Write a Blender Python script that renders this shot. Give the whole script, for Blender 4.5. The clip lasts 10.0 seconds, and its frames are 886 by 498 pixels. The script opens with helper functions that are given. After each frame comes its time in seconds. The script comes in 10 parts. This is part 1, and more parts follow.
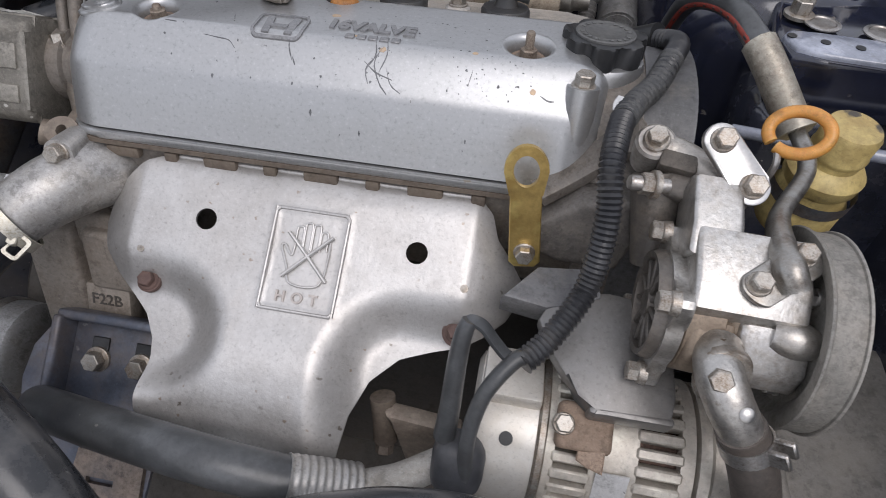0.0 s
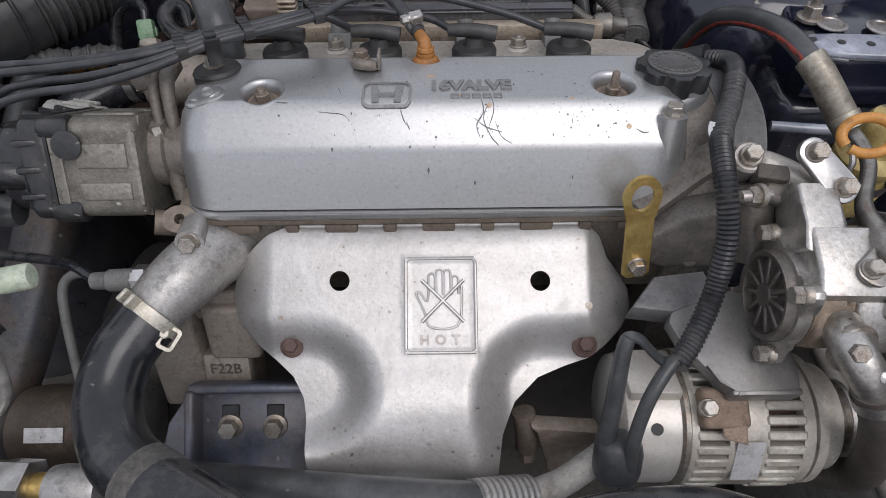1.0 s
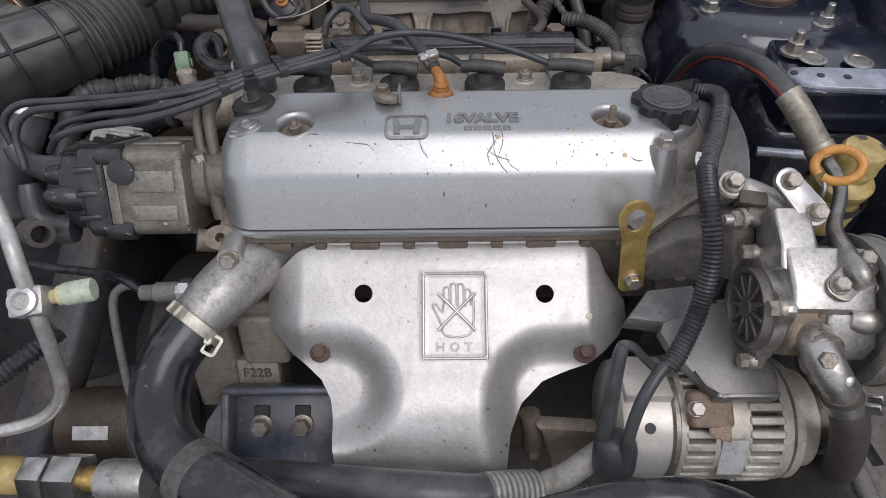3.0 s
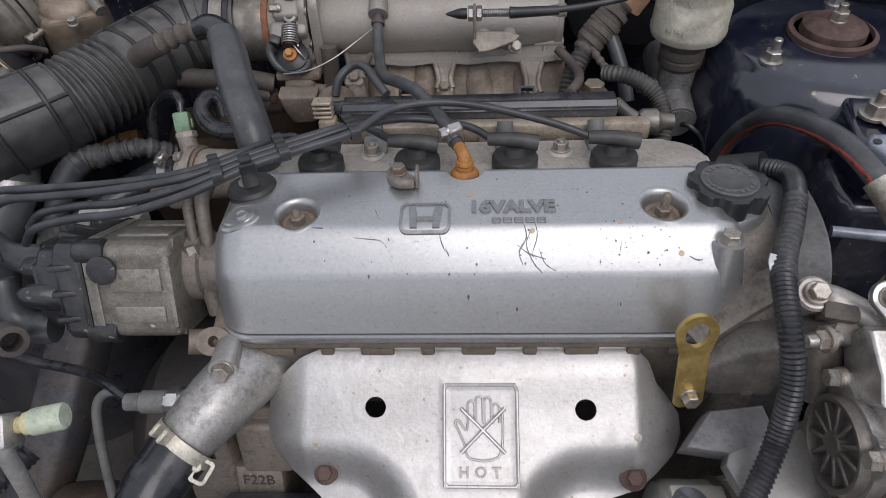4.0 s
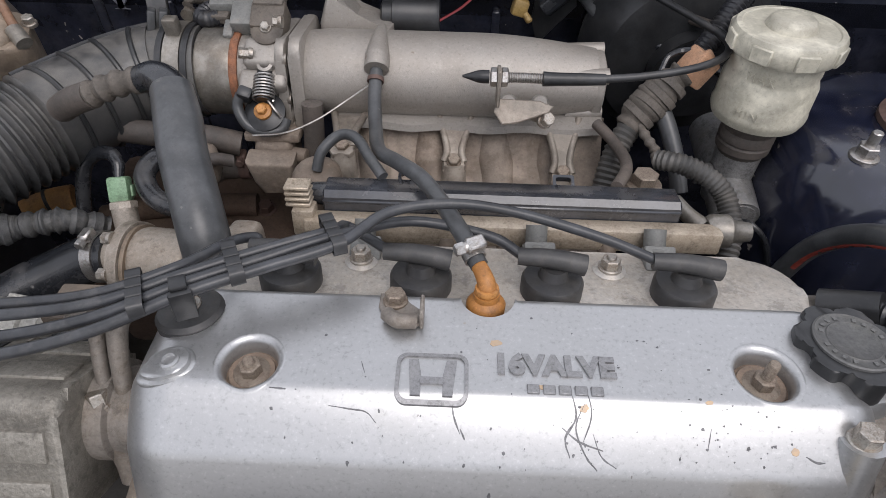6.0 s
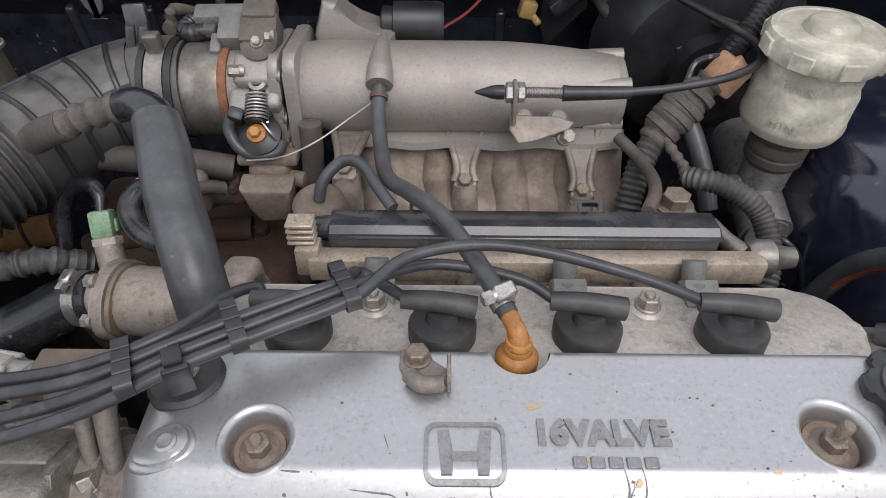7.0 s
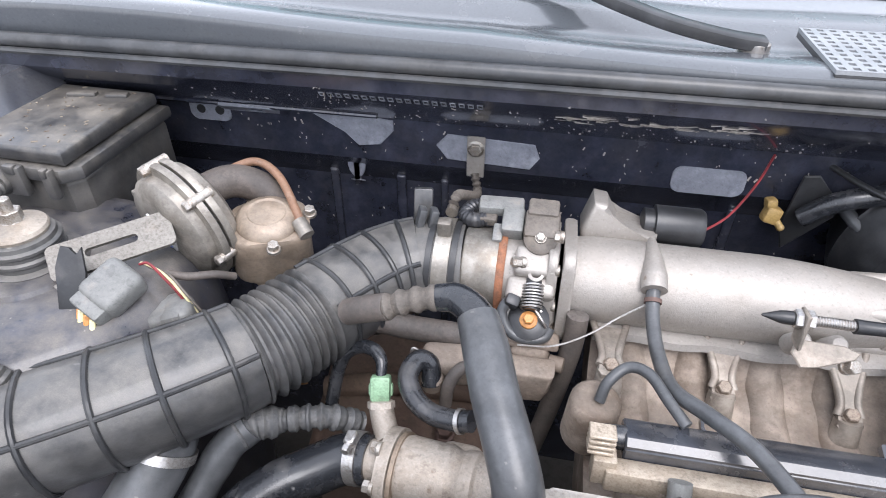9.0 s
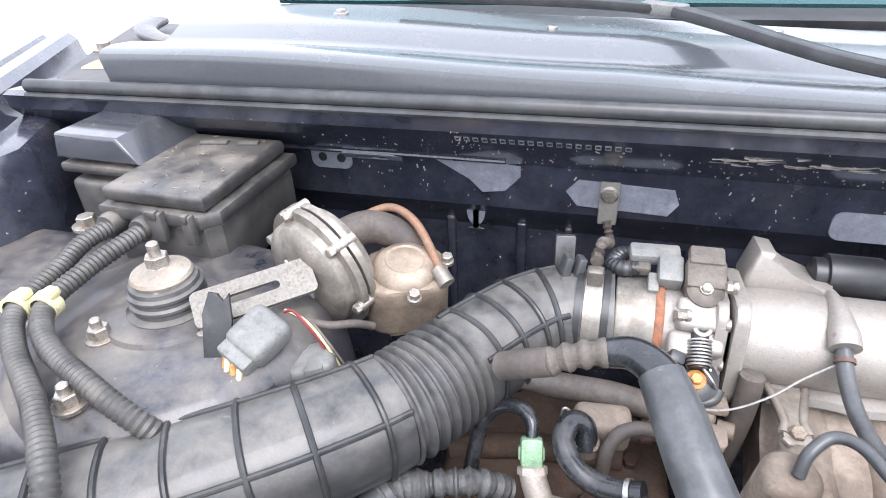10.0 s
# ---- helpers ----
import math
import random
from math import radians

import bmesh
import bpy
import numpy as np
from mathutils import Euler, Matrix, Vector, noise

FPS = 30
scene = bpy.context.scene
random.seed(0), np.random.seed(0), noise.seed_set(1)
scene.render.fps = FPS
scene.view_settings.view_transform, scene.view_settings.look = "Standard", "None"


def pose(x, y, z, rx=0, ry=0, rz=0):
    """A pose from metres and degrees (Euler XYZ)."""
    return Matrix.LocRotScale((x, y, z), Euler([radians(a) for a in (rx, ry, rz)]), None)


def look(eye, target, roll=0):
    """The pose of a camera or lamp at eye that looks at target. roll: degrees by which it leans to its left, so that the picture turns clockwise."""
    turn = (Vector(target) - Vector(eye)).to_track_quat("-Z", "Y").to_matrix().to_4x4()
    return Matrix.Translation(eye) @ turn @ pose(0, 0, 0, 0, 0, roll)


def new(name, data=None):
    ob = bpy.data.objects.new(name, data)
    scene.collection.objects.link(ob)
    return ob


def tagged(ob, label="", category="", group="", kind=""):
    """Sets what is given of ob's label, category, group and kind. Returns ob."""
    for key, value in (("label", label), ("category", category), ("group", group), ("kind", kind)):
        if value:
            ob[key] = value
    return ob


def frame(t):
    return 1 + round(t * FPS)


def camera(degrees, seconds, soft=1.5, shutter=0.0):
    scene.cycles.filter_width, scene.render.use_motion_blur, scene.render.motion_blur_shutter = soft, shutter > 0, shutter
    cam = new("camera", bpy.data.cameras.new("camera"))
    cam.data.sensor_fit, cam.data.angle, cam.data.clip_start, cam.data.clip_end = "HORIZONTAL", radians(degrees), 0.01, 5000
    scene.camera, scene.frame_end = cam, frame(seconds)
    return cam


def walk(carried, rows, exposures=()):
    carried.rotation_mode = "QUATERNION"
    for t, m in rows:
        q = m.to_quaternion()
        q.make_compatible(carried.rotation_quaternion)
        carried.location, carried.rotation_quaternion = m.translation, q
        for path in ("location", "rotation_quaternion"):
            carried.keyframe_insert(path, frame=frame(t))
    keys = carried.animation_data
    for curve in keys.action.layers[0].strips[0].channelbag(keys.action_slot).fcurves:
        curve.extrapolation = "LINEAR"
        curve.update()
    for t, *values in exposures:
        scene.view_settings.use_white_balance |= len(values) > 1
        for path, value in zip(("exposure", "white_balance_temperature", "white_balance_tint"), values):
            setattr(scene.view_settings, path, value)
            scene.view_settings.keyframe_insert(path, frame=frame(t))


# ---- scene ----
cam = camera(72.0, 10.0, soft=0.3, shutter=0.10)
PATH = [
    (0, (0.176, -0.521, 1.168), (-0.038, 0.815, -0.305), 1.8),
    (0.5, (0.066, -0.5, 1.207), (-0.038, 0.798, -0.312), 2.0),
    (1, (0.013, -0.537, 1.236), (0.015, 0.779, -0.27), -0.6),
    (1.5, (-0.011, -0.572, 1.256), (0.016, 0.786, -0.212), -0.1),
    (2, (-0.017, -0.578, 1.267), (0.01, 0.793, -0.189), 0.8),
    (3.3, (0.008, -0.558, 1.29), (-0.017, 0.766, -0.209), -1.5),
    (3.5, (0.006, -0.535, 1.287), (-0.023, 0.795, -0.206), -1.6),
    (4, (0.005, -0.446, 1.287), (-0.09, 0.892, -0.197), -3.6),
    (4.5, (-0.006, -0.361, 1.287), (-0.171, 1.033, -0.138), -4.8),
    (5, (-0.015, -0.327, 1.278), (-0.166, 1.091, -0.124), -3.1),
    (5.5, (-0.027, -0.303, 1.243), (-0.066, 1.122, -0.159), 3.4),
    (5.7, (-0.021, -0.292, 1.237), (-0.064, 1.12, -0.179), 2.5),
    (6.8, (-0.046, -0.236, 1.238), (-0.047, 1.128, -0.225), -0.6),
    (7, (-0.047, -0.221, 1.231), (-0.047, 1.14, -0.234), 0.5),
    (7.5, (-0.062, -0.2, 1.252), (-0.096, 1.192, -0.184), -1.2),
    (8, (-0.093, -0.197, 1.271), (-0.207, 1.239, -0.116), -1.8),
    (8.5, (-0.152, -0.195, 1.291), (-0.343, 1.305, -0.019), -0.6),
    (9, (-0.215, -0.207, 1.304), (-0.514, 1.363, 0.101), 0.2),
    (9.5, (-0.275, -0.232, 1.32), (-0.687, 1.373, 0.2), -0.5),
    (9.8, (-0.288, -0.237, 1.296), (-0.770, 1.374, 0.213), -2.5),
    (10, (-0.307, -0.201, 1.281), (-0.795, 1.427, 0.227), -2.7),
]
EXPOSURES = [(0.0, 0.28, 6320, 14), (0.5, 0.18, 6320, 14), (1.0, 0.08, 6320, 14), (2.0, 0.12, 6320, 14), (4.0, 0.11, 6290, 14), (4.5, 0.24, 6290, 14), (5.0, 0.43, 6290, 14), (5.5, 0.58, 6380, 14), (7.0, 0.58, 6450, 14),
             (7.5, 0.73, 6450, 14), (8.0, 0.94, 6260, 14), (8.5, 1.30, 6120, 14), (9.0, 1.70, 6120, 14), (9.5, 2.07, 6130, 14), (10.0, 2.05, 6130, 14)]
walk(cam, [(t, look(eye, target, roll)) for t, eye, target, roll in PATH], EXPOSURES)

# ---- light ----
SUN_DIRECTION = (0.25, -0.55, 1.0)
world = bpy.data.worlds.new("sky")
scene.world = world
world.use_nodes = True
wn = world.node_tree.nodes
sky = wn.new("ShaderNodeTexSky")
sky.sky_type = "NISHITA"
sky.sun_disc = False
sky.sun_elevation = radians(58)
sky.sun_rotation = radians(155)
sky.dust_density = 4.0
sky.air_density = 1.0
sky_soft = wn.new("ShaderNodeMixRGB")
sky_soft.inputs[0].default_value = 0.8
sky_soft.inputs[2].default_value = (6.0, 6.15, 6.35, 1)
world.node_tree.links.new(sky.outputs[0], sky_soft.inputs[1])
world.node_tree.links.new(sky_soft.outputs[0], wn["Background"].inputs[0])
wn["Background"].inputs[1].default_value = 0.125
sun_data = bpy.data.lights.new("sun", "SUN")
sun_data.energy, sun_data.angle, sun_data.color = 0.9, radians(40), (1.0, 0.98, 0.95)
sun = new("sun", sun_data)
sun.matrix_world = look(SUN_DIRECTION, (0, 0, 0))

# ---- materials ----
def mat(name, color, rough=0.5, metal=0.0, color2=None, scale=30.0, dust=0.0, dust_color=(0.36, 0.31, 0.25),
        bump=0.15, bump_scale=350.0, specks=None, chips=None, spec=0.5, coat=0.0, bump_dist=0.0006, mottle=0.5, grime=0.45):
    """Grain at two scales, dust that settles on faces turned up, and small specks or chips."""
    m = bpy.data.materials.new(name)
    m.use_nodes = True
    nt = m.node_tree
    n, link = nt.nodes, nt.links.new
    bsdf = n["Principled BSDF"]
    tc = n.new("ShaderNodeTexCoord")
    co = tc.outputs["Object"]

    def noise_tex(sc, detail=4.0, rgh=0.6):
        t = n.new("ShaderNodeTexNoise")
        t.inputs["Scale"].default_value, t.inputs["Detail"].default_value, t.inputs["Roughness"].default_value = sc, detail, rgh
        link(co, t.inputs["Vector"])
        return t.outputs["Fac"]

    def ramp(fac, lo, hi):
        r = n.new("ShaderNodeMapRange")
        r.inputs[1].default_value, r.inputs[2].default_value = lo, hi
        link(fac, r.inputs[0])
        return r.outputs[0]

    def mix(fac, a, b):
        x = n.new("ShaderNodeMixRGB")
        for sock, v in zip(x.inputs, (fac, a, b)):
            if isinstance(v, (tuple, list)):
                sock.default_value = (*v[:3], 1)
            elif isinstance(v, float):
                sock.default_value = v
            else:
                link(v, sock)
        return x.outputs[0]

    def times(a, b):
        x = n.new("ShaderNodeMath")
        x.operation = "MULTIPLY"
        x.use_clamp = True
        for sock, v in zip(x.inputs, (a, b)):
            if isinstance(v, float):
                sock.default_value = v
            else:
                link(v, sock)
        return x.outputs[0]

    dust *= 0.50
    big, fine, grit = noise_tex(scale, 7.0, 0.66), noise_tex(scale * 9, 4.0, 0.7), noise_tex(1500.0, 2.0, 0.8)
    color2 = color2 or tuple(c * 0.72 for c in color)
    col = mix(ramp(big, 0.40, 0.62), color, color2)
    col = mix(times(ramp(fine, 0.45, 0.72), mottle), col, tuple(c * 0.5 for c in color))
    if mottle >= 0.4:
        flake = noise_tex(230.0, 6.0, 0.78)
        col = mix(times(ramp(flake, 0.54, 0.66), 0.30), col, tuple(min(1.0, c * 1.6 + 0.02) for c in color))
        col = mix(times(ramp(flake, 0.46, 0.34), 0.42), col, tuple(c * 0.35 for c in color))
        # oily grime in ragged patches, a centimetre or two across
        oil = noise_tex(62.0, 9.0, 0.72)
        col = mix(times(ramp(oil, 0.53, 0.60), grime), col, tuple(c * 0.34 for c in color2))
        worn = n.new("ShaderNodeNewGeometry")
        col = mix(times(times(ramp(worn.outputs["Pointiness"], 0.52, 0.60), ramp(fine, 0.35, 0.6)), 0.45), col, tuple(min(0.8, c * 2.0 + 0.05) for c in color))
    elif mottle >= 0.2:
        haze = noise_tex(26.0, 6.0, 0.62)
        col = mix(times(ramp(haze, 0.50, 0.66), 0.55), col, tuple(min(1.0, c * 1.9 + 0.012) for c in color))
        col = mix(times(ramp(haze, 0.46, 0.34), 0.6), col, tuple(c * 0.45 for c in color))
    # fine pepper of grit, a millimetre or two across
    pepper = noise_tex(330.0, 5.0, 0.68)
    much = 0.30 if dust > 0.06 else 0.10
    col = mix(times(ramp(pepper, 0.55, 0.68), much), col, tuple(c * 0.35 for c in color2))
    col = mix(times(ramp(pepper, 0.43, 0.32), 0.6 * much), col, tuple(min(0.85, c * 1.8 + 0.015) for c in color))
    met, rou = metal, None
    if dust > 0:
        geo = n.new("ShaderNodeNewGeometry")
        sep = n.new("ShaderNodeSeparateXYZ")
        link(geo.outputs["Normal"], sep.inputs[0])
        up = ramp(sep.outputs[2], -0.3, 0.75)
        patch = ramp(noise_tex(scale * 0.8 + 9, 6.0, 0.7), 0.62 - 0.45 * dust, 0.85 - 0.3 * dust)
        mask = times(times(up, patch), min(1.0, 0.35 + dust))
        col = mix(mask, col, mix(ramp(grit, 0.35, 0.65), tuple(c * 0.82 for c in dust_color), tuple(min(1.0, c * 1.12) for c in dust_color)))
        r = n.new("ShaderNodeMapRange")
        r.inputs[3].default_value, r.inputs[4].default_value = rough, 0.9
        link(mask, r.inputs[0])
        rou = r.outputs[0]
        if metal > 0:
            mm = n.new("ShaderNodeMapRange")
            mm.inputs[3].default_value, mm.inputs[4].default_value = metal, 0.0
            link(mask, mm.inputs[0])
            link(mm.outputs[0], bsdf.inputs["Metallic"])
    for item in (specks, chips):
        if item:
            c, sc, size, amount, stretch = item
            mp = n.new("ShaderNodeMapping")
            mp.inputs["Scale"].default_value = stretch
            mp.inputs["Rotation"].default_value = (0.3, 0.2, 0.5)
            link(co, mp.inputs[0])
            # ragged outlines
            rag = n.new("ShaderNodeTexNoise")
            rag.inputs["Scale"].default_value, rag.inputs["Detail"].default_value = sc * 3.0, 3.0
            link(co, rag.inputs["Vector"])
            bent = n.new("ShaderNodeVectorMath")
            bent.operation = "MULTIPLY_ADD"
            bent.inputs[1].default_value = (0.55 / sc,) * 3
            link(rag.outputs["Color"], bent.inputs[0])
            link(mp.outputs[0], bent.inputs[2])
            v = n.new("ShaderNodeTexVoronoi")
            v.inputs["Scale"].default_value = sc
            link(bent.outputs[0], v.inputs["Vector"])
            spot = ramp(v.outputs["Distance"], size, size * 0.6)
            sepc = n.new("ShaderNodeSeparateColor")
            link(v.outputs["Color"], sepc.inputs[0])
            pick = ramp(sepc.outputs[0], 1 - amount, 1 - amount + 0.02)
            col = mix(times(times(spot, pick), ramp(big, 0.42, 0.55)), col, c)
    link(col, bsdf.inputs["Base Color"])
    if rou is None:
        r = n.new("ShaderNodeMapRange")
        r.inputs[3].default_value, r.inputs[4].default_value = max(0.05, rough - 0.08), min(1.0, rough + 0.12)
        link(ramp(big, 0.3, 0.7), r.inputs[0])
        rou = r.outputs[0]
    link(rou, bsdf.inputs["Roughness"])
    if not (dust > 0 and metal > 0):
        bsdf.inputs["Metallic"].default_value = met
    bsdf.inputs["Specular IOR Level"].default_value = spec
    bsdf.inputs["Coat Weight"].default_value = coat
    bsdf.inputs["Coat Roughness"].default_value = 0.12
    if bump > 0:
        b = n.new("ShaderNodeBump")
        b.inputs["Strength"].default_value, b.inputs["Distance"].default_value = bump, bump_dist
        link(noise_tex(bump_scale, 5.0, 0.65), b.inputs["Height"])
        link(b.outputs[0], bsdf.inputs["Normal"])
    return m


M_COVER = mat("silver_paint", (0.475, 0.478, 0.482), 0.35, 0.80, (0.45, 0.452, 0.452), 9, mottle=0.06, dust=0.14, dust_color=(0.42, 0.40, 0.37), bump=0.08, bump_scale=900,
              chips=((0.22, 0.21, 0.20), 150, 0.13, 0.05, (1, 1.3, 1)), specks=((0.40, 0.36, 0.31), 60, 0.14, 0.05, (1, 1, 1)))
M_SHIELD = mat("aluminised_steel", (0.57, 0.555, 0.54), 0.43, 0.72, (0.47, 0.45, 0.43), 12, mottle=0.18, dust=0.20, dust_color=(0.50, 0.46, 0.42), bump=0.35, bump_scale=110, bump_dist=0.0012,
               chips=((0.20, 0.175, 0.15), 70, 0.17, 0.12, (1, 1.5, 1.2)), specks=((0.33, 0.27, 0.22), 130, 0.22, 0.16, (1, 1, 1)))
M_CAST = mat("cast_aluminium", (0.46, 0.43, 0.39), 0.42, 0.66, (0.34, 0.30, 0.26), 25, dust=0.40, dust_color=(0.40, 0.34, 0.28), bump=0.5, bump_scale=420, specks=((0.14, 0.11, 0.085), 120, 0.24, 0.14, (1, 1, 1)))
M_PLENUM = mat("dusty_cast_aluminium", (0.335, 0.312, 0.285), 0.46, 0.34, (0.295, 0.268, 0.238), 7, mottle=0.14, dust=0.40, dust_color=(0.335, 0.300, 0.260), bump=0.5, bump_scale=700, specks=((0.21, 0.17, 0.135), 100, 0.20, 0.07, (1, 1, 1)))
M_BROWN = mat("brown_dirty_casting", (0.105, 0.082, 0.064), 0.8, 0.15, (0.15, 0.12, 0.09), 22, dust=0.5, dust_color=(0.22, 0.18, 0.14), bump=0.6, bump_scale=260)
M_BRIGHT = mat("bright_machined_aluminium", (0.62, 0.61, 0.59), 0.28, 0.95, (0.50, 0.48, 0.46), 40, dust=0.06, mottle=0.2, bump=0.15, bump_scale=500)
M_STEEL = mat("worn_steel", (0.42, 0.40, 0.38), 0.38, 0.9, (0.30, 0.26, 0.22), 60, dust=0.1, bump=0.2)
M_BOLT = mat("dirty_bolt_steel", (0.345, 0.325, 0.295), 0.45, 0.8, (0.24, 0.18, 0.13), 90, dust=0.15, bump=0.3)
M_DIRTBOLT = mat("dirt_caked_bolt", (0.21, 0.175, 0.14), 0.6, 0.5, (0.14, 0.10, 0.075), 90, dust=0.3, bump=0.4)
M_DUSTSTEEL = mat("dusty_tan_steel", (0.27, 0.255, 0.23), 0.38, 0.65, (0.20, 0.175, 0.145), 30, mottle=0.3, dust=0.35, dust_color=(0.29, 0.25, 0.205), bump=0.25)
M_RUST = mat("rusty_bolt", (0.085, 0.052, 0.044), 0.7, 0.2, (0.125, 0.08, 0.066), 110, mottle=0.25, bump=0.6)
M_GOLD = mat("yellow_zinc_plating", (0.64, 0.455, 0.165), 0.33, 0.75, (0.47, 0.31, 0.10), 35, mottle=0.25, dust=0.1, dust_color=(0.4, 0.3, 0.16), bump=0.25)
M_RUBBER = mat("black_rubber", (0.014, 0.016, 0.020), 0.26, 0.0, (0.024, 0.025, 0.028), 22, mottle=0.25, dust=0.50, dust_color=(0.14, 0.13, 0.12), bump=0.25, bump_scale=90, bump_dist=0.0010, coat=0.3, chips=((0.24, 0.23, 0.22), 48, 0.16, 0.26, (1, 2.6, 1)))
M_HOSE = mat("grey_dusty_rubber_hose", (0.056, 0.059, 0.063), 0.36, 0.0, (0.068, 0.070, 0.072), 14, mottle=0.25, dust=0.22, dust_color=(0.15, 0.142, 0.132), bump=0.12, coat=0.1, chips=((0.17, 0.165, 0.155), 70, 0.14, 0.16, (1, 2, 1)))
M_HOSE_BROWN = mat("brown_dusty_hose", (0.062, 0.053, 0.047), 0.6, 0.0, (0.10, 0.082, 0.07), 30, dust=0.4, dust_color=(0.19, 0.155, 0.125), bump=0.4)
M_WIRE = mat("ignition_wire_rubber", (0.030, 0.032, 0.037), 0.34, 0.0, (0.046, 0.048, 0.052), 40, mottle=0.25, dust=0.30, dust_color=(0.17, 0.162, 0.155), bump=0.1)
M_PLASTIC = mat("black_plastic", (0.020, 0.021, 0.023), 0.36, 0.0, (0.030, 0.030, 0.031), 40, mottle=0.25, dust=0.2, dust_color=(0.17, 0.155, 0.14), bump=0.15)
M_DUCT = mat("ribbed_black_duct_plastic", (0.036, 0.037, 0.039), 0.30, 0.0, (0.052, 0.052, 0.052), 14, mottle=0.25, dust=1.15, dust_color=(0.165, 0.155, 0.140), bump=0.25, bump_scale=45, bump_dist=0.003, coat=0.3, chips=((0.26, 0.25, 0.23), 40, 0.16, 0.20, (1, 2.4, 1)))
M_DUCTRIB = mat("dark_duct_rib_plastic", (0.022, 0.023, 0.025), 0.34, 0.0, (0.034, 0.034, 0.034), 30, mottle=0.2, dust=0.35, dust_color=(0.13, 0.12, 0.11), bump=0.2)
M_GREYPLASTIC = mat("grey_plastic", (0.125, 0.127, 0.12), 0.5, 0.0, (0.17, 0.17, 0.165), 40, dust=0.3, bump=0.15)
M_BOX = mat("dusty_box_plastic", (0.030, 0.030, 0.032), 0.30, 0.0, (0.05, 0.05, 0.05), 14, mottle=0.25, dust=1.2, dust_color=(0.20, 0.180, 0.152), bump=0.3, coat=0.3)
M_DIST = mat("distributor_casting", (0.25, 0.235, 0.205), 0.45, 0.4, (0.15, 0.138, 0.118), 24, dust=0.35, dust_color=(0.31, 0.275, 0.23), bump=0.9, bump_scale=130, bump_dist=0.0016, chips=((0.55, 0.53, 0.49), 70, 0.18, 0.22, (1, 1, 2)))
M_DISTCAP = mat("distributor_cap_plastic", (0.016, 0.017, 0.020), 0.32, 0.0, (0.036, 0.036, 0.037), 35, mottle=0.3, dust=0.25, dust_color=(0.17, 0.155, 0.135), bump=0.6, bump_scale=140, bump_dist=0.0014, coat=0.3, chips=((0.22, 0.22, 0.21), 95, 0.24, 0.42, (1, 1, 2.5)))
M_NAVY = mat("navy_body_paint", (0.026, 0.029, 0.045), 0.2, 0.0, (0.038, 0.041, 0.056), 12, mottle=0.2, dust=0.6, dust_color=(0.16, 0.145, 0.135), bump=0.05, coat=0.8, specks=((0.30, 0.28, 0.27), 90, 0.15, 0.16, (1, 1, 1)))
M_NAVY_DUST = mat("dusty_navy_body_paint", (0.020, 0.023, 0.036), 0.24, 0.0, (0.034, 0.036, 0.048), 10, mottle=0.2, dust=1.3, dust_color=(0.165, 0.149, 0.130), bump=0.25, bump_scale=200, coat=0.4, specks=((0.32, 0.29, 0.25), 140, 0.14, 0.30, (1, 1, 1)))
M_SEALANT = mat("grey_sealant_pad", (0.24, 0.25, 0.29), 0.6, 0.0, (0.19, 0.20, 0.23), 30, mottle=0.2, dust=0.15, bump=0.2)
M_WHITE = mat("aged_white_plastic", (0.46, 0.44, 0.365), 0.34, 0.0, (0.35, 0.33, 0.265), 12, mottle=0.3, dust=0.5, dust_color=(0.31, 0.28, 0.23), bump=0.1)
M_GREYCAST = mat("grey_cast_cylinder", (0.28, 0.28, 0.28), 0.45, 0.6, (0.22, 0.21, 0.20), 40, dust=0.25, bump=0.3)
M_ORANGE = mat("orange_brown_rubber", (0.42, 0.18, 0.045), 0.5, 0.0, (0.27, 0.115, 0.035), 40, dust=0.25, dust_color=(0.30, 0.19, 0.11), bump=0.2)
M_ORANGE2 = mat("orange_coated_wire", (0.62, 0.27, 0.06), 0.4, 0.0, (0.5, 0.2, 0.05), 50, bump=0.1)
M_YELLOW = mat("yellow_plastic", (0.54, 0.42, 0.17), 0.45, 0.0, (0.38, 0.27, 0.10), 22, mottle=0.35, dust=0.35, dust_color=(0.40, 0.32, 0.20), bump=0.4, chips=((0.06, 0.05, 0.04), 42, 0.34, 0.45, (1, 1, 0.7)))
M_YCLIP = mat("pale_yellow_clip", (0.62, 0.55, 0.28), 0.5, 0.0, (0.5, 0.44, 0.25), 40, bump=0.1)
M_GREEN = mat("green_plastic", (0.19, 0.31, 0.19), 0.45, 0.0, (0.13, 0.22, 0.13), 50, dust=0.15, bump=0.15)
M_PALEGREEN = mat("pale_green_cap", (0.50, 0.58, 0.42), 0.5, 0.0, (0.4, 0.47, 0.34), 50, dust=0.15, bump=0.1)
M_RED = mat("red_print", (0.30, 0.045, 0.03), 0.6, 0.0, (0.22, 0.04, 0.03), 60, dust=0.15, bump=0.1)
M_REDWIRE = mat("red_wire", (0.20, 0.022, 0.028), 0.5, 0.0, (0.13, 0.018, 0.02), 60, mottle=0.2, dust=0.3, dust_color=(0.16, 0.12, 0.10))
M_TAPE = mat("dirty_tape_wrap", (0.075, 0.065, 0.055), 0.7, 0.0, (0.125, 0.106, 0.088), 60, dust=0.35, dust_color=(0.20, 0.17, 0.14), bump=0.9, bump_scale=260, bump_dist=0.001)
M_CONDUIT = mat("black_corrugated_plastic", (0.022, 0.023, 0.027), 0.28, 0.0, (0.038, 0.038, 0.040), 40, mottle=0.25, dust=0.34, dust_color=(0.18, 0.165, 0.15), bump=0.15)
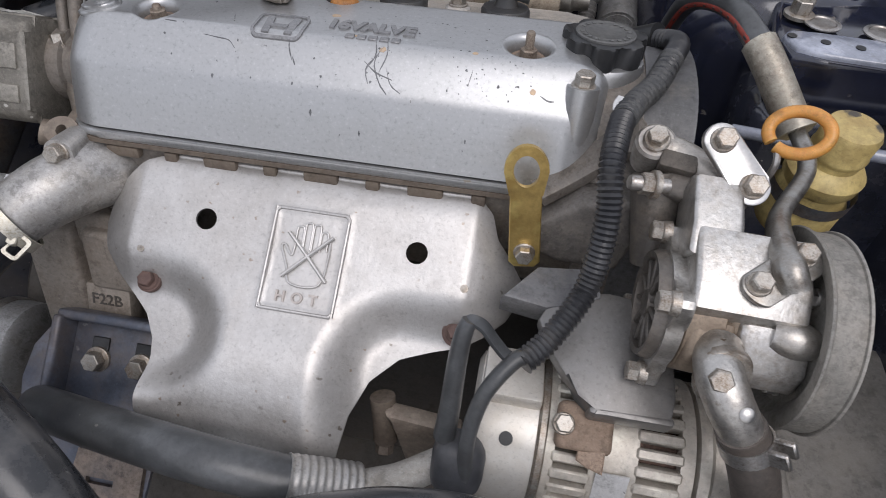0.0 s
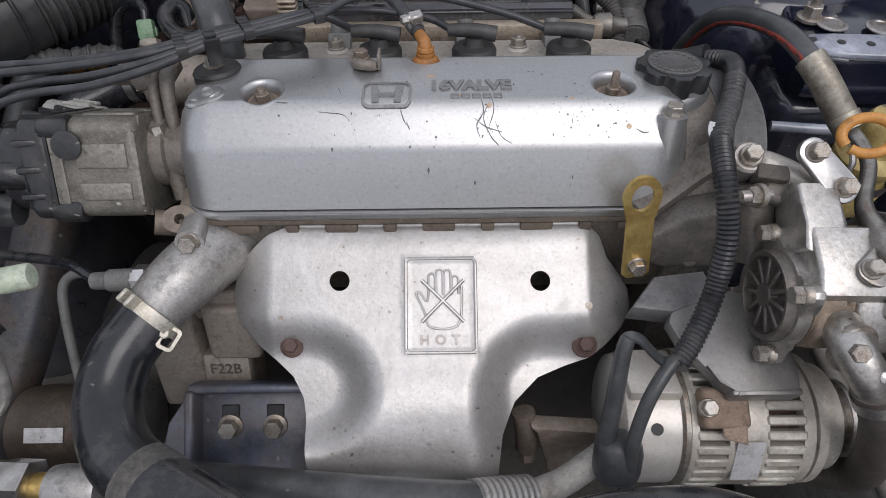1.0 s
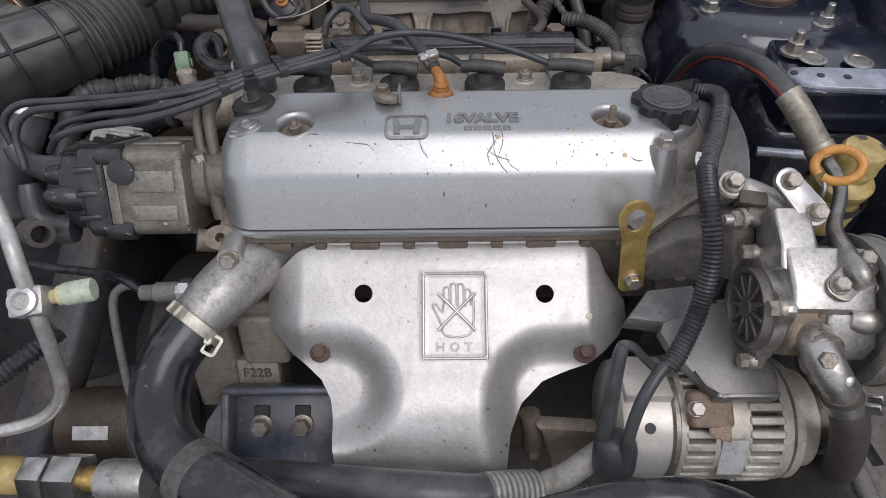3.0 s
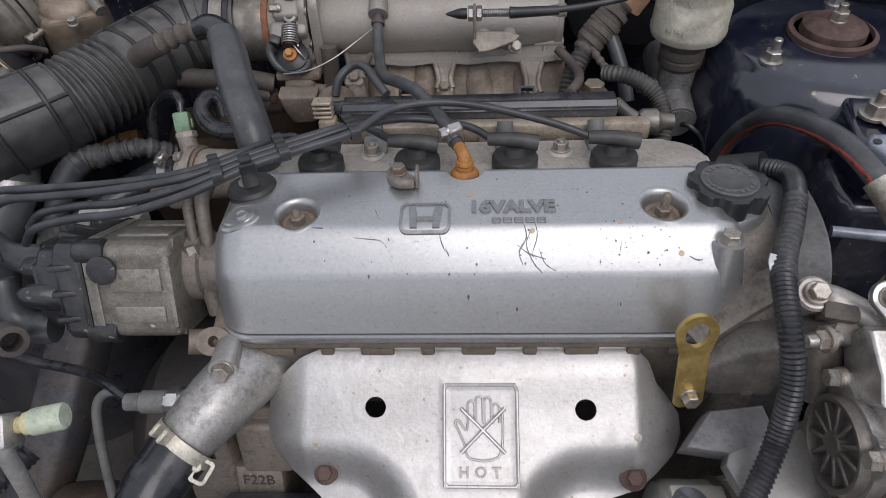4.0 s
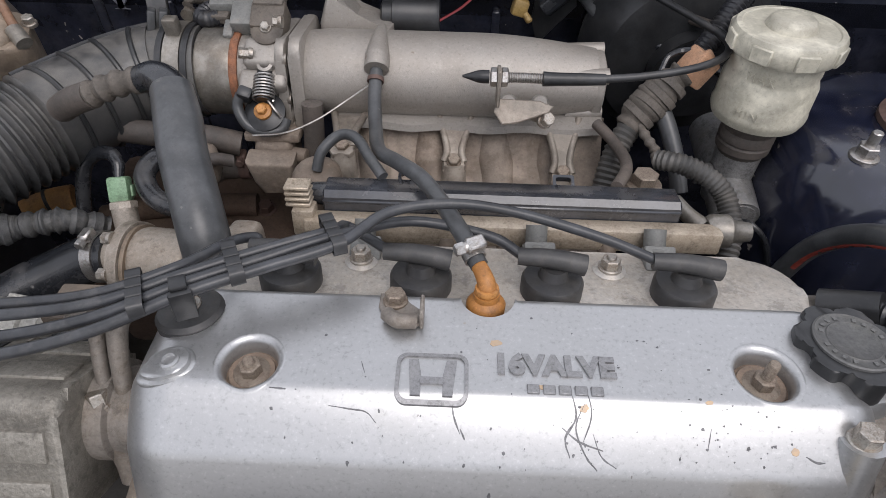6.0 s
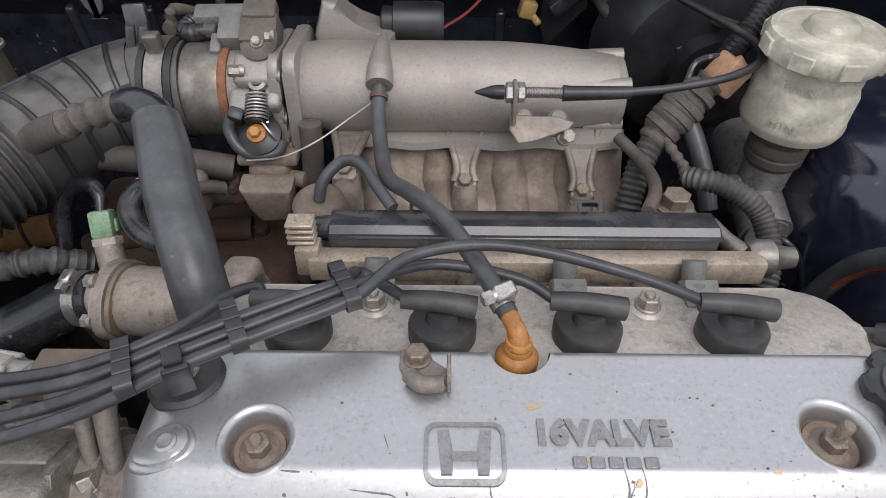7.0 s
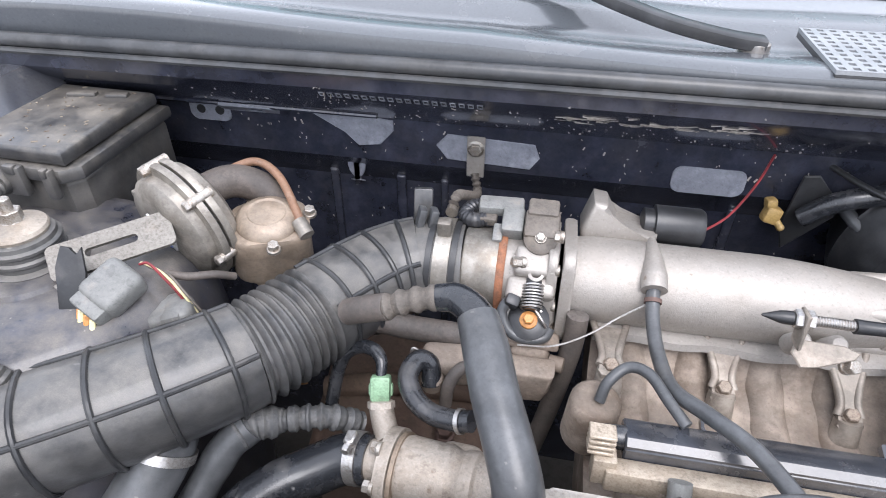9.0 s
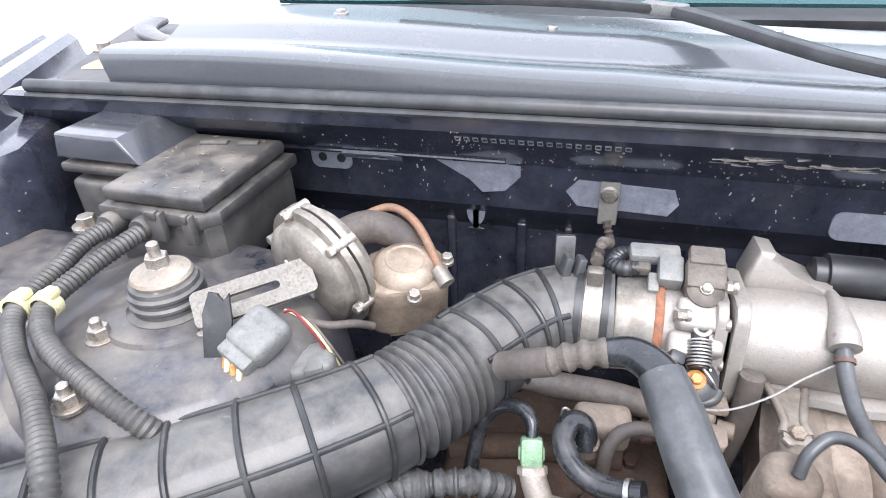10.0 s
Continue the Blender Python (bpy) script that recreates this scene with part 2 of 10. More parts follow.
M_LOOM = mat("dusty_corrugated_plastic", (0.050, 0.049, 0.047), 0.45, 0.0, (0.070, 0.067, 0.062), 40, mottle=0.25, dust=0.5, dust_color=(0.17, 0.152, 0.132), bump=0.25)
M_CONNECTOR = mat("rust_brown_connector", (0.40, 0.22, 0.13), 0.7, 0.0, (0.28, 0.17, 0.11), 60, dust=0.35, bump=0.3)
M_MOUNT = mat("blue_black_steel", (0.085, 0.090, 0.102), 0.5, 0.35, (0.15, 0.115, 0.09), 22, dust=0.4, dust_color=(0.2, 0.18, 0.16), bump=0.5, bump_scale=120, bump_dist=0.001, chips=((0.30, 0.29, 0.28), 60, 0.20, 0.20, (1, 1, 1)))
M_SEAL = mat("rubber_seal", (0.032, 0.034, 0.037), 0.36, 0.0, (0.05, 0.05, 0.05), 15, mottle=0.2, dust=0.25, dust_color=(0.20, 0.19, 0.18), bump=0.1)
M_COWL = mat("weathered_grey_plastic", (0.070, 0.077, 0.085), 0.24, 0.0, (0.074, 0.080, 0.088), 5, mottle=0.1, dust=0.2, dust_color=(0.19, 0.19, 0.185), bump=0.0, coat=0.8)
M_GRILLE = mat("pale_weathered_grille", (0.22, 0.23, 0.24), 0.4, 0.0, (0.28, 0.29, 0.30), 20, mottle=0.1, dust=0.2, dust_color=(0.34, 0.34, 0.33), bump=0.06)
M_GROUND = mat("pale_dusty_concrete", (0.42, 0.40, 0.37), 0.9, 0.0, (0.34, 0.32, 0.29), 2.0, bump=0.4, bump_scale=60, bump_dist=0.004)
M_PAN = mat("oily_undertray_and_block_shade", (0.05, 0.046, 0.042), 0.6, 0.0, (0.08, 0.07, 0.06), 8, dust=0.3, dust_color=(0.10, 0.08, 0.06), bump=0.4)
M_COPPER = mat("copper_winding", (0.075, 0.042, 0.03), 0.5, 0.6, (0.03, 0.02, 0.016), 300, bump=0.5)
M_LABEL = mat("worn_silver_label", (0.66, 0.66, 0.66), 0.4, 0.3, (0.5, 0.5, 0.5), 60, bump=0.05, specks=((0.2, 0.2, 0.2), 260, 0.25, 0.25, (1, 1, 1)))
M_BLUE = mat("blue_print", (0.10, 0.14, 0.36), 0.5, 0.0, (0.14, 0.18, 0.4), 60)
M_GLASS = bpy.data.materials.new("tinted_glass")
M_GLASS.use_nodes = True
gb = M_GLASS.node_tree.nodes["Principled BSDF"]
gb.inputs["Base Color"].default_value = (0.05, 0.16, 0.17, 1)
gb.inputs["Roughness"].default_value, gb.inputs["IOR"].default_value = 0.03, 1.5
gb.inputs["Transmission Weight"].default_value = 0.6


# ---- modelling helpers ----
ORIGIN = {}
I4 = Matrix.Identity(4)
ENG = Matrix.Translation((0, 0, 0.92)) @ Matrix.Rotation(radians(-9), 4, "X")


def E(x, v, w):
    """A place in the leaning engine's own axes, as a place in the world."""
    return ENG @ Vector((x, v, w))


def thing(name, at, label, category, group="", kind=""):
    ob = new(name)
    ob.empty_display_size = 0.02
    ob.location = at
    ORIGIN[ob.name] = Vector(at)
    return tagged(ob, label, category, group, kind)


def mesh_from(name, bm, material, offset, angle=38):
    bm.transform(Matrix.Translation(-Vector(offset)))
    bmesh.ops.recalc_face_normals(bm, faces=bm.faces)
    lim = radians(angle)
    for f in bm.faces:
        f.smooth = True
    for e in bm.edges:
        if len(e.link_faces) == 2:
            e.smooth = e.calc_face_angle(0.0) < lim
    me = bpy.data.meshes.new(name)
    bm.to_mesh(me)
    bm.free()
    me.materials.append(material)
    return me


def part(name, bm, material, parent, label="", angle=38):
    o = ORIGIN[parent.name]
    ob = new(name, mesh_from(name, bm, material, o, angle))
    ob.parent = parent
    ORIGIN[ob.name] = o
    return tagged(ob, label)


def solo(name, bm, material, label, category, group="", kind="", angle=38):
    """A thing that is one mesh; its origin lies at the middle of its base."""
    vs = [v.co for v in bm.verts]
    lo = Vector([min(v[i] for v in vs) for i in range(3)])
    hi = Vector([max(v[i] for v in vs) for i in range(3)])
    o = Vector(((lo.x + hi.x) / 2, (lo.y + hi.y) / 2, lo.z))
    ob = new(name, mesh_from(name, bm, material, o, angle))
    ob.location = o
    ORIGIN[ob.name] = o
    return tagged(ob, label, category, group, kind)


def BM():
    return bmesh.new()


def frame_to(p, direction, up=(0, 0, 1)):
    """A pose at p whose z runs along direction."""
    z = Vector(direction).normalized()
    u = Vector(up)
    if abs(z.dot(u.normalized())) > 0.98:
        u = Vector((0, 1, 0))
    x = u.cross(z).normalized()
    y = z.cross(x)
    m = Matrix((x, y, z)).transposed().to_4x4()
    m.translation = p
    return m


def box(bm, size, m=I4, bevel=0.002, seg=2):
    r = bmesh.ops.create_cube(bm, size=1.0, matrix=m @ Matrix.Diagonal((*size, 1)))
    if bevel > 0:
        es = {e for v in r["verts"] for e in v.link_edges}
        bmesh.ops.bevel(bm, geom=list(es), offset=bevel, segments=seg, affect="EDGES", profile=0.5)
    return bm


def lathe(bm, profile, m=I4, seg=32, caps=True):
    """profile: (radius, height) from bottom to top."""
    rings = []
    for r, z in profile:
        rings.append([bm.verts.new(m @ Vector((r * math.cos(2 * math.pi * i / seg), r * math.sin(2 * math.pi * i / seg), z))) for i in range(seg)])
    for a, b in zip(rings, rings[1:]):
        for i in range(seg):
            bm.faces.new((a[i], a[(i + 1) % seg], b[(i + 1) % seg], b[i]))
    if caps:
        bm.faces.new(rings[0][::-1])
        bm.faces.new(rings[-1])
    return bm


def spline(pts, n=8):
    pts = [Vector(p) for p in pts]
    if len(pts) < 3:
        return [pts[0].lerp(pts[-1], i / n) for i in range(n + 1)]
    out = []
    ext = [2 * pts[0] - pts[1], *pts, 2 * pts[-1] - pts[-2]]
    for i in range(1, len(ext) - 2):
        a, b, c, d = ext[i - 1:i + 3]
        for k in range(n):
            t = k / n
            out.append(0.5 * ((2 * b) + (c - a) * t + (2 * a - 5 * b + 4 * c - d) * t * t + (3 * b - a - 3 * c + d) * t ** 3))
    out.append(pts[-1])
    return out


def resample(path, step):
    d = [0.0]
    for a, b in zip(path, path[1:]):
        d.append(d[-1] + (b - a).length)
    count = max(2, int(d[-1] / step))
    out, j = [], 0
    for i in range(count + 1):
        s = d[-1] * i / count
        while j < len(d) - 2 and d[j + 1] < s:
            j += 1
        t = (s - d[j]) / max(1e-9, d[j + 1] - d[j])
        out.append(path[j].lerp(path[j + 1], min(1, max(0, t))))
    return out


def sweep(bm, pts, r, seg=14, n=8, step=None, ripple=None, flat=None, closed_path=False):
    """A round bar along a smooth line. r: a number, or a function of 0..1; ripple: (pitch, depth) rings; flat: (width, height) for an oblong section."""
    path = spline(pts, n)
    if ripple:
        path = resample(path, ripple[0] / 4)
    elif step:
        path = resample(path, step)
    count = len(path)
    side = None
    rings = []
    for i, p in enumerate(path):
        d = (path[min(i + 1, count - 1)] - path[max(i - 1, 0)]).normalized()
        if side is None:
            side = d.cross(Vector((0, 0, 1)) if abs(d.z) < 0.95 else Vector((1, 0, 0))).normalized()
        side = (side - d * side.dot(d)).normalized()
        up = side.cross(d)
        rad = r(i / (count - 1)) if callable(r) else r
        if ripple:
            rad -= ripple[1] * (0, 0.5, 1, 0.5)[i % 4]
        a, b = (rad, rad) if not flat else (flat[0] / 2, flat[1] / 2)
        ring = []
        for k in range(seg):
            t = 2 * math.pi * k / seg
            c, s = math.cos(t), math.sin(t)
            if flat:
                c, s = math.copysign(abs(c) ** 0.5, c), math.copysign(abs(s) ** 0.5, s)
            ring.append(bm.verts.new(p + side * (a * c) + up * (b * s)))
        rings.append(ring)
    for a, b in zip(rings, rings[1:]):
        for i in range(seg):
            bm.faces.new((a[i], a[(i + 1) % seg], b[(i + 1) % seg], b[i]))
    bm.faces.new(rings[0][::-1])
    bm.faces.new(rings[-1])
    return bm


def prism(bm, outline, depth, m=I4, bevel=0.0, seg=2):
    """A flat outline (x, y) given depth along z, from 0 up."""
    lo = [bm.verts.new(m @ Vector((x, y, 0))) for x, y in outline]
    hi = [bm.verts.new(m @ Vector((x, y, depth))) for x, y in outline]
    k = len(outline)
    faces = [bm.faces.new(lo[::-1]), bm.faces.new(hi)]
    for i in range(k):
        faces.append(bm.faces.new((lo[i], lo[(i + 1) % k], hi[(i + 1) % k], hi[i])))
    if bevel:
        es = {e for f in faces[:2] for e in f.edges}
        bmesh.ops.bevel(bm, geom=list(es), offset=bevel, segments=seg, affect="EDGES", profile=0.5)
    return bm


def round_rect(w, h, r, k=5):
    out = []
    for cx, cy, a0 in ((w / 2 - r, h / 2 - r, 0), (-w / 2 + r, h / 2 - r, 90), (-w / 2 + r, -h / 2 + r, 180), (w / 2 - r, -h / 2 + r, 270)):
        for i in range(k + 1):
            a = radians(a0 + 90 * i / k)
            out.append((cx + r * math.cos(a), cy + r * math.sin(a)))
    return out


def ring_plate(bm, outer, inner, depth, m=I4):
    """A plate with a hole: two outlines with the same number of points."""
    k = len(outer)
    vs = [[bm.verts.new(m @ Vector((x, y, z))) for x, y in line] for line in (outer, inner) for z in (0, depth)]
    ol, oh, il, ih = vs
    for i in range(k):
        j = (i + 1) % k
        bm.faces.new((ol[i], ol[j], oh[j], oh[i]))
        bm.faces.new((il[j], il[i], ih[i], ih[j]))
        bm.faces.new((oh[i], oh[j], ih[j], ih[i]))
        bm.faces.new((ol[j], ol[i], il[i], il[j]))
    return bm


def hexbolt(bm, p, direction, s=0.012, h=0.007, washer=1.35, stud=0.0):
    """A flanged hexagon head of width s on the face at p; with a stud it is a nut."""
    m = frame_to(p, direction)
    lathe(bm, [(s * 0.5 * washer, -0.002), (s * 0.5 * washer, 0.0012), (s * 0.5 * washer * 0.9, 0.002)], m, 18)
    hx = [(s * 0.577 * math.cos(math.pi * i / 3), s * 0.577 * math.sin(math.pi * i / 3)) for i in range(6)]
    prism(bm, hx, h + 0.001, m @ Matrix.Translation((0, 0, 0.001)), 0.0008, 1)
    if stud:
        lathe(bm, [(s * 0.3, 0.001), (s * 0.3, h + stud - 0.001), (s * 0.24, h + stud)], m, 12)
    return bm


def bolt_thing(p, direction, material, label, s=0.012, h=0.007, washer=1.35, stud=0.0, group="engine bolts"):
    return solo("bolt", hexbolt(BM(), p, direction, s, h, washer, stud), material, label, "bolt", group)


def text_mesh(bm, body, size, depth, m, bold=0.0, spacing=1.0):
    cu = bpy.data.curves.new("letters", "FONT")
    cu.body, cu.size, cu.extrude, cu.offset = body, size, depth / 2, bold
    cu.align_x, cu.align_y, cu.space_character = "CENTER", "CENTER", spacing
    cu.resolution_u = 3
    ob = bpy.data.objects.new("letters", cu)
    scene.collection.objects.link(ob)
    me = bpy.data.meshes.new_from_object(ob.evaluated_get(bpy.context.evaluated_depsgraph_get()))
    me.transform(m)
    bm.from_mesh(me)
    bpy.data.objects.remove(ob)
    bpy.data.meshes.remove(me)
    return bm


def clamp_band(bm, p, direction, r, width=0.010, thick=0.0012):
    m = frame_to(p, direction)
    lathe(bm, [(r, -width / 2), (r + thick, -width / 2), (r + thick, width / 2), (r, width / 2)], m, 28, caps=False)
    return m


def hose_thing(name, pts, r, material, label, category="hose", clamps=(), group="", **kw):
    """A hose with its clamps. clamps: (fraction of its length, material, kind of fixing)."""
    path = spline(pts, 12)
    t = thing(name, path[0], label, category, group)
    part("hose", sweep(BM(), pts, r, **kw), material, t)
    for f, cm, style in clamps:
        i = min(len(path) - 2, int(f * (len(path) - 1)))
        d = path[i + 1] - path[i]
        rad = r(f) if callable(r) else r
        cb = BM()
        m = clamp_band(cb, path[i], d, rad + 0.0004, 0.011 if style != "wire" else 0.004)
        if style == "screw":
            box(cb, (0.014, 0.009, 0.010), m @ Matrix.Translation((0, rad + 0.005, 0)), 0.0015, 1)
            hexbolt(cb, m @ Vector((0.007, rad + 0.005, 0)), m.to_3x3() @ Vector((1, 0, 0)), 0.008, 0.006, 1.0)
        elif style == "spring":
            box(cb, (0.004, 0.012, 0.012), m @ Matrix.Translation((0.005, rad + 0.006, 0)), 0.001, 1)
            box(cb, (0.004, 0.012, 0.012), m @ Matrix.Translation((-0.005, rad + 0.006, 0)), 0.001, 1)
        part("clamp", cb, cm, t, "metal hose clamp")
    return t

# ---- the car body and the ground ----
def ground():
    bm = BM()
    prism(bm, [(-40, -40), (40, -40), (40, 40), (-40, 40)], 0.1, Matrix.Translation((0, 0, -0.1)))
    solo("ground", bm, M_GROUND, "pale dusty concrete ground under the car", "ground", kind="structure")


def extrude_x(bm, profile, x0, x1, bend=None, steps=24):
    """A closed (y, z) profile drawn out along x; bend(x) gives a shift in y and z."""
    rows = []
    for i in range(steps + 1):
        x = x0 + (x1 - x0) * i / steps
        dy, dz = bend(x) if bend else (0, 0)
        rows.append([bm.verts.new((x, y + dy, z + dz)) for y, z in profile])
    k = len(profile)
    for a, b in zip(rows, rows[1:]):
        for i in range(k):
            bm.faces.new((a[i], a[(i + 1) % k], b[(i + 1) % k], b[i]))
    bm.faces.new(rows[0][::-1])
    bm.faces.new(rows[-1])
    return bm


def body_bend(x):
    """The firewall and cowl bow a little forward of their ends."""
    u = (x + 0.125) / 0.8
    return 0.018 * u * u, -0.010 * u * u


def cowl_bend(x):
    """The cowl's lip drops from its tall end to a low middle."""
    u = max(0.0, min(1.0, (x + 0.80) / 0.45))
    dip = u * u * (3 - 2 * u)
    return body_bend(x)[0], body_bend(x)[1] - 0.017 * dip - 0.012 * max(0.0, min(1.0, (x + 0.30) / 0.28)) + 0.002 * math.sin(9 * x)


def bay_shell():
    # lower pan and chassis rails
    pan = BM()
    box(pan, (1.78, 1.35, 0.03), pose(-0.205, -0.10, 0.30), 0.004)
    solo("floor_pan", pan, M_PAN, "oily dark undertray below the engine", "undertray", kind="structure")
    for x in (-0.95, 0.60):
        for y in (-0.55, 0.40):
            leg = BM()
            lathe(leg, [(0.11, 0.0), (0.12, 0.02), (0.12, 0.25), (0.10, 0.285)], pose(x, y, 0), 24)
            solo("jack_block", leg, M_PAN, "dark support block under the body", "support", kind="structure")
    # firewall with its overhanging cowl box
    prof = [(0.53, 0.316), (0.490, 0.316), (0.490, 0.88), (0.478, 0.905), (0.458, 0.925), (0.455, 0.985), (0.380, 1.040), (0.366, 1.056), (0.362, 1.074), (0.372, 1.078), (0.48, 1.07), (0.53, 1.05)]
    fw = BM()
    extrude_x(fw, prof, -1.06, 0.68, body_bend, 44)
    wall = solo("wall_firewall", fw, M_NAVY, "navy painted firewall with dust and chipped specks", "firewall", kind="structure", angle=25)
    # pressed ribs in the firewall
    for x, w in ((-0.50, 0.012), (-0.405, 0.014), (-0.345, 0.010), (0.02, 0.012)):
        rb = BM()
        box(rb, (w, 0.012, 0.30), pose(x, 0.487 + body_bend(x)[0], 0.74), 0.004, 3)
        part("rib", rb, M_NAVY, wall)
    # rubber seal along the cowl edge: a bulb on a lip
    sl = BM()
    line = [(x, 0.367 + body_bend(x)[0], 1.086 + body_bend(x)[1]) for x in np.linspace(-1.015, 0.67, 15)]
    sweep(sl, line, 0.0085, seg=12, n=4)
    sweep(sl, [(x, y - 0.007, z - 0.010) for x, y, z in line], 0.004, seg=8, n=4)
    sweep(sl, [(x, y + 0.010, z - 0.004) for x, y, z in line], 0.006, seg=8, n=4)
    solo("cowl_seal", sl, M_SEAL, "black rubber seal strip along the cowl edge", "seal", kind="structure")
    # cowl cover: front lip, crease and a hollow running back to the glass
    cp = BM()
    prof = [(0.384, 1.076), (0.375, 1.119), (0.377, 1.126), (0.384, 1.130), (0.40, 1.131), (0.435, 1.127), (0.462, 1.119), (0.485, 1.112), (0.505, 1.116), (0.53, 1.126), (0.56, 1.130), (0.60, 1.128), (0.64, 1.132), (0.64, 1.07), (0.5, 1.068)]
    extrude_x(cp, prof, -0.895, 0.66, cowl_bend, 60)
    solo("cowl_cover", cp, M_COWL, "weathered grey plastic cowl cover below the windscreen", "cowl cover", kind="structure")
    # vent grille: raised lattice of small square openings
    gr = BM()
    for i in range(18):
        for j in range(10):
            x, y = 0.030 + 0.0125 * i, 0.380 + 0.0125 * j
            ring_plate(gr, [(x, y), (x + 0.0125, y), (x + 0.0125, y + 0.0125), (x, y + 0.0125)],
                       [(x + 0.003, y + 0.003), (x + 0.0095, y + 0.003), (x + 0.0095, y + 0.0095), (x + 0.003, y + 0.0095)], 0.004, Matrix.Translation((0, 0, 1.1015)))
    bk = BM()
    box(bk, (0.225, 0.125, 0.006), pose(0.1425, 0.4425, 1.0985), 0.001)
    grille = thing("vent_grille", (0.1425, 0.45, 1.11), "grey square-holed air intake grille in the cowl", "vent grille", kind="structure")
    part("lattice", gr, M_GRILLE, grille)
    part("backing", bk, M_PLASTIC, grille, "black backing below the holes")
    for x, y, z in ((-0.675, 0.60, 1.122), (-0.388, 0.575, 1.110), (-0.14, 0.575, 1.110)):
        sc = BM()
        hexbolt(sc, (x, y, z), (0, 0, 1), 0.012, 0.004, 1.7)
        solo("cowl_screw", sc, M_STEEL, "small bright screw holding the cowl cover", "screw", "cowl screws")
    # windscreen
    gl = BM()
    pts = [(-0.80, 0.66, 1.128), (0.60, 0.66, 1.128), (0.50, 1.30, 1.50), (-0.70, 1.30, 1.50)]
    vs = [gl.verts.new(p) for p in pts] + [gl.verts.new((x, y + 0.003, z - 0.005)) for x, y, z in pts]
    for f in ((0, 1, 2, 3), (7, 6, 5, 4), (0, 4, 5, 1), (1, 5, 6, 2), (2, 6, 7, 3), (3, 7, 4, 0)):
        gl.faces.new([vs[i] for i in f])
    solo("windscreen", gl, M_GLASS, "tinted windscreen glass above the cowl", "windscreen", kind="structure")
    dk = BM()
    extrude_x(dk, [(0.66, 1.06), (0.655, 1.11), (0.80, 1.14), (1.3, 1.16), (1.3, 1.06)], -0.80, 0.60, None, 4)
    solo("dashboard", dk, M_PLASTIC, "dark dashboard top behind the windscreen", "dashboard", kind="structure")
    # wiper arm with its pivot
    wa = thing("wiper_arm", (-0.020, 0.458, 1.100), "black wiper arm on its pivot in the cowl", "wiper arm")
    pv = BM()
    lathe(pv, [(0.020, 0), (0.020, 0.010), (0.014, 0.016), (0.014, 0.024), (0.008, 0.028)], pose(-0.021, 0.456, 1.078), 20)
    part("pivot", pv, M_STEEL, wa, "steel pivot nut")
    arm = BM()
    sweep(arm, [(-0.014, 0.456, 1.101), (-0.05, 0.456, 1.105), (-0.103, 0.462, 1.114), (-0.150, 0.487, 1.122), (-0.20, 0.532, 1.129), (-0.245, 0.582, 1.132)], 0.008, seg=12, flat=(0.026, 0.014))
    part("arm", arm, M_PLASTIC, wa)
    lk = BM()
    box(lk, (0.055, 0.022, 0.014), pose(-0.262, 0.594, 1.133, 0, 0, -30), 0.003)
    part("link", lk, M_GREYPLASTIC, wa, "pale worn link at the arm's joint")
    bl = BM()
    sweep(bl, [(-0.27, 0.596, 1.133), (-0.36, 0.612, 1.136), (-0.60, 0.630, 1.141)], 0.007, seg=10, flat=(0.016, 0.012))
    part("blade", bl, M_PLASTIC, wa)

    # inner fender on the fuse-box side: wall, ledge, outer fender lip
    for side, x_in, name in ((-1, -1.02, "wall_fender_west"), (1, 0.56, "wall_fender_east")):
        bm = BM()
        ledge = ((0.006, 0.985), (0.015, 1.000), (0.030, 1.003), (0.062, 1.003), (0.070, 1.012), (0.075, 1.034), (0.090, 1.044), (0.125, 1.040), (0.135, 1.030), (0.145, 1.040), (0.175, 1.030), (0.210, 0.985), (0.220, 0.90), (0.220, 0.35)) if side < 0 else (
            (0.012, 0.965), (0.03, 0.978), (0.085, 0.985), (0.095, 1.002), (0.10, 1.034), (0.115, 1.044), (0.150, 1.040), (0.160, 1.030), (0.170, 1.040), (0.20, 1.030), (0.235, 0.985), (0.245, 0.90), (0.245, 0.35))
        prof = [(x_in, 0.315), (x_in, 0.93)] + [(x_in + side * o, z) for o, z in ledge]
        prof += [(x_in + side * 0.03, 0.315)]
        rows = []
        ys = np.linspace(-0.78, 0.66, 30)
        for y in ys:
            lift = 0.03 * (y + 0.78) / 1.44
            flare = (0.065 * min(1.0, max(0.0, (y - 0.12) / 0.18)) - 0.45 * max(0.0, y - 0.30)) if side < 0 else 0.0
            rows.append([bm.verts.new((x + flare, y, z + (lift if z > 0.5 else 0))) for x, z in prof])
        k = len(prof)
        for a, b in zip(rows, rows[1:]):
            for i in range(k):
                bm.faces.new((a[i], a[(i + 1) % k], b[(i + 1) % k], b[i]))
        bm.faces.new(rows[0])
        bm.faces.new(rows[-1][::-1])
        solo(name, bm, M_NAVY, "dusty navy inner fender with a flat ledge" if side < 0 else "glossy navy inner fender and ledge", "fender", kind="structure")
    # dusty corner plate between the cowl's end and the fender
    cn = thing("cowl_corner", (-1.03, 0.50, 1.05), "dusty navy body corner beside the cowl with a bolt", "body corner", kind="structure")
    a = BM()
    prism(a, [(-0.90, 0.400), (-0.90, 0.78), (-1.17, 0.78), (-1.08, 0.56), (-1.02, 0.42)], 0.03, pose(0, 0, 1.036), 0.006, 2)
    part("plate", a, M_NAVY_TOP2, cn)
    a = BM()
    sweep(a, [(-0.925, 0.515, 1.067), (-0.975, 0.517, 1.067), (-1.03, 0.510, 1.066)], 0.012, seg=12, flat=(0.045, 0.006))
